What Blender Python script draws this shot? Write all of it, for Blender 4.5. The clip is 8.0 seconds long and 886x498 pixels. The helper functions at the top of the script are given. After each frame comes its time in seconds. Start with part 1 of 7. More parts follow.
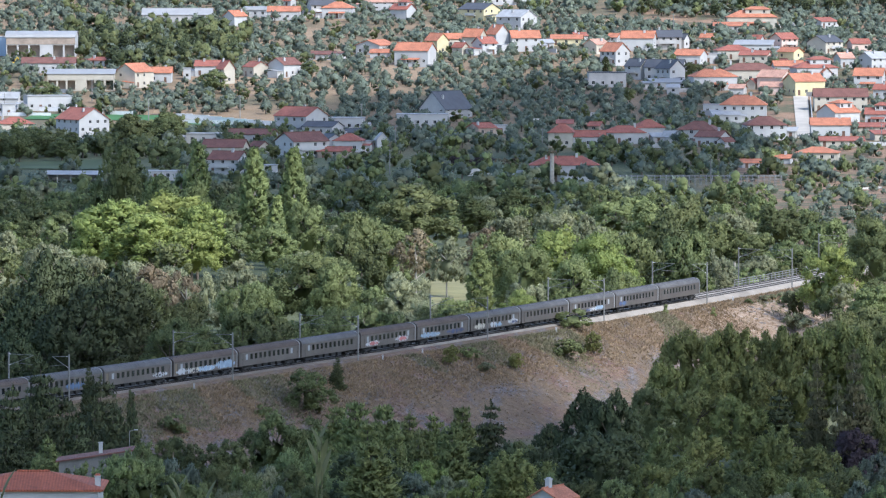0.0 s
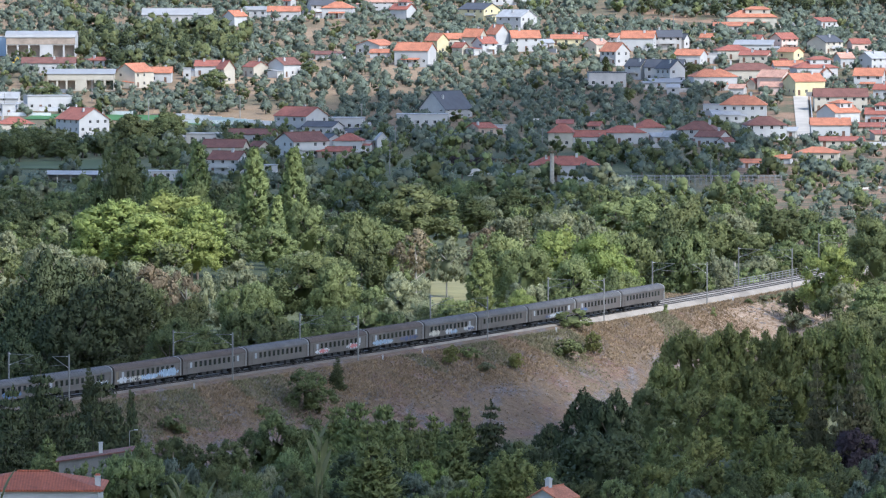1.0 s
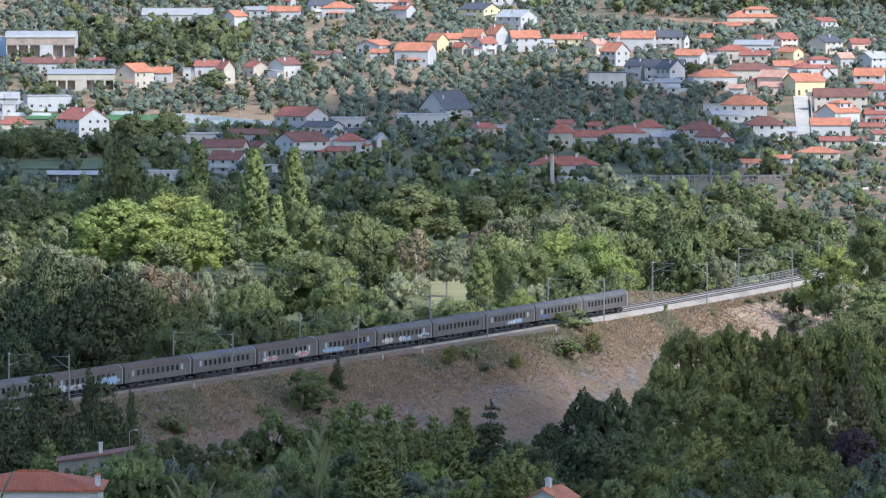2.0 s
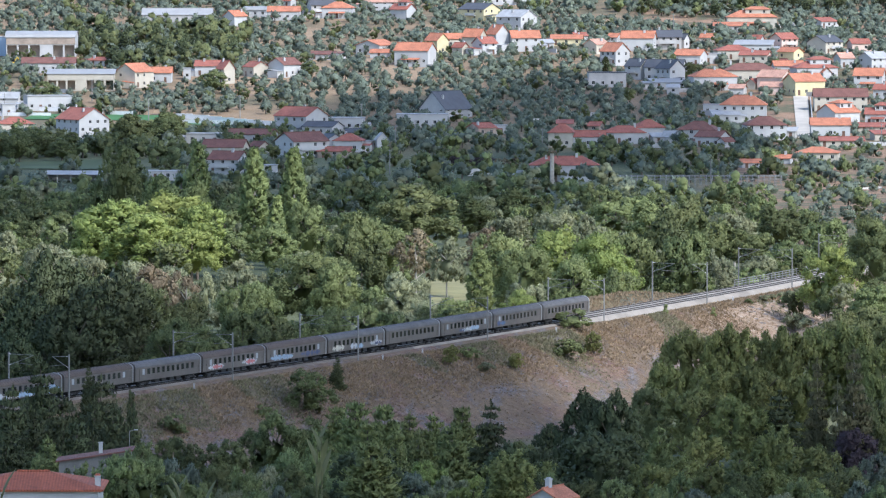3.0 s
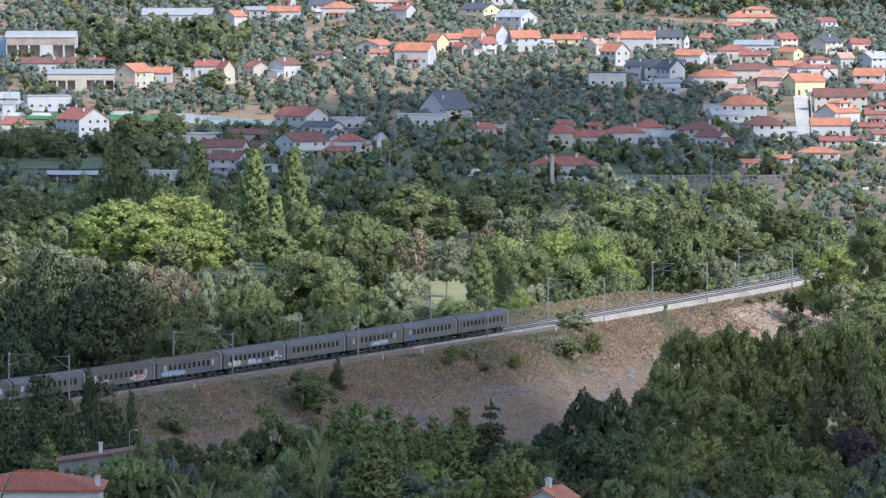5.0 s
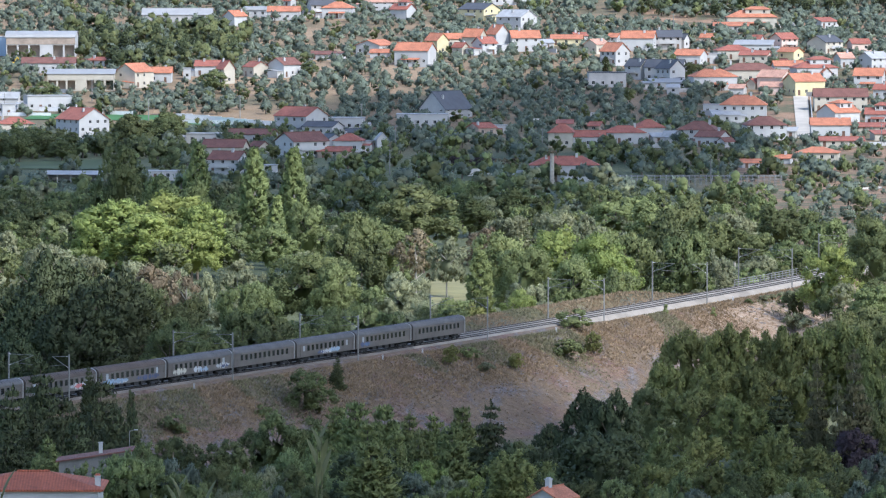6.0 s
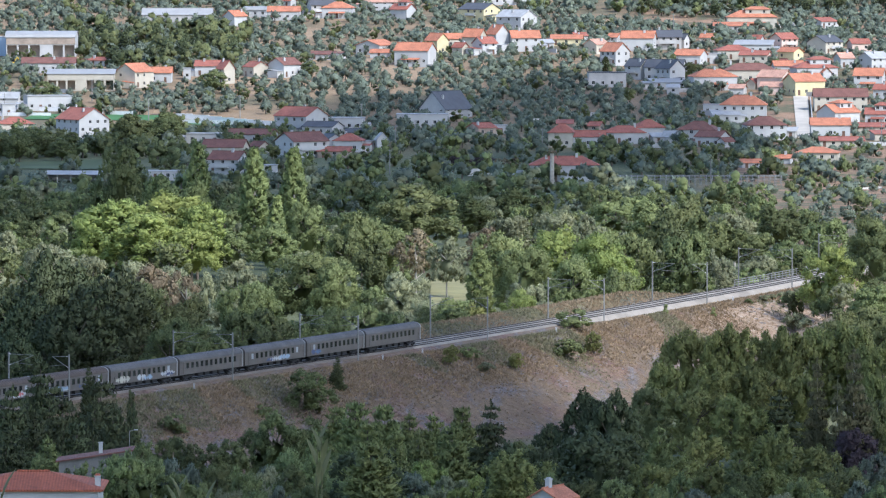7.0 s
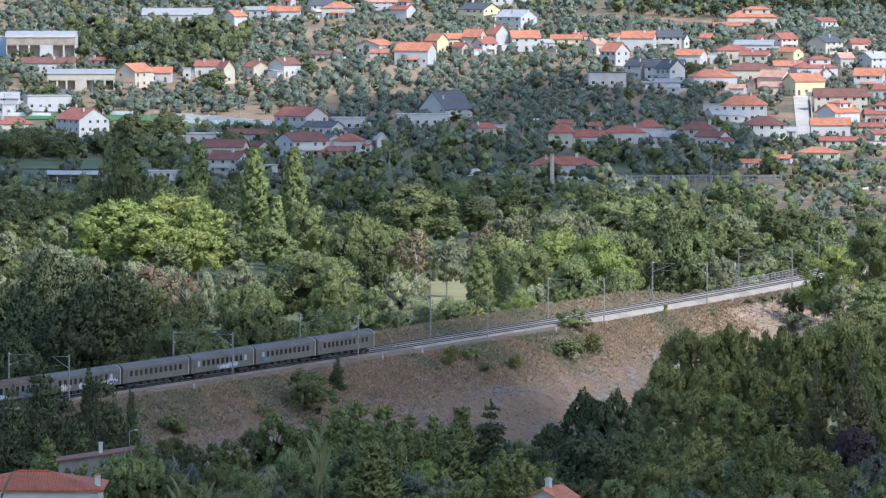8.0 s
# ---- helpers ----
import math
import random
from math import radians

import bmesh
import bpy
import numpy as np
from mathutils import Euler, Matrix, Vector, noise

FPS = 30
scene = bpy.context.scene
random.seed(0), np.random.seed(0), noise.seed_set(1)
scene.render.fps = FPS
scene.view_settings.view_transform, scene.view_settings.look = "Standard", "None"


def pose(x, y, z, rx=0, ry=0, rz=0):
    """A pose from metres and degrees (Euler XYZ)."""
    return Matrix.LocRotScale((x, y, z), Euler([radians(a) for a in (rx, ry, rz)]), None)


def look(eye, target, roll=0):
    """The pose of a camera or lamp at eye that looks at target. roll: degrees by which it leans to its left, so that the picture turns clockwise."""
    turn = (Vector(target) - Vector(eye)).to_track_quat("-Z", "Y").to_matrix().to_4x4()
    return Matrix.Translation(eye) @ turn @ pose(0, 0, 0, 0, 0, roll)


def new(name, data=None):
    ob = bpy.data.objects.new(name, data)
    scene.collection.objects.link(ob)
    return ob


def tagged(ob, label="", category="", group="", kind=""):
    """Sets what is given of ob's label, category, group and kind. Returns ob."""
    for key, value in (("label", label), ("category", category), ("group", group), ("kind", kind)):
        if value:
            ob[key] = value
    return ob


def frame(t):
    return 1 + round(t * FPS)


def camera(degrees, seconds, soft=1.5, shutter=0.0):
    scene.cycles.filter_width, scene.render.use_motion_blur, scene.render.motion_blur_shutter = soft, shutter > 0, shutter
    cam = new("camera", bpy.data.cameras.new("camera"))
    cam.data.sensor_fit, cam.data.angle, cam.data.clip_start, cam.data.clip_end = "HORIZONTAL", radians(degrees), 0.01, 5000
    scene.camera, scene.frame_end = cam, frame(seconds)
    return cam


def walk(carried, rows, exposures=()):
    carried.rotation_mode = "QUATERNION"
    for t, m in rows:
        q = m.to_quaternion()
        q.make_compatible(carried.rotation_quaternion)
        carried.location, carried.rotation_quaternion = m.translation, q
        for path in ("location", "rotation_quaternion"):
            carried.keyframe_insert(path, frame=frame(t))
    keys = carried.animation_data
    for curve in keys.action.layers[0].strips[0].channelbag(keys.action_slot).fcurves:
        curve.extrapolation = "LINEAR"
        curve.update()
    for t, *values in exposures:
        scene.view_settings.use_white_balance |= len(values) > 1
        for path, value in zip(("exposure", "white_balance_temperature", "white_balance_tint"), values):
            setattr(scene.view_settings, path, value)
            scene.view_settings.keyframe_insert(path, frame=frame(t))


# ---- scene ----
cam = camera(7.8006, 8.0, soft=1.2)
EYE = (0.0, 0.0, 80.87)
VIEW = look(EYE, (0.0, 1000.0, 80.87 - 53.27))
walk(cam, [(0.0, VIEW), (8.0, VIEW)], [(0.0, 1.12, 5760, 9), (8.0, 1.12, 5760, 9)])

# ---- world, sun, exposure ----
SUN_DIR = Vector((0.50, -0.52, 0.69)).normalized()      # from the place towards the sun
world = bpy.data.worlds.new("sky")
scene.world = world
world.use_nodes = True
wn = world.node_tree.nodes
sky = wn.new("ShaderNodeTexSky")
sky.sky_type = "NISHITA"
sky.sun_disc = False
sky.sun_elevation = math.asin(SUN_DIR.z)
sky.sun_rotation = math.atan2(SUN_DIR.x, SUN_DIR.y)
sky.air_density, sky.dust_density, sky.ozone_density = 1.0, 1.6, 1.0
wn["Background"].inputs["Strength"].default_value = 0.15
world.node_tree.links.new(sky.outputs["Color"], wn["Background"].inputs["Color"])
sun_lamp = bpy.data.lights.new("sun", "SUN")
sun_lamp.energy, sun_lamp.angle, sun_lamp.color = 2.12, radians(1.5), (1.0, 0.96, 0.9)
sun = new("sun", sun_lamp)
sun.matrix_world = look(SUN_DIR * 900, (0, 0, 0))


# ---- materials ----
def nodes_of(name):
    m = bpy.data.materials.new(name)
    m.use_nodes = True
    return m, m.node_tree.nodes, m.node_tree.links, m.node_tree.nodes["Principled BSDF"]


def noise_node(n, l, scale, detail=4.0, rough=0.6, coords="Object"):
    c = n.new("ShaderNodeTexCoord")
    t = n.new("ShaderNodeTexNoise")
    t.inputs["Scale"].default_value = scale
    t.inputs["Detail"].default_value = detail
    t.inputs["Roughness"].default_value = rough
    l.new(c.outputs[coords], t.inputs["Vector"])
    return t


def ramp_node(n, l, source, stops):
    r = n.new("ShaderNodeValToRGB")
    while len(r.color_ramp.elements) < len(stops):
        r.color_ramp.elements.new(0.5)
    for e, (p, c) in zip(r.color_ramp.elements, stops):
        e.position, e.color = p, (*c, 1)
    l.new(source, r.inputs["Fac"])
    return r


def mix_node(n, l, a, b, fac, blend="MIX"):
    m = n.new("ShaderNodeMix")
    m.data_type, m.blend_type = "RGBA", blend
    for socket, v in ((m.inputs[0], fac), (m.inputs[6], a), (m.inputs[7], b)):
        if isinstance(v, (int, float)):
            socket.default_value = v
        elif isinstance(v, tuple):
            socket.default_value = (*v, 1)
        else:
            l.new(v, socket)
    return m.outputs[2]


def shade(c, k):
    return tuple(min(1, v * k) for v in c)


def surface(name, color, rough=0.8, metal=0.0, vary=0.25, fine=6.0, broad=0.25, bump=0.0, coords="Object"):
    """A worn surface: base colour broken by a broad stain and a fine grain."""
    m, n, l, b = nodes_of(name)
    big, small = noise_node(n, l, broad, 5, 0.65, coords), noise_node(n, l, fine, 3, 0.6, coords)
    r1 = ramp_node(n, l, big.outputs["Fac"], [(0.32, shade(color, 1 - vary)), (0.66, shade(color, 1 + vary * 0.5))])
    r2 = ramp_node(n, l, small.outputs["Fac"], [(0.3, (1 - vary * 0.6,) * 3), (0.7, (1, 1, 1))])
    col = mix_node(n, l, r1.outputs[0], r2.outputs[0], 0.8, "MULTIPLY")
    ob = n.new("ShaderNodeObjectInfo")
    r3 = ramp_node(n, l, ob.outputs["Random"], [(0, (0.9, 0.9, 0.9)), (1, (1, 1, 1))])
    l.new(mix_node(n, l, col, r3.outputs[0], 1.0, "MULTIPLY"), b.inputs["Base Color"])
    b.inputs["Roughness"].default_value = rough
    b.inputs["Metallic"].default_value = metal
    if bump:
        bp = n.new("ShaderNodeBump")
        bp.inputs["Strength"].default_value = bump
        bp.inputs["Distance"].default_value = 0.05
        l.new(small.outputs["Fac"], bp.inputs["Height"])
        l.new(bp.outputs[0], b.inputs["Normal"])
    return m


def tiles(name, color):
    """Clay roof tiles: rows of rounded ridges, with old and new tiles."""
    m, n, l, b = nodes_of(name)
    c = n.new("ShaderNodeTexCoord")
    w = n.new("ShaderNodeTexWave")
    w.bands_direction = "X"
    w.inputs["Scale"].default_value = 1.25
    w.inputs["Distortion"].default_value = 0.4
    l.new(c.outputs["Object"], w.inputs["Vector"])
    big, small = noise_node(n, l, 0.35, 5, 0.7), noise_node(n, l, 3.2, 3, 0.7)
    r1 = ramp_node(n, l, big.outputs["Fac"], [(0.3, shade(color, 0.66)), (0.5, color), (0.72, shade(color, 1.22))])
    r2 = ramp_node(n, l, small.outputs["Fac"], [(0.33, (0.62, 0.58, 0.55)), (0.62, (1, 1, 1))])
    col = mix_node(n, l, r1.outputs[0], r2.outputs[0], 0.75, "MULTIPLY")
    r3 = ramp_node(n, l, w.outputs["Fac"], [(0.0, (0.72, 0.7, 0.7)), (0.5, (1, 1, 1))])
    l.new(mix_node(n, l, col, r3.outputs[0], 0.7, "MULTIPLY"), b.inputs["Base Color"])
    b.inputs["Roughness"].default_value = 0.85
    bp = n.new("ShaderNodeBump")
    bp.inputs["Strength"].default_value = 0.5
    bp.inputs["Distance"].default_value = 0.06
    l.new(w.outputs["Fac"], bp.inputs["Height"])
    l.new(bp.outputs[0], b.inputs["Normal"])
    return m


def foliage(name, dark, light, through_light=0.3, spread=0.22):
    """Leaves: each spray has its own tone, each tree its own tint; light passes through."""
    m, n, l, b = nodes_of(name)
    g, ob, at = n.new("ShaderNodeNewGeometry"), n.new("ShaderNodeObjectInfo"), n.new("ShaderNodeAttribute")
    at.attribute_name = "tint"
    r1 = ramp_node(n, l, g.outputs["Random Per Island"], [(0.0, tuple((a + c) / 2 for a, c in zip(dark, light))), (0.7, light), (1.0, shade(light, 1.25))])
    h = n.new("ShaderNodeHueSaturation")
    h.inputs["Saturation"].default_value = 0.9

    def own(times, lo, hi):
        """A value of the tree's own between lo and hi."""
        mul, frac, rng = n.new("ShaderNodeMath"), n.new("ShaderNodeMath"), n.new("ShaderNodeMapRange")
        mul.operation, mul.inputs[1].default_value, frac.operation = "MULTIPLY_ADD", times, "FRACT"
        l.new(ob.outputs["Random"], mul.inputs[0])
        l.new(at.outputs["Fac"], mul.inputs[2])
        l.new(mul.outputs[0], frac.inputs[0])
        l.new(frac.outputs[0], rng.inputs["Value"])
        rng.inputs["To Min"].default_value, rng.inputs["To Max"].default_value = lo, hi
        return rng.outputs[0]

    l.new(own(3.17, 0.486, 0.505), h.inputs["Hue"])
    l.new(own(7.31, 1 - spread, 1 + spread), h.inputs["Value"])
    patch = n.new("ShaderNodeTexNoise")
    patch.inputs["Scale"].default_value, patch.inputs["Detail"].default_value = 0.3, 3.0
    l.new(g.outputs["Position"], patch.inputs["Vector"])
    r2 = ramp_node(n, l, patch.outputs["Fac"], [(0.34, (0.84, 0.87, 0.88)), (0.5, (0.97, 0.97, 0.95)), (0.66, (1.1, 1.07, 0.97))])
    l.new(mix_node(n, l, r1.outputs[0], r2.outputs[0], 1.0, "MULTIPLY"), h.inputs["Color"])
    tr, mx = n.new("ShaderNodeBsdfTranslucent"), n.new("ShaderNodeMixShader")
    l.new(h.outputs[0], b.inputs["Base Color"])
    l.new(h.outputs[0], tr.inputs["Color"])
    b.inputs["Roughness"].default_value = 0.65
    b.inputs["Specular IOR Level"].default_value = 0.25
    mx.inputs[0].default_value = through_light
    l.new(b.outputs[0], mx.inputs[1])
    l.new(tr.outputs[0], mx.inputs[2])
    l.new(mx.outputs[0], n["Material Output"].inputs["Surface"])
    return m


def glass_dark(name):
    m, n, l, b = nodes_of(name)
    b.inputs["Base Color"].default_value = (0.015, 0.018, 0.022, 1)
    b.inputs["Roughness"].default_value = 0.12
    return m


M_PLASTER = {
    "white": surface("white_plaster", (0.46, 0.455, 0.445), 0.85, vary=0.1),
    "lime": surface("limewashed_wall", (0.72, 0.72, 0.71), 0.85, vary=0.1),
    "cream": surface("cream_plaster", (0.48, 0.435, 0.355), 0.85, vary=0.12),
    "yellow": surface("yellow_plaster", (0.62, 0.54, 0.32), 0.85, vary=0.12),
    "grey": surface("grey_plaster", (0.46, 0.44, 0.42), 0.9, vary=0.2),
    "pink": surface("pink_plaster", (0.66, 0.5, 0.42), 0.88, vary=0.14),
    "old": surface("old_render", (0.21, 0.195, 0.18), 0.92, vary=0.35, fine=3.0),
    "stone": surface("stone_plaster", (0.38, 0.31, 0.25), 0.92, vary=0.3),
    "blue": surface("blue_panel", (0.36, 0.47, 0.6), 0.6, vary=0.1),
}
M_ROOF = {
    "orange": tiles("orange_tiles", (0.5, 0.195, 0.11)),
    "terracotta": tiles("terracotta_tiles", (0.37, 0.105, 0.052)),
    "red": tiles("red_tiles", (0.34, 0.12, 0.085)),
    "brown": tiles("brown_tiles", (0.2, 0.09, 0.07)),
    "pink": tiles("pale_tiles", (0.52, 0.3, 0.22)),
    "slate": surface("slate_roof", (0.085, 0.088, 0.1), 0.7, vary=0.2, fine=3.0),
    "grey": surface("fibre_cement_roof", (0.4, 0.4, 0.4), 0.85, vary=0.25, fine=3.0),
    "pale": surface("pale_sheet_roof", (0.33, 0.325, 0.32), 0.6, vary=0.12, fine=3.0),
}
M_MACHINE = surface("machine_yellow", (0.62, 0.42, 0.06), 0.5, vary=0.2)
M_GLASS = glass_dark("window_glass")
M_FRAME = surface("window_frame_paint", (0.55, 0.53, 0.5), 0.6, vary=0.1)
M_DOOR = surface("door_paint", (0.16, 0.09, 0.06), 0.6, vary=0.2)
M_TRIM = surface("pale_trim", (0.46, 0.455, 0.445), 0.85, vary=0.12)
M_BARK = surface("bark", (0.16, 0.125, 0.095), 0.95, vary=0.35, fine=5.0, broad=1.0, bump=0.5)
M_PALE_BARK = surface("pale_bark", (0.42, 0.38, 0.32), 0.9, vary=0.3, fine=5.0, broad=1.0, bump=0.4)
M_LEAF = {
    "broad": foliage("broadleaf_foliage", (0.106, 0.135, 0.046), (0.214, 0.257, 0.092), 0.42),
    "bright": foliage("bright_foliage", (0.165, 0.205, 0.042), (0.3, 0.355, 0.088), 0.45, 0.08),
    "oak": foliage("oak_foliage", (0.082, 0.1, 0.038), (0.162, 0.185, 0.068), 0.4),
    "willow": foliage("willow_foliage", (0.149, 0.167, 0.086), (0.287, 0.3, 0.165), 0.4),
    "poplar": foliage("poplar_foliage", (0.13, 0.172, 0.055), (0.255, 0.3, 0.1), 0.42, 0.12),
    "pine": foliage("conifer_foliage", (0.038, 0.049, 0.019), (0.08, 0.094, 0.034), 0.2),
    "feather": foliage("soft_conifer_foliage", (0.1, 0.126, 0.04), (0.2, 0.232, 0.07), 0.38),
    "olive": foliage("olive_foliage", (0.118, 0.147, 0.105), (0.202, 0.24, 0.176), 0.42, 0.2),
    "dry": foliage("dry_foliage", (0.14, 0.11, 0.06), (0.24, 0.19, 0.11), 0.3),
    "plum": foliage("purple_foliage", (0.035, 0.025, 0.033), (0.075, 0.05, 0.06), 0.2, 0.1),
    "holm": foliage("evergreen_foliage", (0.036, 0.05, 0.022), (0.074, 0.094, 0.038), 0.25),
    "ash": foliage("ash_foliage", (0.122, 0.136, 0.039), (0.23, 0.246, 0.068), 0.38, 0.2),
    "larch": foliage("olive_brown_conifer_foliage", (0.09, 0.088, 0.036), (0.15, 0.14, 0.06), 0.3, 0.12),
    "shoot": foliage("young_shoot", (0.075, 0.085, 0.034), (0.15, 0.16, 0.07), 0.35, 0.05),
}
M_BALLAST = surface("ballast", (0.33, 0.29, 0.245), 0.95, vary=0.3, fine=9.0, broad=0.12, bump=0.8)
# browner copies of the ballast, darkened to stand for shade along the train
M_SHADED_BALLAST = surface("brown_shaded_ballast", (0.19, 0.16, 0.135), 0.95, vary=0.3, fine=9.0, broad=0.12, bump=0.8)
M_HALF_SHADED_BALLAST = surface("half_shaded_ballast", (0.29, 0.255, 0.215), 0.95, vary=0.3, fine=9.0, broad=0.12, bump=0.8)
M_RAIL = surface("rusty_rail_steel", (0.035, 0.026, 0.021), 0.85, metal=0.1, vary=0.3)
M_SLEEPER = surface("concrete_sleeper", (0.38, 0.34, 0.29), 0.9, vary=0.2)
# rust stain on the ballast, darkened further for the rail's shadow
M_RUST_SHADE = surface("rust_and_rail_shade", (0.045, 0.034, 0.028), 0.95, vary=0.35, fine=6.0)
M_STEEL = surface("galvanised_steel", (0.3, 0.29, 0.27), 0.6, metal=0.2, vary=0.2)
M_CONCRETE = surface("pale_concrete", (0.6, 0.58, 0.54), 0.9, vary=0.2, fine=4.0)
M_ROCK = surface("grey_rock", (0.235, 0.208, 0.193), 0.95, vary=0.4, fine=3.0, broad=0.5, bump=0.8)
M_ROAD = surface("dusty_road", (0.52, 0.46, 0.38), 0.95, vary=0.2, fine=2.0, broad=0.1)
M_PITCH = surface("pitch_turf", (0.06, 0.16, 0.05), 0.9, vary=0.25, fine=2.0, broad=0.08)
M_STRAW = foliage("dry_grass", (0.235, 0.158, 0.09), (0.296, 0.203, 0.118), 0.3, 0.06)
M_WEED = foliage("green_weeds", (0.145, 0.138, 0.07), (0.2, 0.186, 0.096), 0.25, 0.06)
M_CLOUD = foliage("cloud_white", (0.85, 0.85, 0.85), (0.85, 0.85, 0.85), 0.25, 0.0)

# ---- the lie of the land: a railway line on a low bank across a valley, and a hillside behind ----
LINE_X, LINE_Y, LINE_TURN, LINE_CURVE = 51.82, 1324.43, 0.38857, 0.00028018
MID_X = LINE_X - math.cos(LINE_TURN) / LINE_CURVE
MID_Y = LINE_Y + math.sin(LINE_TURN) / LINE_CURVE
SLOPE_Y = (-900, -200, 0, 25, 60, 150, 300, 545, 720, 860, 940, 1000, 1150, 1400, 2100, 2300, 2450, 2600, 2720, 2900, 3030, 3300, 4200, 7000)
SLOPE_Z = (60, 76, 79.2, 77, 73, 62, 46, 25, 8, -3, -10, -14, -15, -12, -10, -7, -1, 8, 16.5, 27.5, 36, 54, 115, 230)


def on_line(l, q=0.0):
    """The place l metres along the line (towards the valley's mouth) and q metres to its south side, and its heading."""
    h = LINE_TURN + LINE_CURVE * l
    r = 1 / LINE_CURVE + q
    return MID_X + r * math.cos(h), MID_Y - r * math.sin(h), h


def rise(l):
    """The rails' height: the line falls gently towards the valley's mouth."""
    return 0.0043 * (85 - np.clip(l, -260, 520))


def from_line(x, y):
    """How far along the line and beside it x, y lies (numpy arrays too)."""
    q = np.hypot(x - MID_X, y - MID_Y) - 1 / LINE_CURVE
    return (np.arctan2(MID_Y - y, x - MID_X) - LINE_TURN) / LINE_CURVE, q


def ripple(x, y, size):
    return (np.sin(x / size + 1.3 * np.sin(y / size * 0.7)) + np.sin(y / size * 1.3 + 1.1 * np.sin(x / size * 0.8 + 2))) * 0.5


def height(x, y):
    """The ground's height (numpy arrays too)."""
    x, y = np.asarray(x, float), np.asarray(y, float)
    z = np.interp(y, SLOPE_Y, SLOPE_Z)
    z = z + ripple(x, y, 90) * np.clip((y - 1500) / 800, 0, 1) * 1.6 + ripple(x, y, 23) * 0.35 * np.clip((y - 60) / 300, 0, 1)
    z = z + np.clip((np.abs(x) - 260) / 900, 0, 3) ** 1.5 * np.clip(y / 600, 0, 1) * 40
    for cx, cy, up in ((-46, 863, 6.4), (14, 803, 3.2)):      # house terraces
        z = z + up * np.exp(-(((x - cx) ** 2 + (y - cy) ** 2) / (2 * 11.0 ** 2)) ** 2)
    l, q = from_line(x, y)
    z = z + 15 * np.exp(-((x - 104) ** 2 + ((y - 1300) * 0.8) ** 2) / (2 * 34 ** 2)) * np.clip((q - 9) / 22, 0, 1)
    mound = np.clip((25 - l) / 45, 0, 1)
    mound = mound * mound * (3 - 2 * mound)
    near = -1.15 - np.maximum(q - 4.6, 0) / (1.75 + 1.6 * mound) - 0.5 * ripple(x, y, 4.1) * np.clip((q - 6) / 5, 0, 1)
    ridge = np.clip((l + 30) / 30, 0, 1) * np.clip((165 - l) / 30, 0, 1)
    far = -1.15 + np.clip((-8.8 - q) / 4, 0, 1) * 1.9 * ridge - np.maximum(-8.8 - 7 * ridge - q, 0) / 1.8
    bank = np.where(q > 0, near, far) + rise(l)
    fade = np.clip((620 - np.abs(l - 100)) / 200, 0, 1)
    return np.where(bank > z, z + (bank - z) * fade, z)


def smooth_grid(lo, hi, step):
    return list(np.arange(lo, hi, step))


def mesh_of(name, verts, faces, material, smooth=False):
    me = bpy.data.meshes.new(name)
    me.from_pydata([tuple(v) for v in verts], [], [tuple(f) for f in faces])
    for mat in (material if isinstance(material, (list, tuple)) else [material]):
        me.materials.append(mat)
    if smooth:
        me.polygons.foreach_set("use_smooth", [True] * len(me.polygons))
    me.update()
    return me


def part(name, bm, material, parent=None, label=""):
    """Links a bmesh (or a ready mesh) as one mesh object, under a thing or a part."""
    if isinstance(bm, bmesh.types.BMesh):
        me = bpy.data.meshes.new(name)
        bm.normal_update()
        bm.to_mesh(me)
        bm.free()
        me.materials.append(material)
    else:
        me = bm
    ob = new(name, me)
    if parent:
        ob.parent = parent
    if label:
        ob["label"] = label
    return ob


def box(bm, x0, x1, y0, y1, z0, z1, m=None):
    v = [bm.verts.new((x, y, z)) for z in (z0, z1) for x, y in ((x0, y0), (x1, y0), (x1, y1), (x0, y1))]
    for f in ((3, 2, 1, 0), (4, 5, 6, 7), (0, 1, 5, 4), (1, 2, 6, 5), (2, 3, 7, 6), (3, 0, 4, 7)):
        bm.faces.new([v[i] for i in f])
    if m is not None:
        bmesh.ops.transform(bm, matrix=m, verts=v)
    return v


def tube(bm, a, b, r0, r1, n=7):
    """A tapered round bar from a to b."""
    a, b = Vector(a), Vector(b)
    d = (b - a).normalized()
    s = d.orthogonal().normalized()
    t = d.cross(s)
    rings = [[bm.verts.new(p + (s * math.cos(k * math.tau / n) + t * math.sin(k * math.tau / n)) * r) for k in range(n)] for p, r in ((a, r0), (b, r1))]
    for k in range(n):
        bm.faces.new((rings[0][k], rings[0][(k + 1) % n], rings[1][(k + 1) % n], rings[1][k]))
    bm.faces.new(rings[1])
    bm.faces.new(rings[0][::-1])


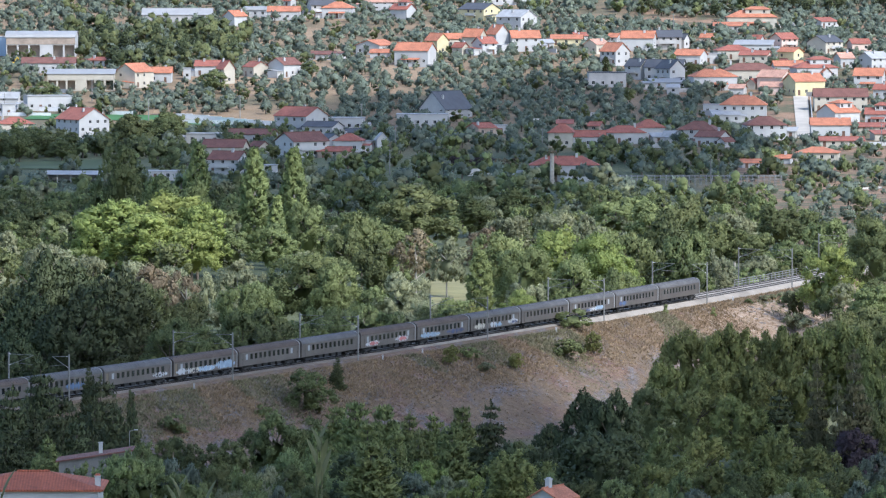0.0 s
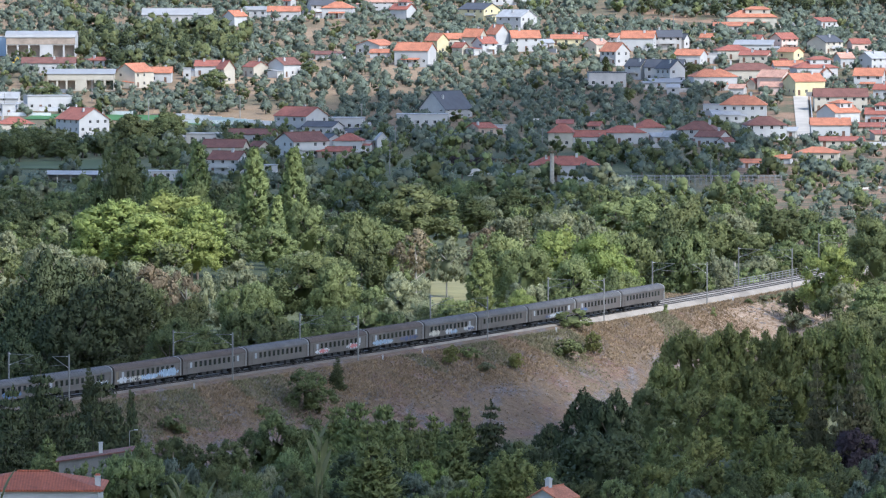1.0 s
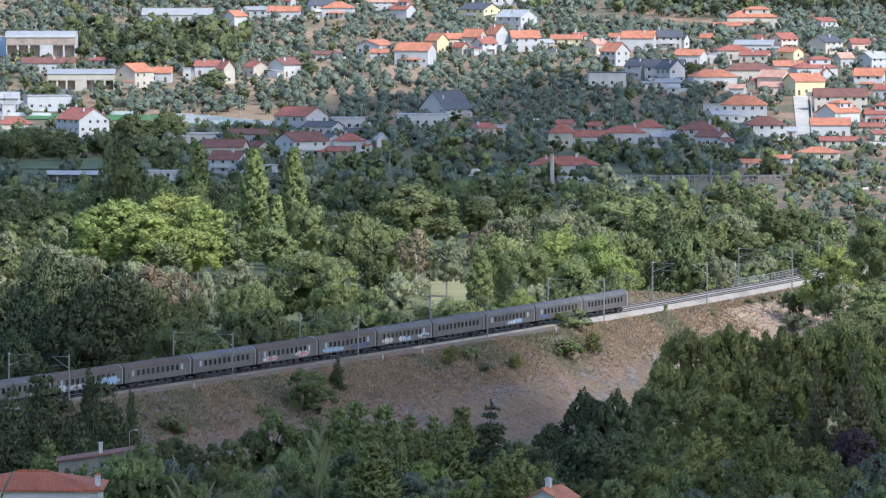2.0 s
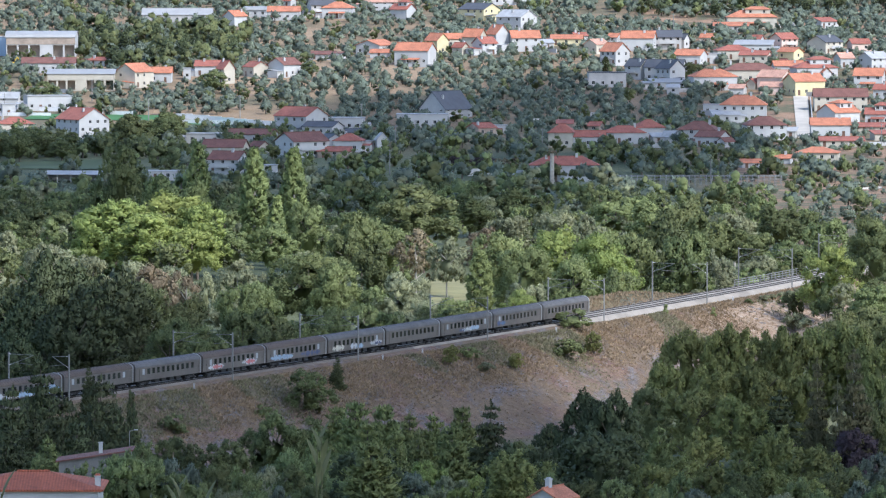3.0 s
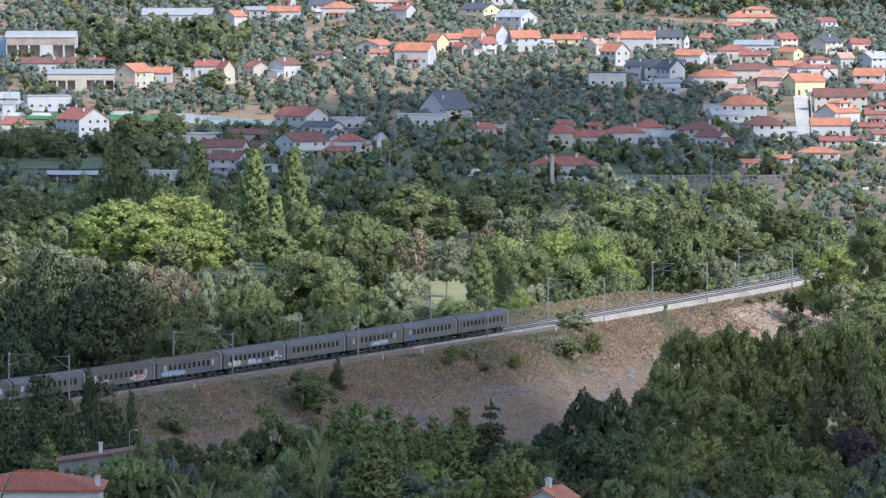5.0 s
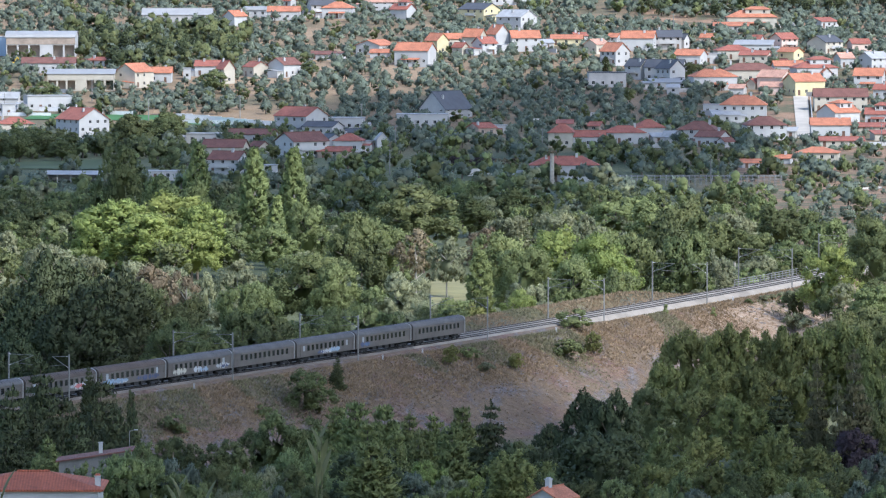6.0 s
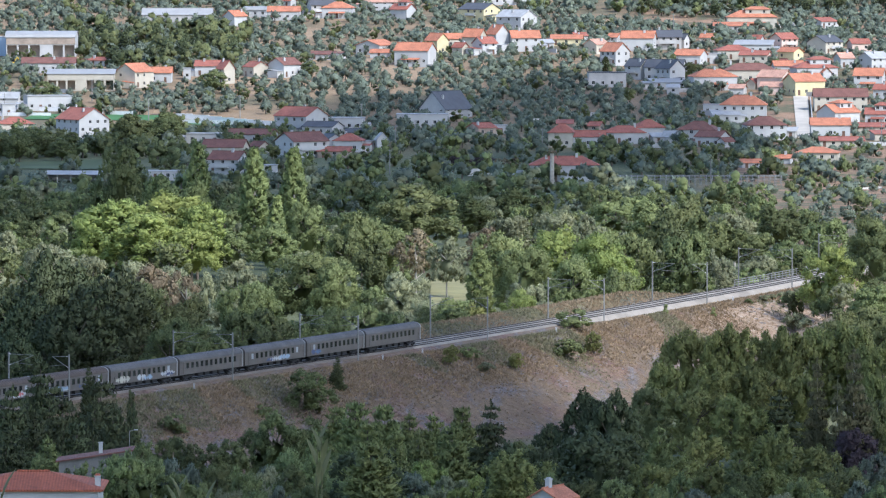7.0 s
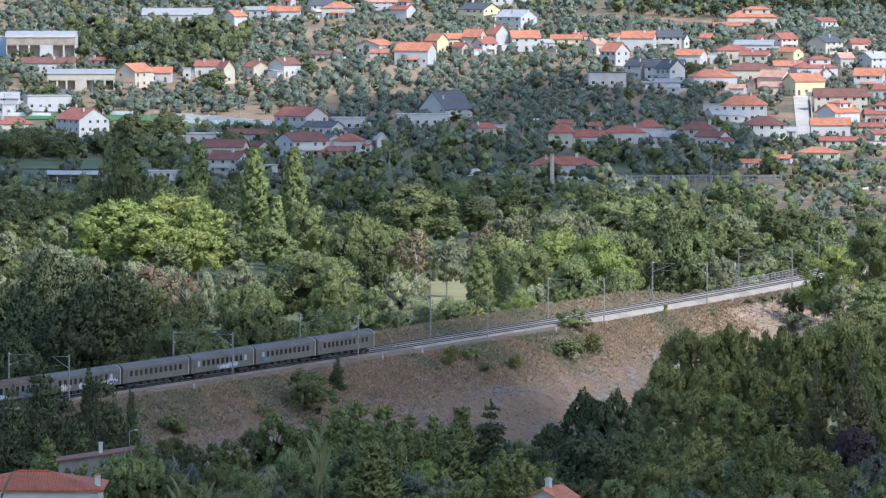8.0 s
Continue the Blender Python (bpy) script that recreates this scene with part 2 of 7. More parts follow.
# ---- the ground ----
def build_ground():
    xs = sorted(set([-6000, -4000, -2500, -1500, -900, -600, -400, -300, -240] + smooth_grid(-200, 240, 3.4) + [260, 300, 400, 600, 900, 1500, 2500, 4000, 6000]))
    ys = sorted(set([-900, -500, -200, -80] + smooth_grid(-30, 60, 5) + smooth_grid(60, 760, 20) + smooth_grid(760, 1440, 3.4) + smooth_grid(1440, 3100, 12) + [3200, 3300, 3500, 3800, 4200, 5000, 6000, 7000]))
    gx, gy = np.meshgrid(xs, ys)
    gz = height(gx, gy)
    nx, ny = len(xs), len(ys)
    verts = np.stack([gx, gy, gz], -1).reshape(-1, 3)
    faces = [(j * nx + i, j * nx + i + 1, (j + 1) * nx + i + 1, (j + 1) * nx + i) for j in range(ny - 1) for i in range(nx - 1)]
    m, n, l, b = nodes_of("land")
    me = mesh_of("ground", verts, faces, m, True)
    li, q = from_line(gx, gy)
    cut = np.clip((28 - np.abs(q - 12)) / 10, 0, 1) * np.clip((330 - li) / 60, 0, 1) * np.clip((li + 110) / 30, 0, 1)
    # where the bank turns paler: the rocky hump and the bank's sunlit end
    hump = np.clip((75 - li) / 80, 0, 1) * np.clip((q - 4) / 3, 0, 1)
    me.attributes.new("hump", "FLOAT", "POINT").data.foreach_set("value", hump.reshape(-1).astype(np.float32))
    at = me.attributes.new("cutting", "FLOAT", "POINT")
    at.data.foreach_set("value", cut.reshape(-1).astype(np.float32))
    # valley meadow, hillside earth and straw, and the dry pink-brown bank
    patch, fine = noise_node(n, l, 0.012, 5, 0.6), noise_node(n, l, 0.45, 5, 0.7)
    valley = ramp_node(n, l, patch.outputs["Fac"], [(0.36, (0.06, 0.075, 0.03)), (0.55, (0.12, 0.13, 0.055)), (0.72, (0.25, 0.22, 0.1))])
    hill = ramp_node(n, l, patch.outputs["Fac"], [(0.36, (0.15, 0.125, 0.07)), (0.5, (0.27, 0.185, 0.105)), (0.64, (0.36, 0.25, 0.15))])
    geo, sep = n.new("ShaderNodeNewGeometry"), n.new("ShaderNodeSeparateXYZ")
    l.new(geo.outputs["Position"], sep.inputs[0])
    far = n.new("ShaderNodeMapRange")
    far.inputs["From Min"].default_value, far.inputs["From Max"].default_value = 2250, 2420
    l.new(sep.outputs["Y"], far.inputs["Value"])
    east = n.new("ShaderNodeMapRange")
    east.inputs["From Min"].default_value, east.inputs["From Max"].default_value = 75, 95
    l.new(sep.outputs["X"], east.inputs["Value"])
    mid = n.new("ShaderNodeMapRange")
    mid.inputs["From Min"].default_value, mid.inputs["From Max"].default_value = 1650, 1760
    l.new(sep.outputs["Y"], mid.inputs["Value"])
    both = n.new("ShaderNodeMath")
    both.operation = "MULTIPLY"
    l.new(east.outputs[0], both.inputs[0])
    l.new(mid.outputs[0], both.inputs[1])
    either = n.new("ShaderNodeMath")
    either.operation = "MAXIMUM"
    l.new(both.outputs[0], either.inputs[0])
    l.new(far.outputs[0], either.inputs[1])
    clay_spots = noise_node(n, l, 0.05, 4, 0.65)
    clay = ramp_node(n, l, clay_spots.outputs["Fac"], [(0.44, (0.13, 0.118, 0.06)), (0.53, (0.25, 0.155, 0.09)), (0.66, (0.36, 0.22, 0.13))])
    terrace = mix_node(n, l, hill.outputs[0], clay.outputs[0], both.outputs[0])
    col = mix_node(n, l, valley.outputs[0], terrace, either.outputs[0])
    clod, blot = noise_node(n, l, 0.8, 6, 0.7), noise_node(n, l, 0.07, 4, 0.6)
    soil = ramp_node(n, l, clod.outputs["Fac"], [(0.3, (0.092, 0.052, 0.04)), (0.46, (0.165, 0.098, 0.074)), (0.6, (0.22, 0.142, 0.108)), (0.74, (0.25, 0.222, 0.215))])
    straw = ramp_node(n, l, clod.outputs["Fac"], [(0.3, (0.13, 0.09, 0.058)), (0.7, (0.22, 0.155, 0.1))])
    pick = ramp_node(n, l, blot.outputs["Fac"], [(0.4, (0, 0, 0)), (0.52, (1, 1, 1))])
    bankc = mix_node(n, l, soil.outputs[0], straw.outputs[0], pick.outputs[0])
    # ledges of broken grey stone that show through along the bank
    tc, mp, ledge = n.new("ShaderNodeTexCoord"), n.new("ShaderNodeMapping"), n.new("ShaderNodeTexNoise")
    mp.inputs["Rotation"].default_value, mp.inputs["Scale"].default_value = (0, 0, 0.43), (1.0, 0.3, 1.0)
    ledge.inputs["Scale"].default_value, ledge.inputs["Detail"].default_value, ledge.inputs["Roughness"].default_value = 0.22, 7.0, 0.72
    l.new(tc.outputs["Object"], mp.inputs["Vector"])
    l.new(mp.outputs[0], ledge.inputs["Vector"])
    bare = ramp_node(n, l, ledge.outputs["Fac"], [(0.5, (0, 0, 0)), (0.6, (0.9, 0.9, 0.9))])
    stone = ramp_node(n, l, clod.outputs["Fac"], [(0.3, (0.075, 0.062, 0.058)), (0.5, (0.15, 0.13, 0.126)), (0.72, (0.235, 0.215, 0.213))])
    bankc = mix_node(n, l, bankc, stone.outputs[0], bare.outputs[0])
    a2 = n.new("ShaderNodeAttribute")
    a2.attribute_name = "hump"
    # orange soil and pale rock, lightened beyond their own tone for the sun
    pale = ramp_node(n, l, clod.outputs["Fac"], [(0.3, (0.2, 0.125, 0.08)), (0.5, (0.35, 0.245, 0.165)), (0.7, (0.44, 0.37, 0.3))])
    bankc = mix_node(n, l, bankc, pale.outputs[0], a2.outputs["Fac"])
    a = n.new("ShaderNodeAttribute")
    a.attribute_name = "cutting"
    col = mix_node(n, l, col, bankc, a.outputs["Fac"])
    grain = ramp_node(n, l, fine.outputs["Fac"], [(0.3, (0.62, 0.62, 0.6)), (0.65, (1, 1, 1))])
    l.new(mix_node(n, l, col, grain.outputs[0], 0.8, "MULTIPLY"), b.inputs["Base Color"])
    b.inputs["Roughness"].default_value = 0.95
    bp = n.new("ShaderNodeBump")
    bp.inputs["Strength"].default_value, bp.inputs["Distance"].default_value = 0.9, 0.5
    l.new(clod.outputs["Fac"], bp.inputs["Height"])
    l.new(bp.outputs[0], b.inputs["Normal"])
    # the trodden verge between the ballast and the bank
    pts = [(2.9, -1.02), (4.4, -1.04), (5.6, -1.5), (7.2, -2.4)]
    lip = lambda s: float(np.clip((s - 55) / 25, 0, 1))
    ls = np.arange(-250, 510, 6.0)
    vv = [(*on_line(float(s), q - (0.75 * lip(s) if q < 3 else 0) + (0.06 if q < 3 else 0.25) * math.sin(s * 0.31 + q))[:2], z + float(rise(s)) + (0.58 * lip(s) if q < 3 else 0)) for s in ls for q, z in pts]
    vv = [(x, y, max(z, float(height(x, y)) + 0.1) if i % 4 < 2 else float(height(x, y)) + (0.12, -0.15)[i % 4 - 2]) for i, (x, y, z) in enumerate(vv)]
    ff = [(i * 4 + j, i * 4 + j + 1, i * 4 + j + 5, i * 4 + j + 4) for i in range(len(ls) - 1) for j in range(3)]
    verge = mesh_of("verge", vv, [f[::-1] for f in ff], m, True)
    verge.attributes.new("cutting", "FLOAT", "POINT").data.foreach_set("value", np.ones(len(vv), np.float32))
    tagged(new("verge", verge), "trodden dry earth verge beside the railway ballast", "verge", kind="structure")
    tagged(new("ground", me), "dry valley ground with meadow, bare orange earth and a railway bank", "ground", kind="structure")


build_ground()


def clouds():
    """Broken cumulus, high up beside the view; their shadows lie over the near slope, the railway and the foot of the hill."""
    def cloud(cx, cy, cz, lobes, seed):
        rng = random.Random(seed)
        bm = bmesh.new()
        for (dx, dy, rx, ry) in lobes:
            m = Matrix.Translation((dx, dy, rng.uniform(-15, 15))) @ Matrix.Diagonal((rx, ry, min(rx, ry) * 0.45, 1))
            bmesh.ops.create_icosphere(bm, subdivisions=4, radius=1.0, matrix=m)
        for v in bm.verts:
            d = noise.noise_vector(v.co * 0.012) * 28 + noise.noise_vector(v.co * 0.04) * 11
            v.co += d
        for f in bm.faces:
            f.smooth = True
        ob = part("cloud", bm, M_CLOUD)
        ob.location = (cx, cy, cz)
        tagged(ob, "white fair-weather cumulus cloud in the open sky", "cloud", kind="structure")
    k = 620 / SUN_DIR.z
    ox, oy = SUN_DIR.x * k, SUN_DIR.y * k
    cloud(ox, oy, 620, [(-150, 2000, 118, 335), (-20, 2150, 72, 400), (52, 2340, 60, 285)], 3)
    cloud(ox, oy, 620, [(-100, 910, 115, 310), (-2, 945, 78, 315), (70, 840, 75, 305), (-20, 430, 170, 440)], 8)


clouds()


# ---- houses ----
def side(bm, o, u, width, z0, z1, holes, deep=0.2):
    """One wall face from o along u, with openings (u0, u1, z0, z1) that go in by their reveals."""
    o, u = Vector(o), Vector(u)
    inward = Vector((-u.y, u.x, 0)) * deep
    us = sorted({0.0, width, *[h[0] for h in holes], *[h[1] for h in holes]})
    zs = sorted({z0, z1, *[h[2] for h in holes], *[h[3] for h in holes]})
    def p(a, z, i=0):
        return bm.verts.new(o + u * a + Vector((0, 0, z)) + inward * i)
    for a0, a1 in zip(us, us[1:]):
        for b0, b1 in zip(zs, zs[1:]):
            if not any(h[0] < (a0 + a1) / 2 < h[1] and h[2] < (b0 + b1) / 2 < h[3] for h in holes):
                bm.faces.new((p(a0, b0), p(a1, b0), p(a1, b1), p(a0, b1)))
    for h in holes:
        c = ((h[0], h[2]), (h[1], h[2]), (h[1], h[3]), (h[0], h[3]))
        for (a, za), (b2, zb) in zip(c, c[1:] + c[:1]):
            bm.faces.new((p(a, za), p(a, za, 1), p(b2, zb, 1), p(b2, zb)))


def slab(bm, pts, thick):
    """A plate of even thickness under the polygon pts."""
    top = [bm.verts.new(p) for p in pts]
    low = [bm.verts.new((p[0], p[1], p[2] - thick)) for p in pts]
    bm.faces.new(top)
    bm.faces.new(low[::-1])
    for i in range(len(pts)):
        j = (i + 1) % len(pts)
        bm.faces.new((top[j], top[i], low[i], low[j]))


def shell(bm, pts, polys, thick):
    """A roof shell of even thickness: faces that share their corners, an underside and the edge between."""
    top = [bm.verts.new(p) for p in pts]
    low = [bm.verts.new((p[0], p[1], p[2] - thick)) for p in pts]
    edges = {}
    for poly in polys:
        bm.faces.new([top[i] for i in poly])
        bm.faces.new([low[i] for i in poly[::-1]])
        for i, j in zip(poly, poly[1:] + poly[:1]):
            edges[(i, j)] = 1
    for i, j in edges:
        if (j, i) not in edges:
            bm.faces.new((top[j], top[i], low[i], low[j]))


def roof_part(house, kind, w, d, h, rise, mat, label):
    bm = bmesh.new()
    e, t = 0.45, 0.18
    X, Y = w / 2 + e, d / 2 + e
    k = rise / (d / 2)
    z0, z1 = h - k * e + t, h + rise + t
    if kind == "gable":
        shell(bm, [(-X, -Y, z0), (X, -Y, z0), (X, 0, z1), (-X, 0, z1), (X, Y, z0), (-X, Y, z0)], [[0, 1, 2, 3], [3, 2, 4, 5]], t)
    elif kind == "hip":
        r = max(w / 2 - d / 2, 0.2)
        shell(bm, [(-X, -Y, z0), (X, -Y, z0), (X, Y, z0), (-X, Y, z0), (r, 0, z1), (-r, 0, z1)], [[0, 1, 4, 5], [2, 3, 5, 4], [1, 2, 4], [3, 0, 5]], t)
    elif kind == "shed":
        slab(bm, [(-X, -Y, h + t), (X, -Y, h + t), (X, Y, h + rise + t), (-X, Y, h + rise + t)], t)
    elif kind == "vault":
        n = 9
        pts, polys = [], []
        for i in range(n + 1):
            a = math.pi * i / n
            pts += [(-X, -Y * math.cos(a), h + rise * math.sin(a) + t), (X, -Y * math.cos(a), h + rise * math.sin(a) + t)]
        for i in range(n):
            polys.append([2 * i, 2 * i + 1, 2 * i + 3, 2 * i + 2])
        shell(bm, pts, polys, t)
    else:
        box(bm, -X + 0.2, X - 0.2, -Y + 0.2, Y - 0.2, h, h + 0.28)
    part("roof", bm, mat, house, label)
    if kind in ("gable", "hip"):
        r = X if kind == "gable" else max(w / 2 - d / 2, 0.2)
        bm = bmesh.new()
        tube(bm, (-r, 0, z1), (r, 0, z1), 0.13, 0.13, 6)
        part("ridge", bm, mat, house)


def window_part(house, x, y, z, w, h, turn, mats=(None, None)):
    """A framed window set back in its opening; x, y, z is the middle of its foot on the wall's face."""
    m = Matrix.Translation((x, y, z)) @ Matrix.Rotation(turn, 4, "Z")
    bm = bmesh.new()
    f = 0.09
    xs, zs = (-w / 2, -w / 2 + f, -0.03, 0.03, w / 2 - f, w / 2), (0, f, h - f, h)
    grid = [[[bm.verts.new(m @ Vector((a, yy, c))) for c in zs] for a in xs] for yy in (0.1, 0.16)]
    solid = [[i in (0, 2, 4) or j in (0, 2) for j in range(3)] for i in range(5)]
    for i in range(5):
        for j in range(3):
            if solid[i][j]:
                for g, flip in ((grid[0], False), (grid[1], True)):
                    q4 = [g[i][j], g[i + 1][j], g[i + 1][j + 1], g[i][j + 1]]
                    bm.faces.new(q4[::-1] if flip else q4)
                for di, dj, (a, b2) in ((-1, 0, ((i, j), (i, j + 1))), (1, 0, ((i + 1, j + 1), (i + 1, j))), (0, -1, ((i + 1, j), (i, j))), (0, 1, ((i, j + 1), (i + 1, j + 1)))):
                    ni, nj = i + di, j + dj
                    if not (0 <= ni < 5 and 0 <= nj < 3 and solid[ni][nj]):
                        bm.faces.new((grid[0][a[0]][a[1]], grid[0][b2[0]][b2[1]], grid[1][b2[0]][b2[1]], grid[1][a[0]][a[1]]))
    frame_ob = part("window", bm, M_FRAME, house)
    bm = bmesh.new()
    box(bm, -w / 2, w / 2, 0.17, 0.2, 0, h, m)
    part("pane", bm, M_GLASS, frame_ob)


def house(x, y, turn, w, d, h, rise, roof="gable", wall="white", tile="orange", floors=1, chimneys=1, label="", porch=False, bays=0, upper=False, seed=1, stack=None):
    """A village house on the slope: walls with openings, roof, windows, a door, chimneys, and a porch where it has one."""
    rng = random.Random(seed)
    t = new("house")
    t.matrix_world = pose(x, y, float(height(x, y)) - 0.35, 0, 0, turn)
    names = {"white": "whitewashed", "cream": "cream-rendered", "yellow": "yellow-painted", "grey": "grey-rendered", "pink": "pinkish", "stone": "rubble-stone", "old": "weathered grey-rendered", "blue": "pale blue"}
    roofs = {"orange": "bright orange tiled", "red": "red tiled", "terracotta": "orange-red tiled", "brown": "dark red-brown tiled", "pink": "faded pink tiled", "slate": "dark grey slate", "grey": "grey sheet", "pale": "pale sheet"}
    tagged(t, label or f"{names[wall]} village house with a {roofs[tile]} {roof if roof != 'shed' else 'lean-to'} roof", "house", "houses of the village")
    win_w, win_h = 1.2, 1.3
    holes = {k: [] for k in "fblr"}
    floor_h = h / floors
    spans = {"f": w, "r": d, "l": d, "b": w}
    for k in "frl":
        n = max(1, int(spans[k] / rng.uniform(2.9, 3.7)))
        for fl in range(floors):
            for i in range(n):
                if rng.random() < (0.1 if k == "f" else 0.35):
                    continue
                u = spans[k] * (i + 0.5) / n
                zb = fl * floor_h + min(1.0, floor_h * 0.35) + 0.3
                zt = min(zb + win_h, (fl + 1) * floor_h - 0.25)
                if zt - zb > 0.5:
                    holes[k].append((u - win_w / 2, u + win_w / 2, zb, zt))
    door = None
    for i, hl in enumerate(holes["f"]):
        if hl[2] < floor_h and rng.random() < 0.6:
            door = (hl[0], hl[1] - 0.05, 0.36, min(2.45, floor_h - 0.2))
            holes["f"][i] = door
            break
    if bays:
        bw = w / bays
        holes["f"] = [(i * bw + 0.35, (i + 1) * bw - 0.35, 0.36, h * 0.62) for i in range(bays) if i % 5 != 3]
        door = None
    bm = bmesh.new()
    side(bm, (-w / 2, -d / 2, 0), (1, 0, 0), w, 0, h, holes["f"], 3.0 if bays else 0.2)
    side(bm, (w / 2, -d / 2, 0), (0, 1, 0), d, 0, h, holes["r"])
    side(bm, (w / 2, d / 2, 0), (-1, 0, 0), w, 0, h, [])
    side(bm, (-w / 2, d / 2, 0), (0, -1, 0), d, 0, h, holes["l"])
    for sx in (-1, 1):
        X = sx * w / 2
        if roof == "gable":
            c = [(X, -d / 2 * sx, h), (X, d / 2 * sx, h), (X, 0, h + rise)]
            bm.faces.new([bm.verts.new(p) for p in c])
        elif roof == "vault":
            c = [(X, -d / 2 * math.cos(a) * sx, h + rise * math.sin(a)) for a in [math.pi * i / 9 for i in range(10)]]
            bm.faces.new([bm.verts.new(p) for p in c])
        elif roof == "shed":
            c = [(X, -d / 2, h), (X, d / 2, h), (X, d / 2, h + rise)]
            bm.faces.new([bm.verts.new(p) for p in (c if sx > 0 else c[::-1])])
    if roof == "shed":
        bm.faces.new([bm.verts.new(p) for p in ((w / 2, d / 2, h), (-w / 2, d / 2, h), (-w / 2, d / 2, h + rise), (w / 2, d / 2, h + rise))])
    bmesh.ops.remove_doubles(bm, verts=bm.verts[:], dist=0.001)
    part("wall", bm, M_PLASTER[wall], t)
    roof_part(t, roof, w, d, h, rise, M_ROOF[tile], "")
    if bays:
        bm = bmesh.new()
        box(bm, -w / 2 + 0.1, w / 2 - 0.1, -d / 2 + 3.0, -d / 2 + 3.2, 0, h * 0.7)
        part("bay_back", bm, M_PLASTER["stone"], t)
        bm = bmesh.new()
        box(bm, -w / 2, w / 2, -d / 2 - 0.12, -d / 2 - 0.003, h * 0.66, h * 0.97)
        part("fascia", bm, M_PLASTER["stone" if wall == "white" else wall], t)
        holes["f"] = []
    if upper:
        uw, ud, uh, ux = w * 0.5, d * 0.6, 2.7, w * 0.12
        bm = bmesh.new()
        z0 = h + rise * 0.25
        wins = [(uw * 0.2 - 0.6, uw * 0.2 + 0.6, z0 + 1.0, z0 + 2.3), (uw * 0.75 - 0.6, uw * 0.75 + 0.6, z0 + 1.0, z0 + 2.3)]
        side(bm, (ux - uw / 2, -ud / 2 + 0.4, 0), (1, 0, 0), uw, z0 - 1, z0 + uh, wins)
        side(bm, (ux + uw / 2, -ud / 2 + 0.4, 0), (0, 1, 0), ud, z0 - 1, z0 + uh, [])
        side(bm, (ux + uw / 2, ud / 2 + 0.4, 0), (-1, 0, 0), uw, z0 - 1, z0 + uh, [])
        side(bm, (ux - uw / 2, ud / 2 + 0.4, 0), (0, -1, 0), ud, z0 - 1, z0 + uh, [])
        bmesh.ops.remove_doubles(bm, verts=bm.verts[:], dist=0.001)
        storey = part("upper_storey", bm, M_PLASTER[wall], t)
        bm = bmesh.new()
        X0, X1, Y0, Y1, zt = ux - uw / 2 - 0.4, ux + uw / 2 + 0.4, -ud / 2, ud / 2 + 0.8, z0 + uh
        ym, rr = (Y0 + Y1) / 2, (Y1 - Y0) / 2 * 0.8
        shell(bm, [(X0, Y0, zt), (X1, Y0, zt), (X1, Y1, zt), (X0, Y1, zt), (X1 - rr, ym, zt + 1.2), (X0 + rr, ym, zt + 1.2)], [[0, 1, 4, 5], [2, 3, 5, 4], [1, 2, 4], [3, 0, 5]], 0.16)
        part("upper_roof", bm, M_ROOF[tile], storey)
        for a0, a1, zb, zt2 in wins:
            window_part(t, ux - uw / 2 + (a0 + a1) / 2, -ud / 2 + 0.4, zb, a1 - a0, zt2 - zb, 0)
    for k, hs in holes.items():
        for hl in hs:
            u = (hl[0] + hl[1]) / 2
            px, py, turn_w = {"f": (u - w / 2, -d / 2, 0), "r": (w / 2, u - d / 2, math.pi / 2), "l": (-w / 2, d / 2 - u, -math.pi / 2)}.get(k, (0, 0, 0))
            if hl is door:
                bm = bmesh.new()
                box(bm, px - 0.5, px + 0.5, py + 0.12, py + 0.18, hl[2], hl[3])
                box(bm, px + 0.32, px + 0.4, py + 0.08, py + 0.12, 1.3, 1.42)
                part("door", bm, M_DOOR, t)
            else:
                window_part(t, px, py, hl[2], hl[1] - hl[0], hl[3] - hl[2], turn_w)
    if stack is not None:
        cx, cy = stack * w, -0.28 * d
        bm = bmesh.new()
        box(bm, cx - 0.24, cx + 0.24, cy - 0.24, cy + 0.24, h - 0.4, h + 1.0)
        box(bm, cx - 0.29, cx + 0.29, cy - 0.29, cy + 0.29, h + 1.0, h + 1.07)
        flue = part("chimney", bm, M_TRIM, t)
        bm = bmesh.new()
        tube(bm, (cx, cy, h + 1.07), (cx, cy, h + 1.25), 0.34, 0.2, 4)
        part("chimney_cap", bm, M_ROOF[tile], flue, "small tiled chimney cap")
    for i in range(chimneys):
        cx = rng.uniform(-0.38, 0.38) * w
        cy = rng.uniform(-0.25, 0.25) * d
        zr = h + rise * (1 - abs(cy) / (d / 2)) if roof in ("gable", "hip") else h + 0.2
        bm = bmesh.new()
        box(bm, cx - 0.4, cx + 0.4, cy - 0.3, cy + 0.3, zr - 0.5, zr + 1.15)
        box(bm, cx - 0.5, cx + 0.5, cy - 0.4, cy + 0.4, zr + 1.15, zr + 1.27)
        box(bm, cx - 0.3, cx + 0.3, cy - 0.2, cy + 0.2, zr + 1.27, zr + 1.45)
        part("chimney", bm, M_TRIM, t)
    if floors > 1 and rng.random() < 0.55 and w > 6:
        bw = w * rng.uniform(0.35, 0.7)
        bm = bmesh.new()
        box(bm, -bw / 2, bw / 2, -d / 2 - 1.3, -d / 2 - 0.003, floor_h - 0.1, floor_h + 0.08)
        balcony = part("balcony", bm, M_TRIM, t)
        bm = bmesh.new()
        box(bm, -bw / 2, bw / 2, -d / 2 - 1.28, -d / 2 - 1.2, floor_h + 0.08, floor_h + 1.0)
        part("parapet", bm, M_TRIM if rng.random() < 0.5 else M_FRAME, balcony)
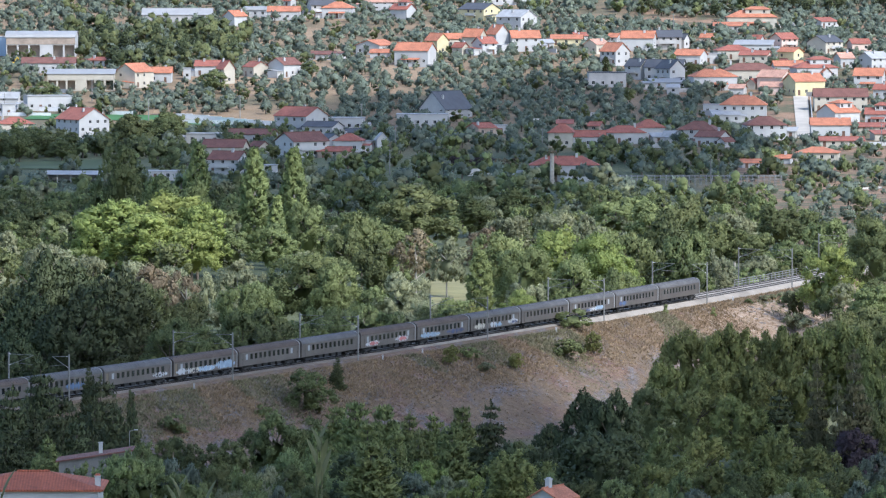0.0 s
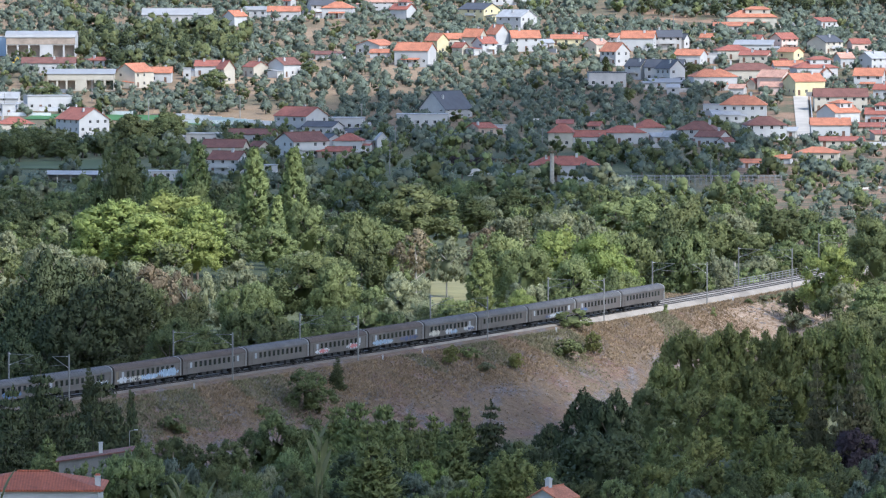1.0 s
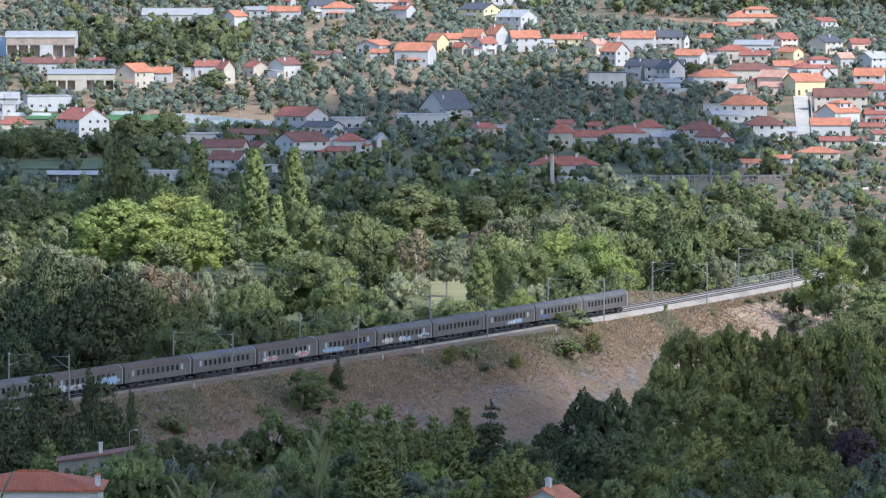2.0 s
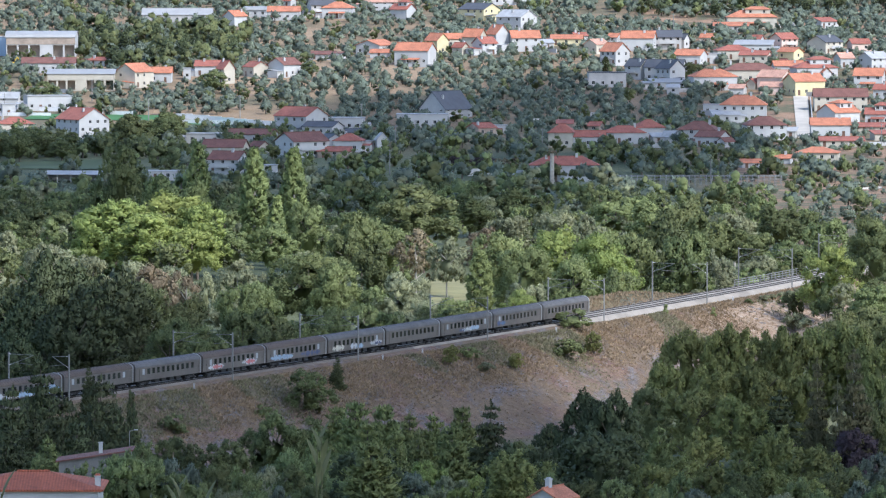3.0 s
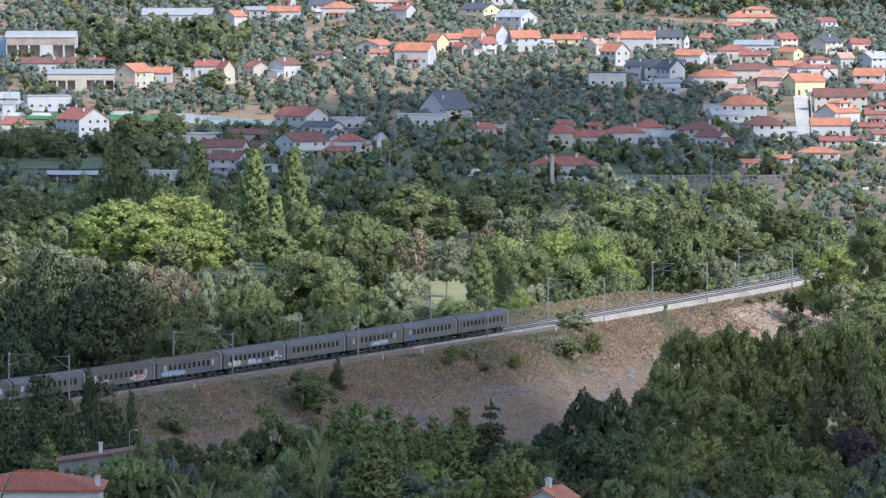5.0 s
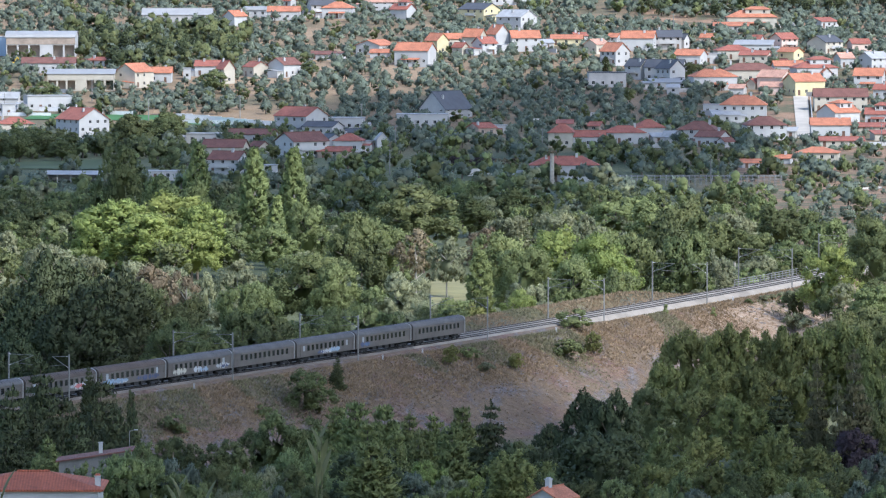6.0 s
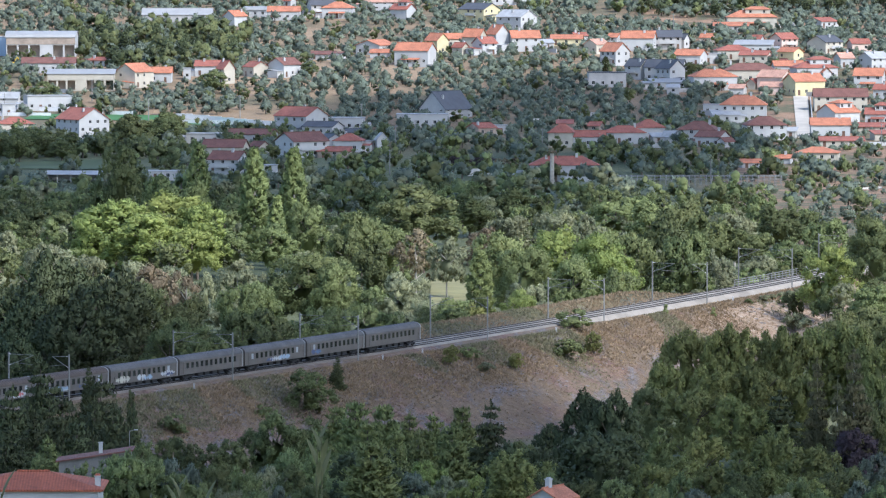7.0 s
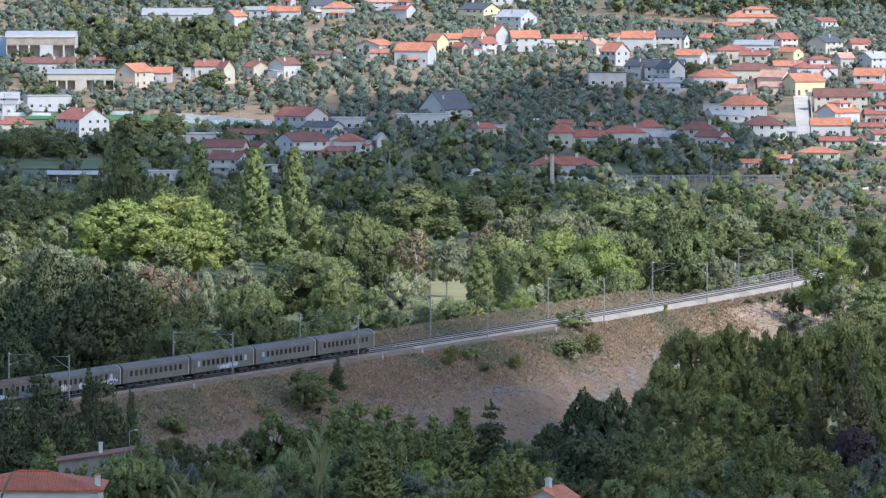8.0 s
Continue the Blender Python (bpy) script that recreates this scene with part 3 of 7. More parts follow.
    if w > 7 and rng.random() < 0.5:
        sx, aw, ad, ah = rng.choice((-1, 1)), rng.uniform(2.6, 4.5), rng.uniform(3.5, 5.5), rng.uniform(2.3, 2.9)
        x0, x1 = sorted((sx * (w / 2 + 0.01), sx * (w / 2 + aw)))
        bm = bmesh.new()
        side(bm, (x0, -d / 2 + 0.5, 0), (1, 0, 0), aw - 0.01, 0, ah, [(aw * 0.2, aw * 0.75, 0.4, 2.1)], 0.5)
        side(bm, (x1, -d / 2 + 0.5, 0), (0, 1, 0), ad, 0, ah, [])
        side(bm, (x0, -d / 2 + 0.5 + ad, 0), (0, -1, 0), ad, 0, ah, [])
        side(bm, (x1, -d / 2 + 0.5 + ad, 0), (-1, 0, 0), aw - 0.01, 0, ah, [])
        bmesh.ops.remove_doubles(bm, verts=bm.verts[:], dist=0.001)
        annex = part("annex", bm, M_PLASTER[wall], t)
        bm = bmesh.new()
        slab(bm, [(x0, -d / 2 + 0.2, ah + 0.05), (x1, -d / 2 + 0.2, ah + 0.05), (x1, -d / 2 + 0.7 + ad, ah + 0.6), (x0, -d / 2 + 0.7 + ad, ah + 0.6)], 0.14)
        part("annex_roof", bm, M_ROOF[tile if rng.random() < 0.6 else "grey"], annex)
        bm = bmesh.new()
        box(bm, x0 + aw * 0.2, x0 + aw * 0.75, -d / 2 + 0.85, -d / 2 + 0.9, 0.4, 2.1)
        part("garage_door", bm, M_FRAME, annex)
    if porch:
        pw = w * 0.55
        bm = bmesh.new()
        slab(bm, [(-pw / 2, -d / 2 - 2.6, 2.6), (pw / 2, -d / 2 - 2.6, 2.6), (pw / 2, -d / 2 - 0.01, 3.2), (-pw / 2, -d / 2 - 0.01, 3.2)], 0.16)
        part("porch_roof", bm, M_ROOF[tile], t)
        for i in range(4):
            bm = bmesh.new()
            cx = -pw / 2 + 0.3 + i * (pw - 0.6) / 3
            tube(bm, (cx, -d / 2 - 2.4, 0.0), (cx, -d / 2 - 2.4, 2.5), 0.17, 0.15, 8)
            part("column", bm, M_TRIM, t)
    return t


def open_shed(x, y, turn, w, d, h, label):
    """A field shed: posts, a low back wall and a sheet roof."""
    t = new("shed")
    t.matrix_world = pose(x, y, float(height(x, y)) - 0.2, 0, 0, turn)
    tagged(t, label, "shed")
    bm = bmesh.new()
    slab(bm, [(-w / 2, -d / 2, h), (w / 2, -d / 2, h), (w / 2, d / 2, h + 0.9), (-w / 2, d / 2, h + 0.9)], 0.14)
    part("roof", bm, M_ROOF["grey"], t)
    bm = bmesh.new()
    box(bm, -w / 2 + 0.3, w / 2 - 0.3, d / 2 - 0.5, d / 2 - 0.25, 0, h + 0.5)
    box(bm, -w / 2 + 0.3, -w / 2 + 0.55, -d / 2 + 0.3, d / 2 - 0.25, 0, h - 0.15)
    part("wall", bm, M_PLASTER["grey"], t)
    for i in range(5):
        px = -w / 2 + 0.6 + i * (w - 1.2) / 4
        bm = bmesh.new()
        box(bm, px - 0.12, px + 0.12, -d / 2 + 0.3, -d / 2 + 0.54, 0, h - 0.1)
        part("post", bm, M_CONCRETE, t)


def long_wall(pts, h, material, label, thick=0.3):
    """A free-standing wall that follows the ground through the corner points."""
    bm = bmesh.new()
    for (x0, y0), (x1, y1) in zip(pts, pts[1:]):
        L = math.hypot(x1 - x0, y1 - y0)
        n = max(1, int(L / 6))
        for i in range(n):
            a = (x0 + (x1 - x0) * i / n, y0 + (y1 - y0) * i / n)
            b = (x0 + (x1 - x0) * (i + 1) / n, y0 + (y1 - y0) * (i + 1) / n)
            z = float(height((a[0] + b[0]) / 2, (a[1] + b[1]) / 2))
            m = Matrix.Translation((a[0], a[1], z)) @ Matrix.Rotation(math.atan2(b[1] - a[1], b[0] - a[0]), 4, "Z")
            box(bm, 0, L / n - 0.01, -thick / 2, thick / 2, -0.8, h, m)
            box(bm, 0, L / n - 0.01, -thick / 2 - 0.05, thick / 2 + 0.05, h, h + 0.1, m)
    ob = part("garden_wall", bm, material)
    tagged(ob, label, "wall")


# ---- trees ----
ICO_V = np.array([(0, 0, 1), (0.894, 0, 0.447), (0.276, 0.851, 0.447), (-0.724, 0.526, 0.447), (-0.724, -0.526, 0.447), (0.276, -0.851, 0.447),
                  (0.724, 0.526, -0.447), (-0.276, 0.851, -0.447), (-0.894, 0, -0.447), (-0.276, -0.851, -0.447), (0.724, -0.526, -0.447), (0, 0, -1)])
ICO_F = np.array([(0, i, i % 5 + 1) for i in range(1, 6)] + [(11, 6 + (i + 1) % 5, 6 + i) for i in range(5)] + [(i, 5 + i, i % 5 + 1) for i in range(1, 6)] + [(i % 5 + 1, 5 + i, 6 + i % 5) for i in range(1, 6)])
OCT_V = np.array([(0, 0, 1), (1, 0, 0), (0, 1, 0), (-1, 0, 0), (0, -1, 0), (0, 0, -1)], float)
OCT_F = np.array([(0, 1, 2), (0, 2, 3), (0, 3, 4), (0, 4, 1), (5, 2, 1), (5, 3, 2), (5, 4, 3), (5, 1, 4)])


def unit(v):
    return v / (np.linalg.norm(v, axis=1)[:, None] + 1e-9)


def heads_to_clumps(rng, heads, per, r0, r1, flat=0.85, under=-0.35):
    """Leaf clumps (x, y, z, rx, rz) over the outside of the big heads of a crown."""
    out = []
    H = np.array(heads, float)
    for i, h in enumerate(H):
        for k in range(per):
            d = rng.normal(size=3)
            d /= np.linalg.norm(d)
            if d[2] < under:
                d[2] = -d[2]
            p = h[:3] + d * np.array([h[3], h[3], h[4]]) * rng.uniform(0.8, 1.05)
            e = (p - H[:, :3]) / H[:, [3, 3, 4]]
            inside = (e * e).sum(1) < 0.5
            inside[i] = False
            if inside.any():
                continue
            r = rng.uniform(r0, r1)
            out.append((*p, r, r * flat * rng.uniform(0.85, 1.2)))
    return out


def leafy(rng, clumps, hearts, count, size, long=1.5, lead=0.8, rise=0.3, fill=0.8, ico=True):
    """A crown: each clump is a small dense heart wrapped in pointed sprays of leaves; hearts are the shaded inside."""
    C = np.array(clumps, float)
    mid = np.array([0, 0, C[:, 2].mean()])
    out = unit((C[:, :3] - mid) * np.array([1, 1, 0.7]))
    every = np.concatenate([C, np.array(hearts, float)]) if len(hearts) else C
    cv, cn, cf, total = [], [], [], 0
    for group, base, tri, lo, hi, full in ((C, ICO_V if ico else OCT_V, ICO_F if ico else OCT_F, 0.76 if ico else 0.6, 1.18 if ico else 1.25, fill), (every[len(C):], ICO_V, ICO_F, 0.8, 1.05, 0.56)):
        k = len(base)
        if not len(group):
            continue
        go = unit((group[:, :3] - mid) * np.array([1, 1, 0.7]))
        cv.append((group[:, None, :3] + base[None] * group[:, None, [3, 3, 4]] * full * rng.uniform(lo, hi, size=(len(group), k, 1))).reshape(-1, 3))
        cn.append(unit((base[None] * 0.6 + go[:, None, :] * 0.6 + rng.normal(size=(len(group), k, 3)) * 0.3).reshape(-1, 3)))
        cf.append((tri[None] + (np.arange(len(group)) * k)[:, None, None]).reshape(-1, 3) + total)
        total += len(cv[-1])
    cv, cn, cf = np.concatenate(cv), np.concatenate(cn), np.concatenate(cf)
    area = C[:, 3] * (C[:, 3] + C[:, 4])
    n = int(count * 2.2)
    pick = rng.choice(len(C), size=n, p=area / area.sum())
    d = unit(rng.normal(size=(n, 3)))
    ok = (d * out[pick]).sum(1) > rng.uniform(-0.75, 0.05, n)
    p = C[pick, :3] + d * C[pick][:, [3, 3, 4]] * (rng.uniform(0.55, 1.12, size=(n, 1)) ** 0.8 + (rng.uniform(size=(n, 1)) < 0.16) * rng.uniform(0, 0.4, size=(n, 1)))
    for i, c in enumerate(every):
        e = (p - c[:3]) / c[[3, 3, 4]]
        ok &= ~(((e * e).sum(1) < 0.35) & (pick != i))
    p, d, o = p[ok][:count], d[ok][:count], out[pick][ok][:count]
    n = len(p)
    nor = unit(d * 0.8 + rng.normal(size=(n, 3)) * 0.5)
    up = rng.normal(size=(n, 3)) * 0.6 + o * lead + np.array([0, 0, rise])
    a = unit(np.cross(nor, up))
    b = np.cross(a, nor) + nor * rng.uniform(-0.1, 0.45, size=(n, 1))
    s = size * rng.uniform(0.55, 1.35, size=(n, 1))
    lv = np.stack([p + a * s * 0.6 - b * s * long * 0.4, p - a * s * 0.6 - b * s * long * 0.4, p + b * s * long * 0.85], 1).reshape(-1, 3)
    ln = np.repeat(unit(d * 0.45 + o * 0.45 + nor * 0.5 + np.array([0, 0, 0.1])), 3, 0)
    lf = np.arange(n * 3).reshape(-1, 3) + len(cv)
    return np.concatenate([cv, lv]), np.concatenate([cf, lf]), np.concatenate([cn, ln])


def soften(me, normals):
    """Leaves of one clump share the clump's rounded shading."""
    me.polygons.foreach_set("use_smooth", [True] * len(me.polygons))
    me.normals_split_custom_set_from_vertices([tuple(v) for v in normals])
    return me


def limbs(rng, bm, top, r, n, reach, start=0.35):
    tube(bm, (0, 0, -0.5), (0.02 * top, 0.01 * top, top * 0.55), r, r * 0.6, 8)
    tube(bm, (0.02 * top, 0.01 * top, top * 0.55), (0, 0, top * 0.92), r * 0.6, r * 0.15, 6)
    for i in range(n):
        a, z = rng.uniform(0, math.tau), top * rng.uniform(start, 0.75)
        e = reach * rng.uniform(0.6, 1.0)
        tube(bm, (0.01 * top, 0, z), (math.cos(a) * e, math.sin(a) * e, z + e * rng.uniform(0.4, 1.0)), r * 0.4, r * 0.08, 5)


def crown_of(kind, rng, level):
    """Clumps and inner hearts of a crown one metre high; level 0 far, 1 middle, 2 near."""
    clumps, hearts = [], []
    if kind in ("broad", "bright", "oak", "plum", "dry"):
        if level == 0:
            heads = [(math.cos(a) * 0.17, math.sin(a) * 0.17, rng.uniform(0.26, 0.62), 0.19, 0.19) for a in rng.uniform(0, math.tau, 4)] + [(0, 0, 0.52, 0.26, 0.38)]
            return heads_to_clumps(rng, heads, 3, 0.13, 0.18, under=-0.7), [(0, 0, 0.42, 0.3, 0.38)]
        turn = rng.uniform(0, math.tau)
        heads = []
        for i in range(7):
            a = turn + i * 2.399
            z = (0.3, 0.36, 0.42, 0.5, 0.58, 0.66, 0.74)[i] + rng.uniform(-0.04, 0.04)
            e = 0.2 * (1.15 - abs(z - 0.42) * 1.5) * rng.uniform(0.75, 1.15)
            R = rng.uniform(0.16, 0.21) * (1.1 - max(0, z - 0.5) * 0.7)
            heads.append((math.cos(a) * e, math.sin(a) * e, z, R, R * rng.uniform(0.9, 1.15)))
        clumps = heads_to_clumps(rng, heads, (20 if level < 4 else 9) if kind != "dry" else 9, 0.035, 0.09)
        if kind != "dry":
            hearts = [(0, 0, 0.42, 0.26, 0.36)]
    elif kind in ("ash", "holm"):
        turn = rng.uniform(0, math.tau)
        heads = []
        for i in range(12):
            a = turn + i * 2.399
            e = 0.23 * math.sqrt((i + 0.3) / 12) * rng.uniform(0.85, 1.1)
            z = 0.76 - 0.62 * e - rng.uniform(0, 0.16)
            R = rng.uniform(0.08, 0.11)
            heads.append((math.cos(a) * e, math.sin(a) * e, z, R, R * 1.95))
            heads.append((math.cos(a) * e * 1.15, math.sin(a) * e * 1.15, z - 0.24, R * 1.1, R * 1.5))
        clumps = heads_to_clumps(rng, heads, 11, 0.026, 0.052, flat=1.15)
        hearts = [(0, 0, 0.42, 0.2, 0.34), (0, 0, 0.6, 0.14, 0.2)]
    elif kind == "willow":
        turn = rng.uniform(0, math.tau)
        heads = []
        for i in range(9 if level else 5):
            a, z = turn + i * 2.399, rng.uniform(0.3, 0.74)
            e = 0.28 * math.sqrt(max(0.05, 1 - ((z - 0.35) / 0.58) ** 2)) * rng.uniform(0.6, 1.0)
            heads.append((math.cos(a) * e, math.sin(a) * e, z, rng.uniform(0.13, 0.18), rng.uniform(0.12, 0.17)))
        clumps = heads_to_clumps(rng, heads, 14 if level else 4, *((0.04, 0.075) if level else (0.1, 0.14)), flat=0.8)
        hearts = [(0, 0, 0.42, 0.3, 0.32)]
    elif kind in ("poplar", "cypress"):
        n, fat0 = (64, 0.1) if kind == "poplar" else (44, 0.085)
        for i in range(n if level else 16):
            z = 0.1 + 0.86 * i / ((n if level else 16) - 1)
            fat = fat0 * min(1.0, (z + 0.12) / 0.35) * min(1.0, ((1.02 - z) / 0.4) ** 0.7)
            a, e = i * 2.399, fat * rng.uniform(0.55, 0.95)
            r = (0.034 if kind == "poplar" else 0.028) * rng.uniform(0.75, 1.2) * (0.55 + 0.45 * fat / fat0)
            clumps.append((math.cos(a) * e, math.sin(a) * e, z, r, r * 1.5))
        hearts = [(0, 0, z, fat0 * 0.75, 0.13) for z in (0.2, 0.35, 0.5, 0.65)] + [(0, 0, 0.78, fat0 * 0.5, 0.12)]
    elif kind in ("pine", "cedar", "feather", "larch"):
        tiers = 13 if level else 7
        for i in range(tiers):
            z = 0.09 + 0.83 * i / (tiers - 1) + rng.uniform(-0.015, 0.015)
            wide = (0.34 if kind == "cedar" else 0.27) * (1.0 - z) ** 0.8 + 0.02
            arms = 4 + int(4 * (1 - z)) if kind != "larch" else 3 + int(3 * (1 - z))
            bend = {"cedar": -0.05, "feather": 0.42, "pine": 0.22, "larch": 0.05}[kind]
            turn = rng.uniform(0, math.tau)
            for k in range(arms):
                a = turn + (k + rng.uniform(-0.25, 0.25)) * math.tau / arms
                e = wide * rng.uniform(0.72, 1.12)
                for f in ((0.42, 0.72, 0.98) if level else (0.55, 0.9)):
                    r = e * (0.4 - 0.22 * f) + 0.014
                    clumps.append((math.cos(a) * e * f, math.sin(a) * e * f, z - 0.1 * e + bend * e * f * f, r * (1.2 if level else 1.6), r * (0.62 if kind != "feather" else 0.9)))
        clumps.append((0, 0, 0.965, 0.014, 0.035))
        if kind != "larch":
            hearts = [(0, 0, z, 0.24 * (1.05 - z), 0.11) for z in (0.15, 0.3, 0.45, 0.6, 0.75)]
    else:
        low = (0.28 if level else 0.2) if kind == "olive" else 0.1
        turn = rng.uniform(0, math.tau)
        heads = [(0.02, 0, 0.58, 0.27, 0.27)]
        for i in range(5 if level else 3):
            a, z = turn + i * (1.257 if level else 2.094) + rng.uniform(-0.3, 0.3), rng.uniform(low + 0.06, 0.62)
            heads.append((math.cos(a) * 0.25, math.sin(a) * 0.25, z, rng.uniform(0.17, 0.23), rng.uniform(0.16, 0.22)))
        if level == 0:
            clumps = [(h[0], h[1], h[2], h[3] * rng.uniform(0.95, 1.1), h[4]) for h in heads] + heads_to_clumps(rng, heads, 1, 0.1, 0.14, under=0.0)
        else:
            clumps = heads_to_clumps(rng, heads, 11 if level < 4 else 6, 0.06, 0.11)
            hearts = [(0, 0, 0.46, 0.34, 0.36)]
    return clumps, hearts


SHAPES, CROWNS = {}, {}
LEAF_OF = { "cypress": "pine", "cedar": "pine", "bush": "broad", "greybush": "willow", "darkbush": "oak"}


def tree_shape(kind, level, variant):
    """Unit trees, one metre high; their spread follows from the kind. Returns trunk and crown meshes."""
    key = (kind, level, variant)
    if key in SHAPES:
        return SHAPES[key]
    rng = np.random.default_rng(100 + 17 * variant + 5 * level + sum(map(ord, kind)))
    clumps, hearts = crown_of(kind, rng, level)
    low = kind in ("olive", "bush", "greybush", "darkbush")
    conifer = kind in ("pine", "cedar", "feather", "larch")
    count = ((105, 950, 2300, 2300, 700) if low else (100, 3300, 5000, 11000, 850))[level]
    size = ((0.07, 0.044, 0.028, 0.028, 0.05) if low else (0.054, 0.0235, 0.0175, 0.0136, 0.039))[level]
    if kind in ("poplar", "cypress"):
        size *= 0.72
    if kind == "dry":
        count = int(count * 0.6)
    v, f, nn = leafy(rng, clumps, hearts, count, size, 2.2 if conifer else 1.6 if kind in ("poplar", "cypress") else 1.35, 1.3 if conifer else 0.7, {"ash": 0.7, "holm": 0.7, "poplar": 1.0, "cypress": 1.2, "feather": 0.7, "cedar": 0.0}.get(kind, 0.3), 0.86 if level == 0 and not conifer else 0.74, level == 0 and not conifer)
    if level in (0, 4):      # skirts of the far trees hang low
        v[:, 2] = v[:, 2] * 1.12 - 0.13
    CROWNS[key] = v, f, nn
    crown = None
    if 0 < level < 4:
        crown = soften(mesh_of("crown", v, f, M_LEAF[LEAF_OF.get(kind, kind)]), nn)
    bm = bmesh.new()
    if conifer or kind in ("poplar", "cypress"):
        tube(bm, (0, 0, -0.06), (0, 0, 0.93), 0.017, 0.003, 7)
        for i in range(8):
            a, z = rng.uniform(0, math.tau), rng.uniform(0.15, 0.8)
            e = (0.08 if kind in ("poplar", "cypress") else 0.2 * (1 - z))
            tube(bm, (0, 0, z), (math.cos(a) * e, math.sin(a) * e, z + 0.05), 0.005, 0.0015, 4)
    else:
        limbs(rng, bm, 0.8, 0.024 if kind != "olive" else 0.05, 7, 0.26, 0.2)
    trunk = bpy.data.meshes.new("trunk")
    bm.to_mesh(trunk)
    bm.free()
    trunk.materials.append(M_PALE_BARK if kind in ("willow", "poplar", "dry", "larch") else M_BARK)
    SHAPES[key] = trunk, crown
    return SHAPES[key]


TREE_WORDS = {
    "broad": ("leafy green broadleaf tree in the valley wood", "tree"), "bright": ("bright yellow-green spreading broadleaf tree", "tree"),
    "oak": ("dark green dense oak-like tree", "tree"), "holm": ("dense blackish-green evergreen tree with upright sprays", "tree"), "willow": ("pale grey-green willow tree", "tree"), "poplar": ("tall narrow green poplar tree", "tree"),
    "pine": ("dark green pointed conifer tree", "tree"), "cedar": ("broad dark green conifer with layered boughs", "tree"), "cypress": ("slim dark green cypress tree", "tree"),
    "olive": ("grey-green rounded olive tree on dry ground", "tree"), "dry": ("half-bare tree with brownish dry leaves", "tree"), "plum": ("dark purple-leaved plum tree", "tree"),
    "bush": ("green leafy bush on dry grassy ground", "bush"), "greybush": ("pale grey-green bush on dry ground", "bush"), "darkbush": ("dark green bush on dry ground", "bush"), "feather": ("soft green feathery conifer tree", "tree"),
    "ash": ("upright mid-green tree with plume-like leafy tops", "tree"), "larch": ("thin olive-brown conifer with sparse boughs", "tree"),
}
WIDE = {"ash": 0.64, "larch": 0.56, "broad": 0.82, "holm": 0.66, "bright": 0.82, "oak": 0.82, "plum": 0.82, "dry": 0.82, "willow": 0.95, "poplar": 0.25, "pine": 0.56, "cedar": 0.68, "feather": 0.56, "cypress": 0.2, "olive": 1.08, "bush": 1.08, "greybush": 1.08, "darkbush": 1.08}
planted = [0]


JOINED = {}


def far_tree(kind, x, y, h):
    JOINED.setdefault(kind, []).append((x, y, h))


def join_far_trees():
    """The woods and groves past the single trees: real crowns and trunks, one object of each kind."""
    rng = random.Random(12)
    for kind, spots in JOINED.items():
        verts, faces, normals, tints, tv, tf = [], [], [], [], [], []
        total = 0
        for k, (x, y, h) in enumerate(spots):
            key = (kind, 1 if y < 1100 else 4 if y < 1900 else 0, k % 6)
            tree_shape(*key)
            v, f, nn = CROWNS[key]
            a = rng.uniform(0, math.tau)
            rot = np.array([[math.cos(a), -math.sin(a), 0], [math.sin(a), math.cos(a), 0], [0, 0, 1]])
            s = h * np.array([rng.uniform(0.95, 1.25)] * 2 + [1.0])
            z = float(height(x, y))
            verts.append((v @ rot.T) * s + np.array([x, y, z]))
            faces.append(f + total)
            total += len(v)
            normals.append(nn @ rot.T)
            tints.append(np.full(len(v), rng.random(), np.float32))
            # trunk: a tapered five-sided stem that forks in three
            for (x0, y0, z0, r0), (x1, y1, z1, r1) in [((0, 0, -0.06, 0.05), (0.01, 0, 0.34, 0.034))] + [((0.01, 0, 0.3, 0.03), (math.cos(a + j * 2.1) * 0.2, math.sin(a + j * 2.1) * 0.2, 0.6, 0.01)) for j in range(3 if y < 1900 else 1)]:
                base = len(tv)
                for (xc, yc, zc, r) in ((x0, y0, z0, r0), (x1, y1, z1, r1)):
                    tv += [(x + h * (xc + r * math.cos(i * 1.2566)), y + h * (yc + r * math.sin(i * 1.2566)), z + h * zc) for i in range(5)]
                tf += [(base + i, base + (i + 1) % 5, base + 5 + (i + 1) % 5, base + 5 + i) for i in range(5)]
        words = TREE_WORDS[kind][0]
        me = soften(mesh_of("far_tree_crowns", np.concatenate(verts).tolist(), np.concatenate(faces).tolist(), M_LEAF[LEAF_OF.get(kind, kind)]), np.concatenate(normals))
        me.attributes.new("tint", "FLOAT", "POINT").data.foreach_set("value", np.concatenate(tints))
        tagged(new("far_tree_crowns", me), "crowns of many " + words, "wood", kind="stuff")
        tagged(new("far_tree_trunks", mesh_of("far_tree_trunks", tv, tf, M_BARK)), "trunks of many " + words, "wood", kind="stuff")


def tree(kind, x, y, h, w=None, sink=0.0):
    """A tree h metres high and w metres wide on the ground at x, y."""
    planted[0] += 1
    i = planted[0]
    trunk, crown = tree_shape(kind, 3 if y < 1440 and h > 19 else 2 if y < 1440 and h > 5 else 1, i % 4)
    t = new("bush" if "bush" in kind else "tree")
    if y > 1900:
        sink = 0.1 * h
    t.matrix_world = pose(x, y, float(height(x, y)) - sink, 0, 0, (i * 77.7) % 360)
    label, cat = TREE_WORDS[kind]
    tagged(t, label, cat)
    s = (w or WIDE[kind] * h) / WIDE[kind]
    for name, me in (("trunk", trunk), ("crown", crown)):
        o = part(name, me, None, t)
        o.scale = (s, s, h)
    return t


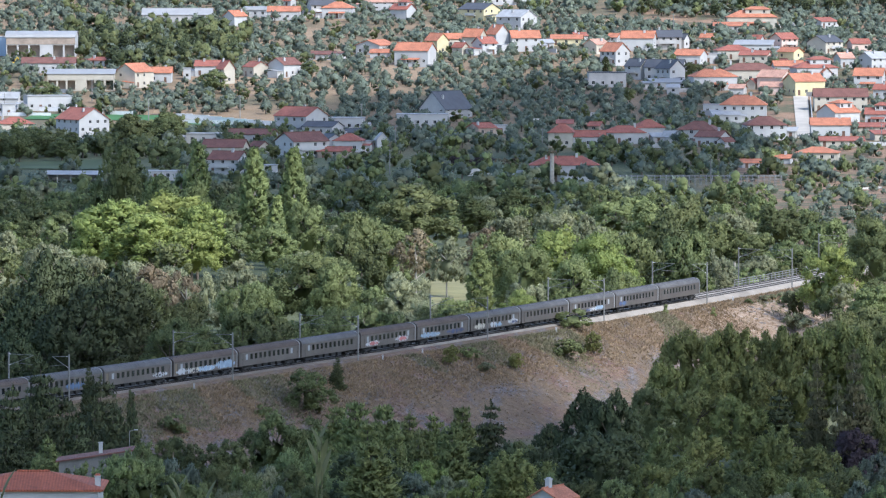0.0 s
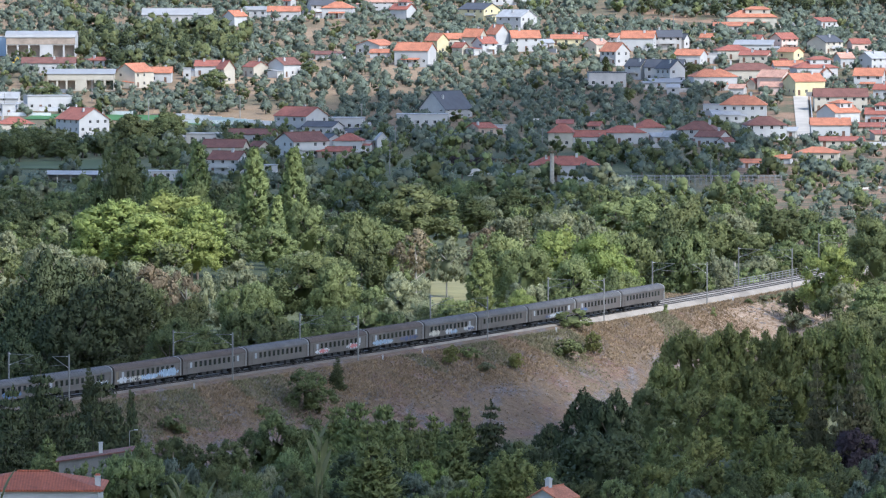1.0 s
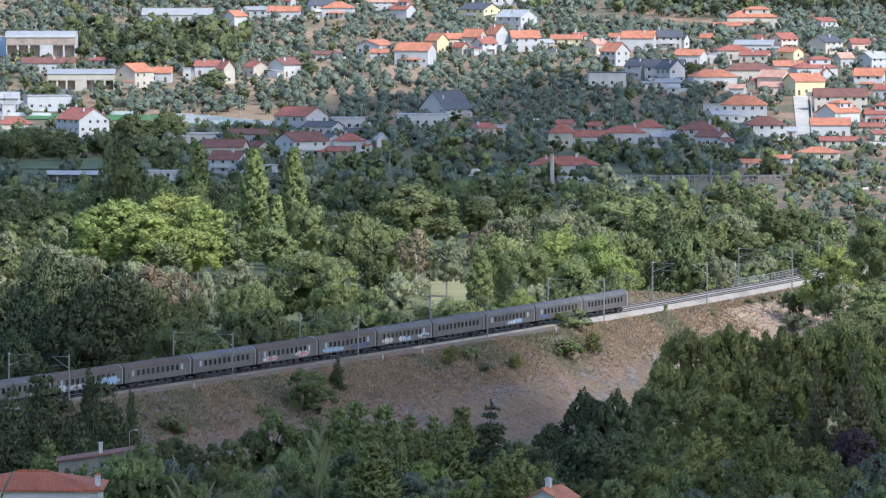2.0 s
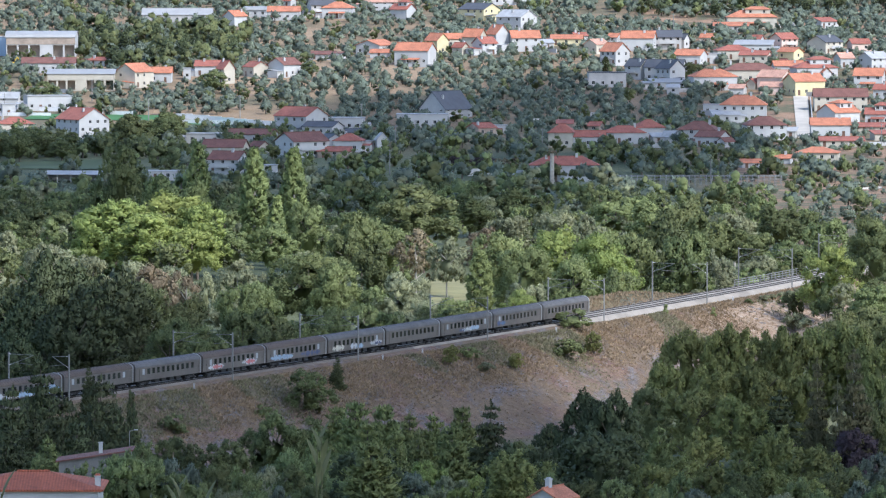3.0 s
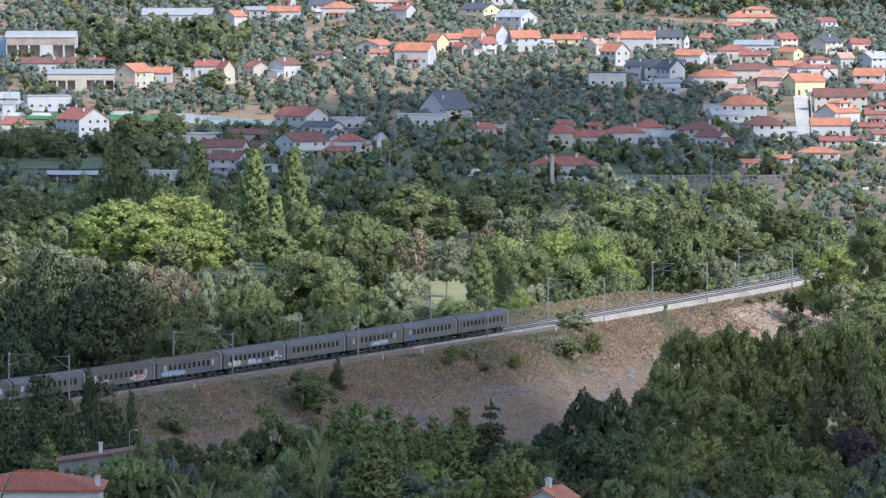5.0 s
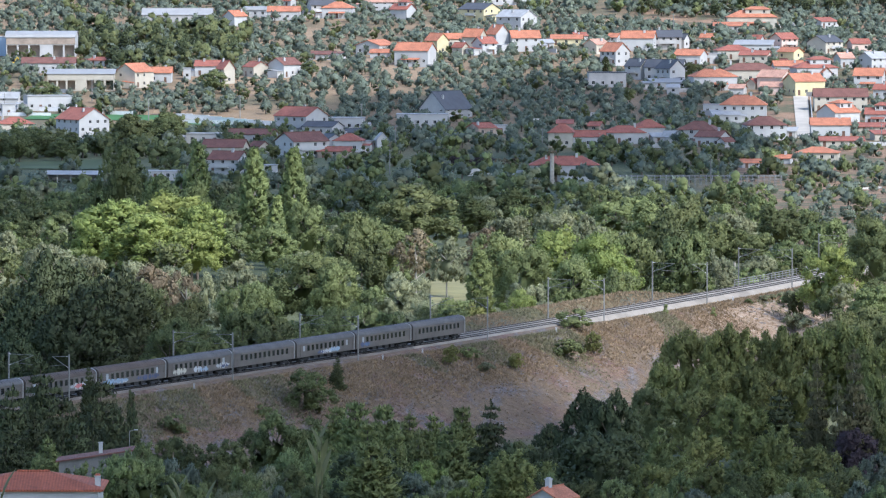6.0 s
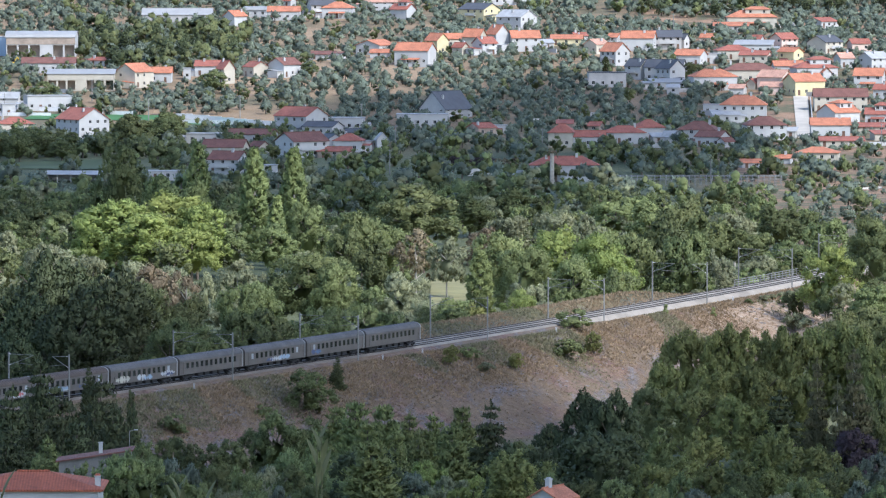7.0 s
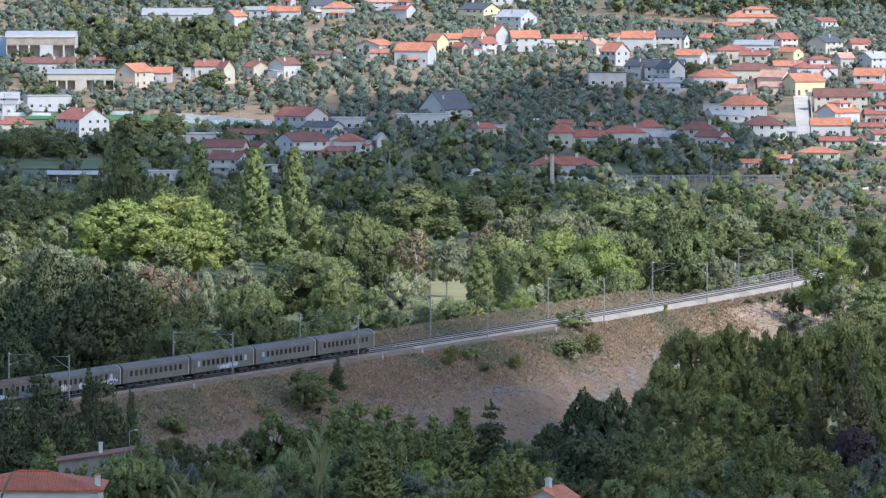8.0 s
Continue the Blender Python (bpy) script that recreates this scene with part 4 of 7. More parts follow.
# ---- the railway ----
def sweep(name, profile, l0, l1, step, material, closed=True):
    """A mesh whose cross-section (q, z) follows the line."""
    verts, faces = [], []
    k = len(profile)
    stations = np.arange(l0, l1 + 0.1, step)
    for l in stations:
        for q, z in profile:
            x, y, _ = on_line(float(l), q)
            verts.append((x, y, z + float(rise(l))))
    for s in range(len(stations) - 1):
        for i in range(k if closed else k - 1):
            j = (i + 1) % k
            faces.append((s * k + i, s * k + j, (s + 1) * k + j, (s + 1) * k + i))
    return mesh_of(name, verts, faces, material)


def railway():
    # sunlit end pale, then two darker stretches with the shade put into their colour
    for l0, l1, mat, words in ((-260, 76, M_BALLAST, "pale grey crushed-stone ballast bed of a double-track railway"), (76, 148, M_HALF_SHADED_BALLAST, "grey-brown ballast bed of a double-track railway, half darkened as shade"), (148, 524, M_SHADED_BALLAST, "brown ballast bed of a double-track railway with shade in its colour")):
        bed = new("ballast_bed", sweep("ballast_bed", [(-8.6, -1.7), (-6.2, -0.2), (-5.6, -0.14), (-2.5, -0.14), (-2.0, -0.19), (-1.6, -0.14), (1.7, -0.14), (3.1, -1.4)], l0, l1, 8, mat))
        tagged(bed, words, "ballast", kind="structure")
    for c in (0.0, -4.1):
        track = new("railway_track")
        tagged(track, "steel rails on concrete sleepers of one railway track", "track", kind="structure")
        for s in (-0.87, 0.87):
            q = c + s
            part("rail", sweep("rail", [(q - 0.07, -0.2), (q - 0.07, -0.17), (q - 0.02, -0.14), (q - 0.036, -0.04), (q - 0.036, 0.0), (q + 0.036, 0.0), (q + 0.036, -0.04), (q + 0.02, -0.14), (q + 0.07, -0.17), (q + 0.07, -0.2)], -260, 520, 8, M_RAIL), None, track)
            # rusty strip below each rail; its near-black colour also paints the rail's shadow
            part("stained_strip", sweep("stained_strip", [(q - 0.27, -0.22), (q - 0.26, -0.118), (q + 0.26, -0.118), (q + 0.27, -0.22)], -260, 520, 8, M_RUST_SHADE), None, track, "rust-dark strip under the rail with painted rail shadow")
        verts, faces = [], []
        for i in range(900):
            l = -150 + i * 0.62
            n = len(verts)
            for z in (-0.32, -0.125):
                for dl, dq in ((-0.13, -1.3), (0.13, -1.3), (0.13, 1.3), (-0.13, 1.3)):
                    x, y, _ = on_line(l + dl, c + dq)
                    verts.append((x, y, z + float(rise(l))))
            faces += [(n + 4, n + 5, n + 6, n + 7), (n, n + 1, n + 5, n + 4), (n + 1, n + 2, n + 6, n + 5), (n + 2, n + 3, n + 7, n + 6), (n + 3, n, n + 4, n + 7)]
        tagged(part("sleepers", mesh_of("sleepers", verts, faces, M_SLEEPER), None, track), kind="stuff")
    # overhead line masts in pairs, with brackets, and the wires between
    stations = [-164, -108, -52, 1.5, 59, 116.5, 173, 222, 279, 336]
    for l in stations:
        for q, arm in ((3.4, -1), (-9.1, 1)):
            x, y, h = on_line(l + (1.7 if q > 0 else 0), q)
            z = (-1.1 if q > 0 else -1.15) + float(rise(l))
            mast = new("catenary_mast")
            mast.matrix_world = pose(x, y, z, 0, 0, -math.degrees(h))
            tagged(mast, "slim galvanised overhead-line mast with a bracket arm beside the track", "mast", "masts along the railway")
            bm = bmesh.new()
            box(bm, -0.1, -0.07, -0.11, 0.11, -0.4, 8.55)
            box(bm, 0.07, 0.1, -0.11, 0.11, -0.4, 8.55)
            box(bm, -0.07, 0.07, -0.03, 0.03, -0.4, 8.55)
            part("post", bm, M_STEEL, mast)
            bm = bmesh.new()
            box(bm, -0.45, 0.45, -0.45, 0.45, -0.6, 0.12)
            part("footing", bm, M_CONCRETE, mast)
            a = arm
            reach = 3.4 if q > 0 else 5.0
            bm = bmesh.new()
            tube(bm, (0.1 * a, 0, 6.35), (a * (reach - 0.2), 0, 8.1), 0.04, 0.04, 6)
            tube(bm, (0.1 * a, 0, 8.2), (a * (reach - 0.3), 0, 8.12), 0.035, 0.035, 6)
            tube(bm, (a * 0.9, 0, 6.8), (a * (reach + 0.2), 0, 6.5), 0.03, 0.03, 6)
            part("bracket", bm, M_STEEL, mast)
            for zz in (6.35, 8.2):
                bm = bmesh.new()
                tube(bm, (0.12 * a, 0, zz), (0.5 * a, 0, zz + (0.2 if zz < 7 else 0)), 0.075, 0.06, 8)
                part("insulator", bm, M_CONCRETE, mast)
    for c in (0.0, -4.1):
        for zz, sag, nm in ((5.35, 0.0, "contact_wire"), (6.95, 0.75, "carrier_wire")):
            bm = bmesh.new()
            for l0, l1 in zip(stations, stations[1:]):
                for i in range(4):
                    a0, a1 = i / 4, (i + 1) / 4
                    pa = on_line(l0 + (l1 - l0) * a0, c)
                    pb = on_line(l0 + (l1 - l0) * a1, c)
                    tube(bm, (pa[0], pa[1], zz + float(rise(l0)) * (1 - a0) + float(rise(l1)) * a0 - sag * 4 * a0 * (1 - a0)), (pb[0], pb[1], zz + float(rise(l0)) * (1 - a1) + float(rise(l1)) * a1 - sag * 4 * a1 * (1 - a1)), 0.014, 0.014, 4)
            tagged(part(nm, bm, M_RAIL), "thin dark overhead wire above the track", "wire", kind="structure")
    # steel railing of the bridge past the end of the cutting, on the far side
    rail_ = new("bridge_railing")
    tagged(rail_, "pale painted steel railing beside the far track", "railing")
    for z, nm in ((-0.2, "bar"), (0.3, "bar"), (0.75, "top_bar")):
        part(nm, sweep(nm, [(-8.05, z - 0.05), (-8.05, z + 0.05), (-7.95, z + 0.05), (-7.95, z - 0.05)], -110, -46, 4, M_STEEL), None, rail_)
    for i in range(25):
        x, y, h = on_line(-46 - i * 2.5, -8.0)
        bm = bmesh.new()
        zr = float(rise(-46 - i * 2.5))
        box(bm, x - 0.07, x + 0.07, y - 0.07, y + 0.07, zr - 1.6, zr + 0.85)
        part("post", bm, M_STEEL, rail_)
    for l in (-9, 30, 88, 167, 150, 240):
        x, y, h = on_line(l, 4.6)
        bm = bmesh.new()
        zr = float(rise(l))
        box(bm, x - 0.14, x + 0.14, y - 0.1, y + 0.1, zr - 1.6, zr - 0.35)
        box(bm, x - 0.17, x + 0.17, y - 0.13, y + 0.13, zr - 0.35, zr - 0.2)
        tagged(part("marker_post", bm, M_TRIM), "short white lineside marker post at the ballast edge", "post", "marker posts")


railway()


# ---- the train ----
M_COACH = surface("unpainted_coach_steel", (0.15, 0.132, 0.12), 0.5, metal=0.35, vary=0.18, fine=1.5, broad=0.3)
M_COACH_ROOF = surface("grimy_coach_roof", (0.115, 0.11, 0.11), 0.7, vary=0.3, fine=1.2, broad=0.25)
M_COACH_RUST = surface("rust_brown_coach_roof", (0.1, 0.074, 0.06), 0.75, vary=0.3, fine=1.2, broad=0.25)
M_UNDER = surface("black_running_gear", (0.02, 0.018, 0.017), 0.8, vary=0.3)
M_BELLOWS = surface("pale_gangway_band", (0.36, 0.36, 0.35), 0.7, vary=0.15)
M_COACH_DOOR = surface("coach_door_brown", (0.2, 0.16, 0.11), 0.6, vary=0.2)
M_PALE_PANE = surface("pale_window_pane", (0.36, 0.38, 0.4), 0.6, vary=0.1)
M_SPRAY = {
    "white": surface("white_spray_paint", (0.5, 0.52, 0.54), 0.6, vary=0.2, fine=2.5, broad=0.9),
    "sky": surface("light_blue_spray_paint", (0.3, 0.4, 0.52), 0.6, vary=0.3, fine=2.5, broad=0.9),
    "navy": surface("dark_blue_spray_paint", (0.08, 0.1, 0.2), 0.6, vary=0.4, fine=2.5, broad=0.9),
    "blue": surface("blue_spray_paint", (0.1, 0.16, 0.28), 0.6, vary=0.3, fine=2.5, broad=0.9),
    "cream": surface("cream_spray_paint", (0.5, 0.48, 0.4), 0.6, vary=0.15, fine=2.5, broad=0.9),
    "red": surface("red_spray_paint", (0.52, 0.16, 0.16), 0.6, vary=0.3, fine=2.5, broad=0.9),
    "black": surface("black_spray_paint", (0.05, 0.05, 0.06), 0.6, vary=0.3),
}
PITCH, BODY = 24.0, 23.3


def run(t):
    """Metres that the train has rolled after t seconds; it slows a little."""
    return 20.627 * t - 0.0516 * t * t


def coach_meshes():
    """One passenger coach, x along its length: the meshes of its parts."""
    half, wid, zf, ze = BODY / 2, 1.43, 1.05, 3.3
    wins = [-8.6 + i * 1.72 for i in range(11)]
    doors = (-10.55, 10.55)
    bm = bmesh.new()
    hw = 0.46
    holes = [(half + x - hw, half + x + hw, 2.06, 3.0) for x in wins] + [(half + d - 0.45, half + d + 0.45, 1.15, 3.1) for d in doors]
    side(bm, (-half, -wid, 0), (1, 0, 0), BODY, zf, ze, holes, 0.07)
    side(bm, (half, wid, 0), (-1, 0, 0), BODY, zf, ze, [(BODY - h[1], BODY - h[0], h[2], h[3]) for h in holes], 0.07)
    side(bm, (half, -wid, 0), (0, 1, 0), 2 * wid, zf, ze, [])
    side(bm, (-half, wid, 0), (0, -1, 0), 2 * wid, zf, ze, [])
    box(bm, -half, half, -wid + 0.02, wid - 0.02, zf - 0.02, zf)
    for sy in (-1, 1):
        box(bm, -half, half, sy * (wid + 0.012) - 0.012, sy * (wid + 0.012) + 0.012, 1.9, 1.95)
        box(bm, -half, half, sy * (wid + 0.012) - 0.012, sy * (wid + 0.012) + 0.012, 3.13, 3.18)
    bmesh.ops.remove_doubles(bm, verts=bm.verts[:], dist=0.0005)
    body = bm
    # roof: rounded section with shallow ribs
    arc = [(-wid - 0.04, ze), (-wid, ze + 0.3), (-1.2, ze + 0.62), (-0.75, ze + 0.86), (0, ze + 0.97), (0.75, ze + 0.86), (1.2, ze + 0.62), (wid, ze + 0.3), (wid + 0.04, ze)]
    bm = bmesh.new()
    rows = []
    for x in (-half, -half + 0.35, half - 0.35, half):
        k = 0.93 if abs(x) > half - 0.1 else 1.0
        rows.append([bm.verts.new((x, y, ze + (z - ze) * k)) for y, z in arc])
    for a, b in zip(rows, rows[1:]):
        for i in range(len(arc) - 1):
            f = bm.faces.new((a[i], a[i + 1], b[i + 1], b[i])[::-1])
            f.smooth = True
    for r, flip in ((rows[0], False), (rows[-1], True)):
        bm.faces.new(r[::-1] if not flip else r)
    for i in range(28):
        x = -half + 0.6 + i * (BODY - 1.2) / 27
        for (y0, z0), (y1, z1) in zip(arc[1:-1], arc[2:-1]):
            tube(bm, (x, y0, z0 + 0.01), (x, y1, z1 + 0.01), 0.03, 0.03, 4)
    roof = bm
    bm = bmesh.new()
    box(bm, 0, 0.34, -0.95, 0.95, 1.1, 3.7)
    bellows = bm
    bm = bmesh.new()
    hoop = [(-wid - 0.05, 1.1)] + [(y * 1.03, z + 0.04) for y, z in arc] + [(wid + 0.05, 1.1)]
    inner = [(y * 0.94, z - 0.1) for y, z in hoop]
    ring = [[bm.verts.new((x, y, z)) for y, z in pts] for pts in (hoop, inner) for x in (-0.1, 0.1)]
    for a, b2 in ((0, 1), (1, 3), (3, 2), (2, 0)):
        for i in range(len(hoop) - 1):
            bm.faces.new((ring[a][i], ring[a][i + 1], ring[b2][i + 1], ring[b2][i]))
    band = bm
    bm = bmesh.new()
    box(bm, -half + 0.4, half - 0.4, -0.55, 0.55, 0.78, 1.03)
    for x in (-3.6, -1.2, 1.6, 4.0):
        box(bm, x - 0.8, x + 0.8, -1.25, -0.5, 0.46, 1.0)
        box(bm, x - 0.7, x + 0.7, 0.5, 1.25, 0.46, 1.0)
    under = bm
    bm = bmesh.new()
    for sy in (-1, 1):
        box(bm, -1.75, 1.75, sy * 1.1 - 0.1, sy * 1.1 + 0.1, 0.42, 0.72)
        for sx in (-1.25, 1.25):
            box(bm, sx - 0.22, sx + 0.22, sy * 1.14 - 0.14, sy * 1.14 + 0.14, 0.3, 0.64)
    box(bm, -0.4, 0.4, -1.1, 1.1, 0.45, 0.8)
    bogie = bm
    bm = bmesh.new()
    tube(bm, (0, -1.0, 0), (0, 1.0, 0), 0.08, 0.08, 8)
    for sy in (-1, 1):
        tube(bm, (0, sy * 0.82, 0), (0, sy * 0.92, 0), 0.46, 0.46, 18)
        tube(bm, (0, sy * 0.79, 0), (0, sy * 0.82, 0), 0.49, 0.49, 18)
        tube(bm, (0, sy * 0.92, 0), (0, sy * 0.97, 0), 0.18, 0.14, 10)
    wheel = bm
    return dict(body=body, roof=roof, bellows=bellows, band=band, under=under, bogie=bogie, wheel=wheel, wins=wins, doors=doors, hw=hw)


def to_mesh(name, bm, material):
    me = bpy.data.meshes.new(name)
    bm.normal_update()
    bm.to_mesh(me)
    bm.free()
    me.materials.append(material)
    return me


def scrawl(bm, mid, half, z0, z1, rng, y):
    """A ragged band of lettering shapes in spray paint on the coach side."""
    n = max(8, int(half * 9))
    rows = []
    for k in range(n + 1):
        x = mid - half + 2 * half * k / n
        end = min(1, 4 * min(k, n - k) / n + 0.25)
        bulge = 0.5 + 0.5 * abs(math.sin(k * 1.9 + mid))
        c, hh = (z0 + z1) / 2 + rng.uniform(-0.08, 0.08), (z1 - z0) / 2 * end * ((0.6 + 0.4 * bulge) if rng.random() < 0.72 else 0.12)
        rows.append((bm.verts.new((x, y, c - hh * rng.uniform(0.8, 1.05))), bm.verts.new((x + rng.uniform(-0.1, 0.1), y, c + hh * rng.uniform(0.75, 1.1)))))
    for a, b in zip(rows, rows[1:]):
        bm.faces.new((a[0], b[0], b[1], a[1]))


TRAIN = []


def build_train():
    shape = coach_meshes()
    me = {k: to_mesh(k, shape[k], mat) for k, mat in (("body", M_COACH), ("roof", M_COACH_ROOF), ("bellows", M_UNDER), ("band", M_BELLOWS), ("under", M_UNDER), ("bogie", M_UNDER), ("wheel", M_UNDER))}
    rust = me["roof"].copy()
    rust.materials.clear()
    rust.materials.append(M_COACH_RUST)
    grey_band = me["band"].copy()
    grey_band.materials.clear()
    grey_band.materials.append(M_COACH)
    bm = bmesh.new()
    box(bm, -shape["hw"], shape["hw"], 0, 0.02, 0, 0.94)
    pane = to_mesh("window", bm, M_GLASS)
    bm = bmesh.new()
    box(bm, -shape["hw"], shape["hw"], 0, 0.02, 0, 0.94)
    pale_pane = to_mesh("window", bm, M_PALE_PANE)
    bm = bmesh.new()
    box(bm, -0.45, 0.45, 0, 0.03, 0, 1.95)
    box(bm, 0.3, 0.36, -0.05, 0.0, 0.75, 1.15)
    door_me = to_mesh("door", bm, M_COACH)
    bm = bmesh.new()
    box(bm, -0.45, 0.45, 0, 0.03, 0, 1.95)
    box(bm, 0.3, 0.36, -0.05, 0.0, 0.75, 1.15)
    ochre_me = to_mesh("door", bm, M_COACH_DOOR)
    # paint on the sides, coach by coach from the tail: colour, middle along the coach, half length, lower and upper edge
    paint = {
        1: [("navy", -8.0, 1.9, 1.05, 2.0), ("blue", -7.2, 1.3, 1.2, 1.8)],
        2: [("white", 1.2, 3.2, 1.05, 1.75), ("sky", 3.6, 2.2, 1.1, 1.9), ("navy", -1.8, 1.6, 1.1, 1.6)],
        4: [("cream", -7.4, 2.5, 1.0, 2.15), ("white", -1.0, 1.5, 1.0, 2.1), ("sky", 1.3, 1.5, 1.0, 1.8), ("white", 8.2, 2.4, 1.1, 2.1), ("navy", 8.8, 1.4, 1.2, 1.7)],
        5: [("sky", -6.0, 4.4, 1.02, 1.9), ("white", -4.0, 2.6, 1.1, 1.7), ("navy", 5.4, 4.2, 1.0, 1.9)],
        6: [("white", -6.6, 3.0, 1.05, 1.95), ("red", -6.2, 1.9, 1.15, 1.75), ("white", 5.8, 2.9, 1.05, 2.1), ("red", 6.0, 1.7, 1.2, 1.9)],
        9: [("white", -7.6, 3.2, 1.0, 2.0), ("cream", -4.0, 1.7, 1.0, 1.9), ("sky", 0.0, 3.4, 1.0, 1.9), ("white", 1.0, 2.4, 1.05, 1.8), ("sky", 7.0, 3.8, 1.0, 2.4), ("white", 7.8, 2.2, 1.1, 1.9), ("black", -3.8, 0.9, 1.1, 1.6)],
        10: [("white", 7.6, 2.6, 1.1, 2.0), ("black", 7.0, 0.8, 1.3, 1.7)],
        11: [("blue", 2.6, 3.2, 1.0, 2.3)],
    }
    for i in range(14):
        rng = random.Random(40 + i)
        brown = i in (5, 6, 8, 9, 12)
        t = new("railway_coach")
        words = "grey steel passenger coach with " + ("graffiti and " if i in paint else "plain sides and ")
        tagged(t, words + ("a rusty brown roof" if brown else "a grey ribbed roof"), "railway coach", "coaches of the train")
        part("body", me["body"], None, t)
        part("roof", rust if brown else me["roof"], None, t)
        for s in (-1, 1):
            part("gangway", me["bellows"], None, t).matrix_basis = pose(s * BODY / 2, 0, 0, 0, 0, 0 if s > 0 else 180)
            part("end_band", me["band"] if s > 0 else grey_band, None, t, "pale band round the coach end" if s > 0 else "").matrix_basis = pose(s * (BODY / 2 - 0.1), 0, 0)
        part("underframe", me["under"], None, t)
        for k, x in enumerate(shape["wins"]):
            for sy in (-1, 1):
                # a few windows, mostly the end ones, get a pale pane
                o = part("window", pale_pane if (rng.random() < 0.015 or (k in (0, 10) and rng.random() < 0.5)) else pane, None, t)
                o.matrix_basis = pose(x, sy * 1.375 - 0.01, 2.06)
        for x in shape["doors"]:
            for sy in (-1, 1):
                o = part("door", ochre_me if (i in (9, 10) and x < 0) else door_me, None, t)
                o.matrix_basis = pose(x, sy * 1.375 - 0.015, 1.15)
        for x in (-8.2, 8.2):
            b = part("bogie", me["bogie"], None, t)
            b.matrix_basis = pose(x, 0, 0)
            for dx in (-1.25, 1.25):
                w = part("wheelset", me["wheel"], None, b)
                w.matrix_basis = pose(dx, 0, 0.46)
        for colour, mid, half, z0, z1 in paint.get(i, []):
            bm = bmesh.new()
            scrawl(bm, mid, half, z0 + 0.12, z1 + 0.2, rng, -1.462 - 0.004 * list(M_SPRAY).index(colour))
            part("graffiti", bm, M_SPRAY[colour], t, colour + " spray-paint lettering shapes" if colour != "sky" else "light blue spray-paint lettering shapes")
        TRAIN.append(t)


build_train()


def coach_pose(l):
    """A coach whose middle stands l metres along the line; its x axis points back along the line."""
    x, y, h = on_line(l, 0.0)
    return Matrix.Translation((x, y, float(rise(l)))) @ Matrix.Rotation(math.pi / 2 - h, 4, "Z") @ Matrix.Rotation(-math.atan(0.0043), 4, "Y")


# ---- walls, fields and fixtures of the village edge ----
M_FIELD = surface("mown_field", (0.085, 0.11, 0.04), 0.95, vary=0.3, fine=1.2, broad=0.06)
M_MEADOW = surface("meadow_grass", (0.26, 0.235, 0.1), 0.95, vary=0.3, fine=1.2, broad=0.08)


def slope_sheet(corners, material, name, label, category):
    """A patch of road or turf that lies on the slope between four corners."""
    n, mm = 16, 8
    a, b, c, d = [np.array(p) for p in corners]
    verts, faces = [], []
    for j in range(mm + 1):
        for i in range(n + 1):
            u, v = i / n, j / mm
            p = (a * (1 - u) + b * u) * (1 - v) + (d * (1 - u) + c * u) * v
            verts.append((p[0], p[1], float(height(p[0], p[1])) + 0.3))
    for j in range(mm):
        for i in range(n):
            faces.append((j * (n + 1) + i, j * (n + 1) + i + 1, (j + 1) * (n + 1) + i + 1, (j + 1) * (n + 1) + i))
    tagged(new(name, mesh_of(name, verts, faces, material, True)), label, category, kind="structure")


def greenhouse(at):
    """A row of bare tunnel hoops without their film."""
    x0, y0 = at
    t = new("greenhouse_frame")
    t.matrix_world = pose(x0, y0, float(height(x0, y0)))
    tagged(t, "row of bare grey greenhouse hoops without covering", "greenhouse")
    for k in range(30):
        x = -27 + k * 1.86
        bm = bmesh.new()
        pts = [(x + 0.9 * s, 4.5 * math.cos(a) , 2.2 + 1.3 * math.sin(a)) for s, a in [(0, math.pi * i / 8) for i in range(9)]]
        pts = [(x, 4.5, 0)] + pts + [(x, -4.5, 0)]
        for p, q in zip(pts, pts[1:]):
            tube(bm, p, q, 0.09, 0.09, 5)
        part("hoop", bm, M_STEEL, t)
    for y, z in ((-4.5, 2.2), (4.5, 2.2), (0, 3.5), (-2.6, 3.25), (2.6, 3.25)):
        bm = bmesh.new()
        tube(bm, (-27, y, z), (27, y, z), 0.08, 0.08, 5)
        part("purlin", bm, M_STEEL, t)


def palm(at):
    """A palm whose crown has died back to a thick ragged trunk."""
    x, y = at
    t = new("palm")
    t.matrix_world = pose(x, y, float(height(x, y)) - 0.2)
    tagged(t, "thick grey palm trunk with a withered crown beside the farmhouse", "palm")
    bm = bmesh.new()
    r = 0.75
    for i in range(14):
        tube(bm, (0, 0, i * 0.72), (0, 0, i * 0.72 + 0.76), r * (1.08 - i * 0.012), r * (0.96 - i * 0.012), 9)
    part("trunk", bm, M_PALE_BARK, t)
    for i in range(16):
        a = i * 2.4
        bm = bmesh.new()
        tip = (math.cos(a) * 1.9, math.sin(a) * 1.9, 8.6 + (i % 4) * 0.7)
        tube(bm, (0, 0, 9.9), (math.cos(a) * 1.1, math.sin(a) * 1.1, 10.9), 0.13, 0.1, 5)
        tube(bm, (math.cos(a) * 1.1, math.sin(a) * 1.1, 10.9), tip, 0.22, 0.05, 5)
        part("frond", bm, M_LEAF["dry"], t)


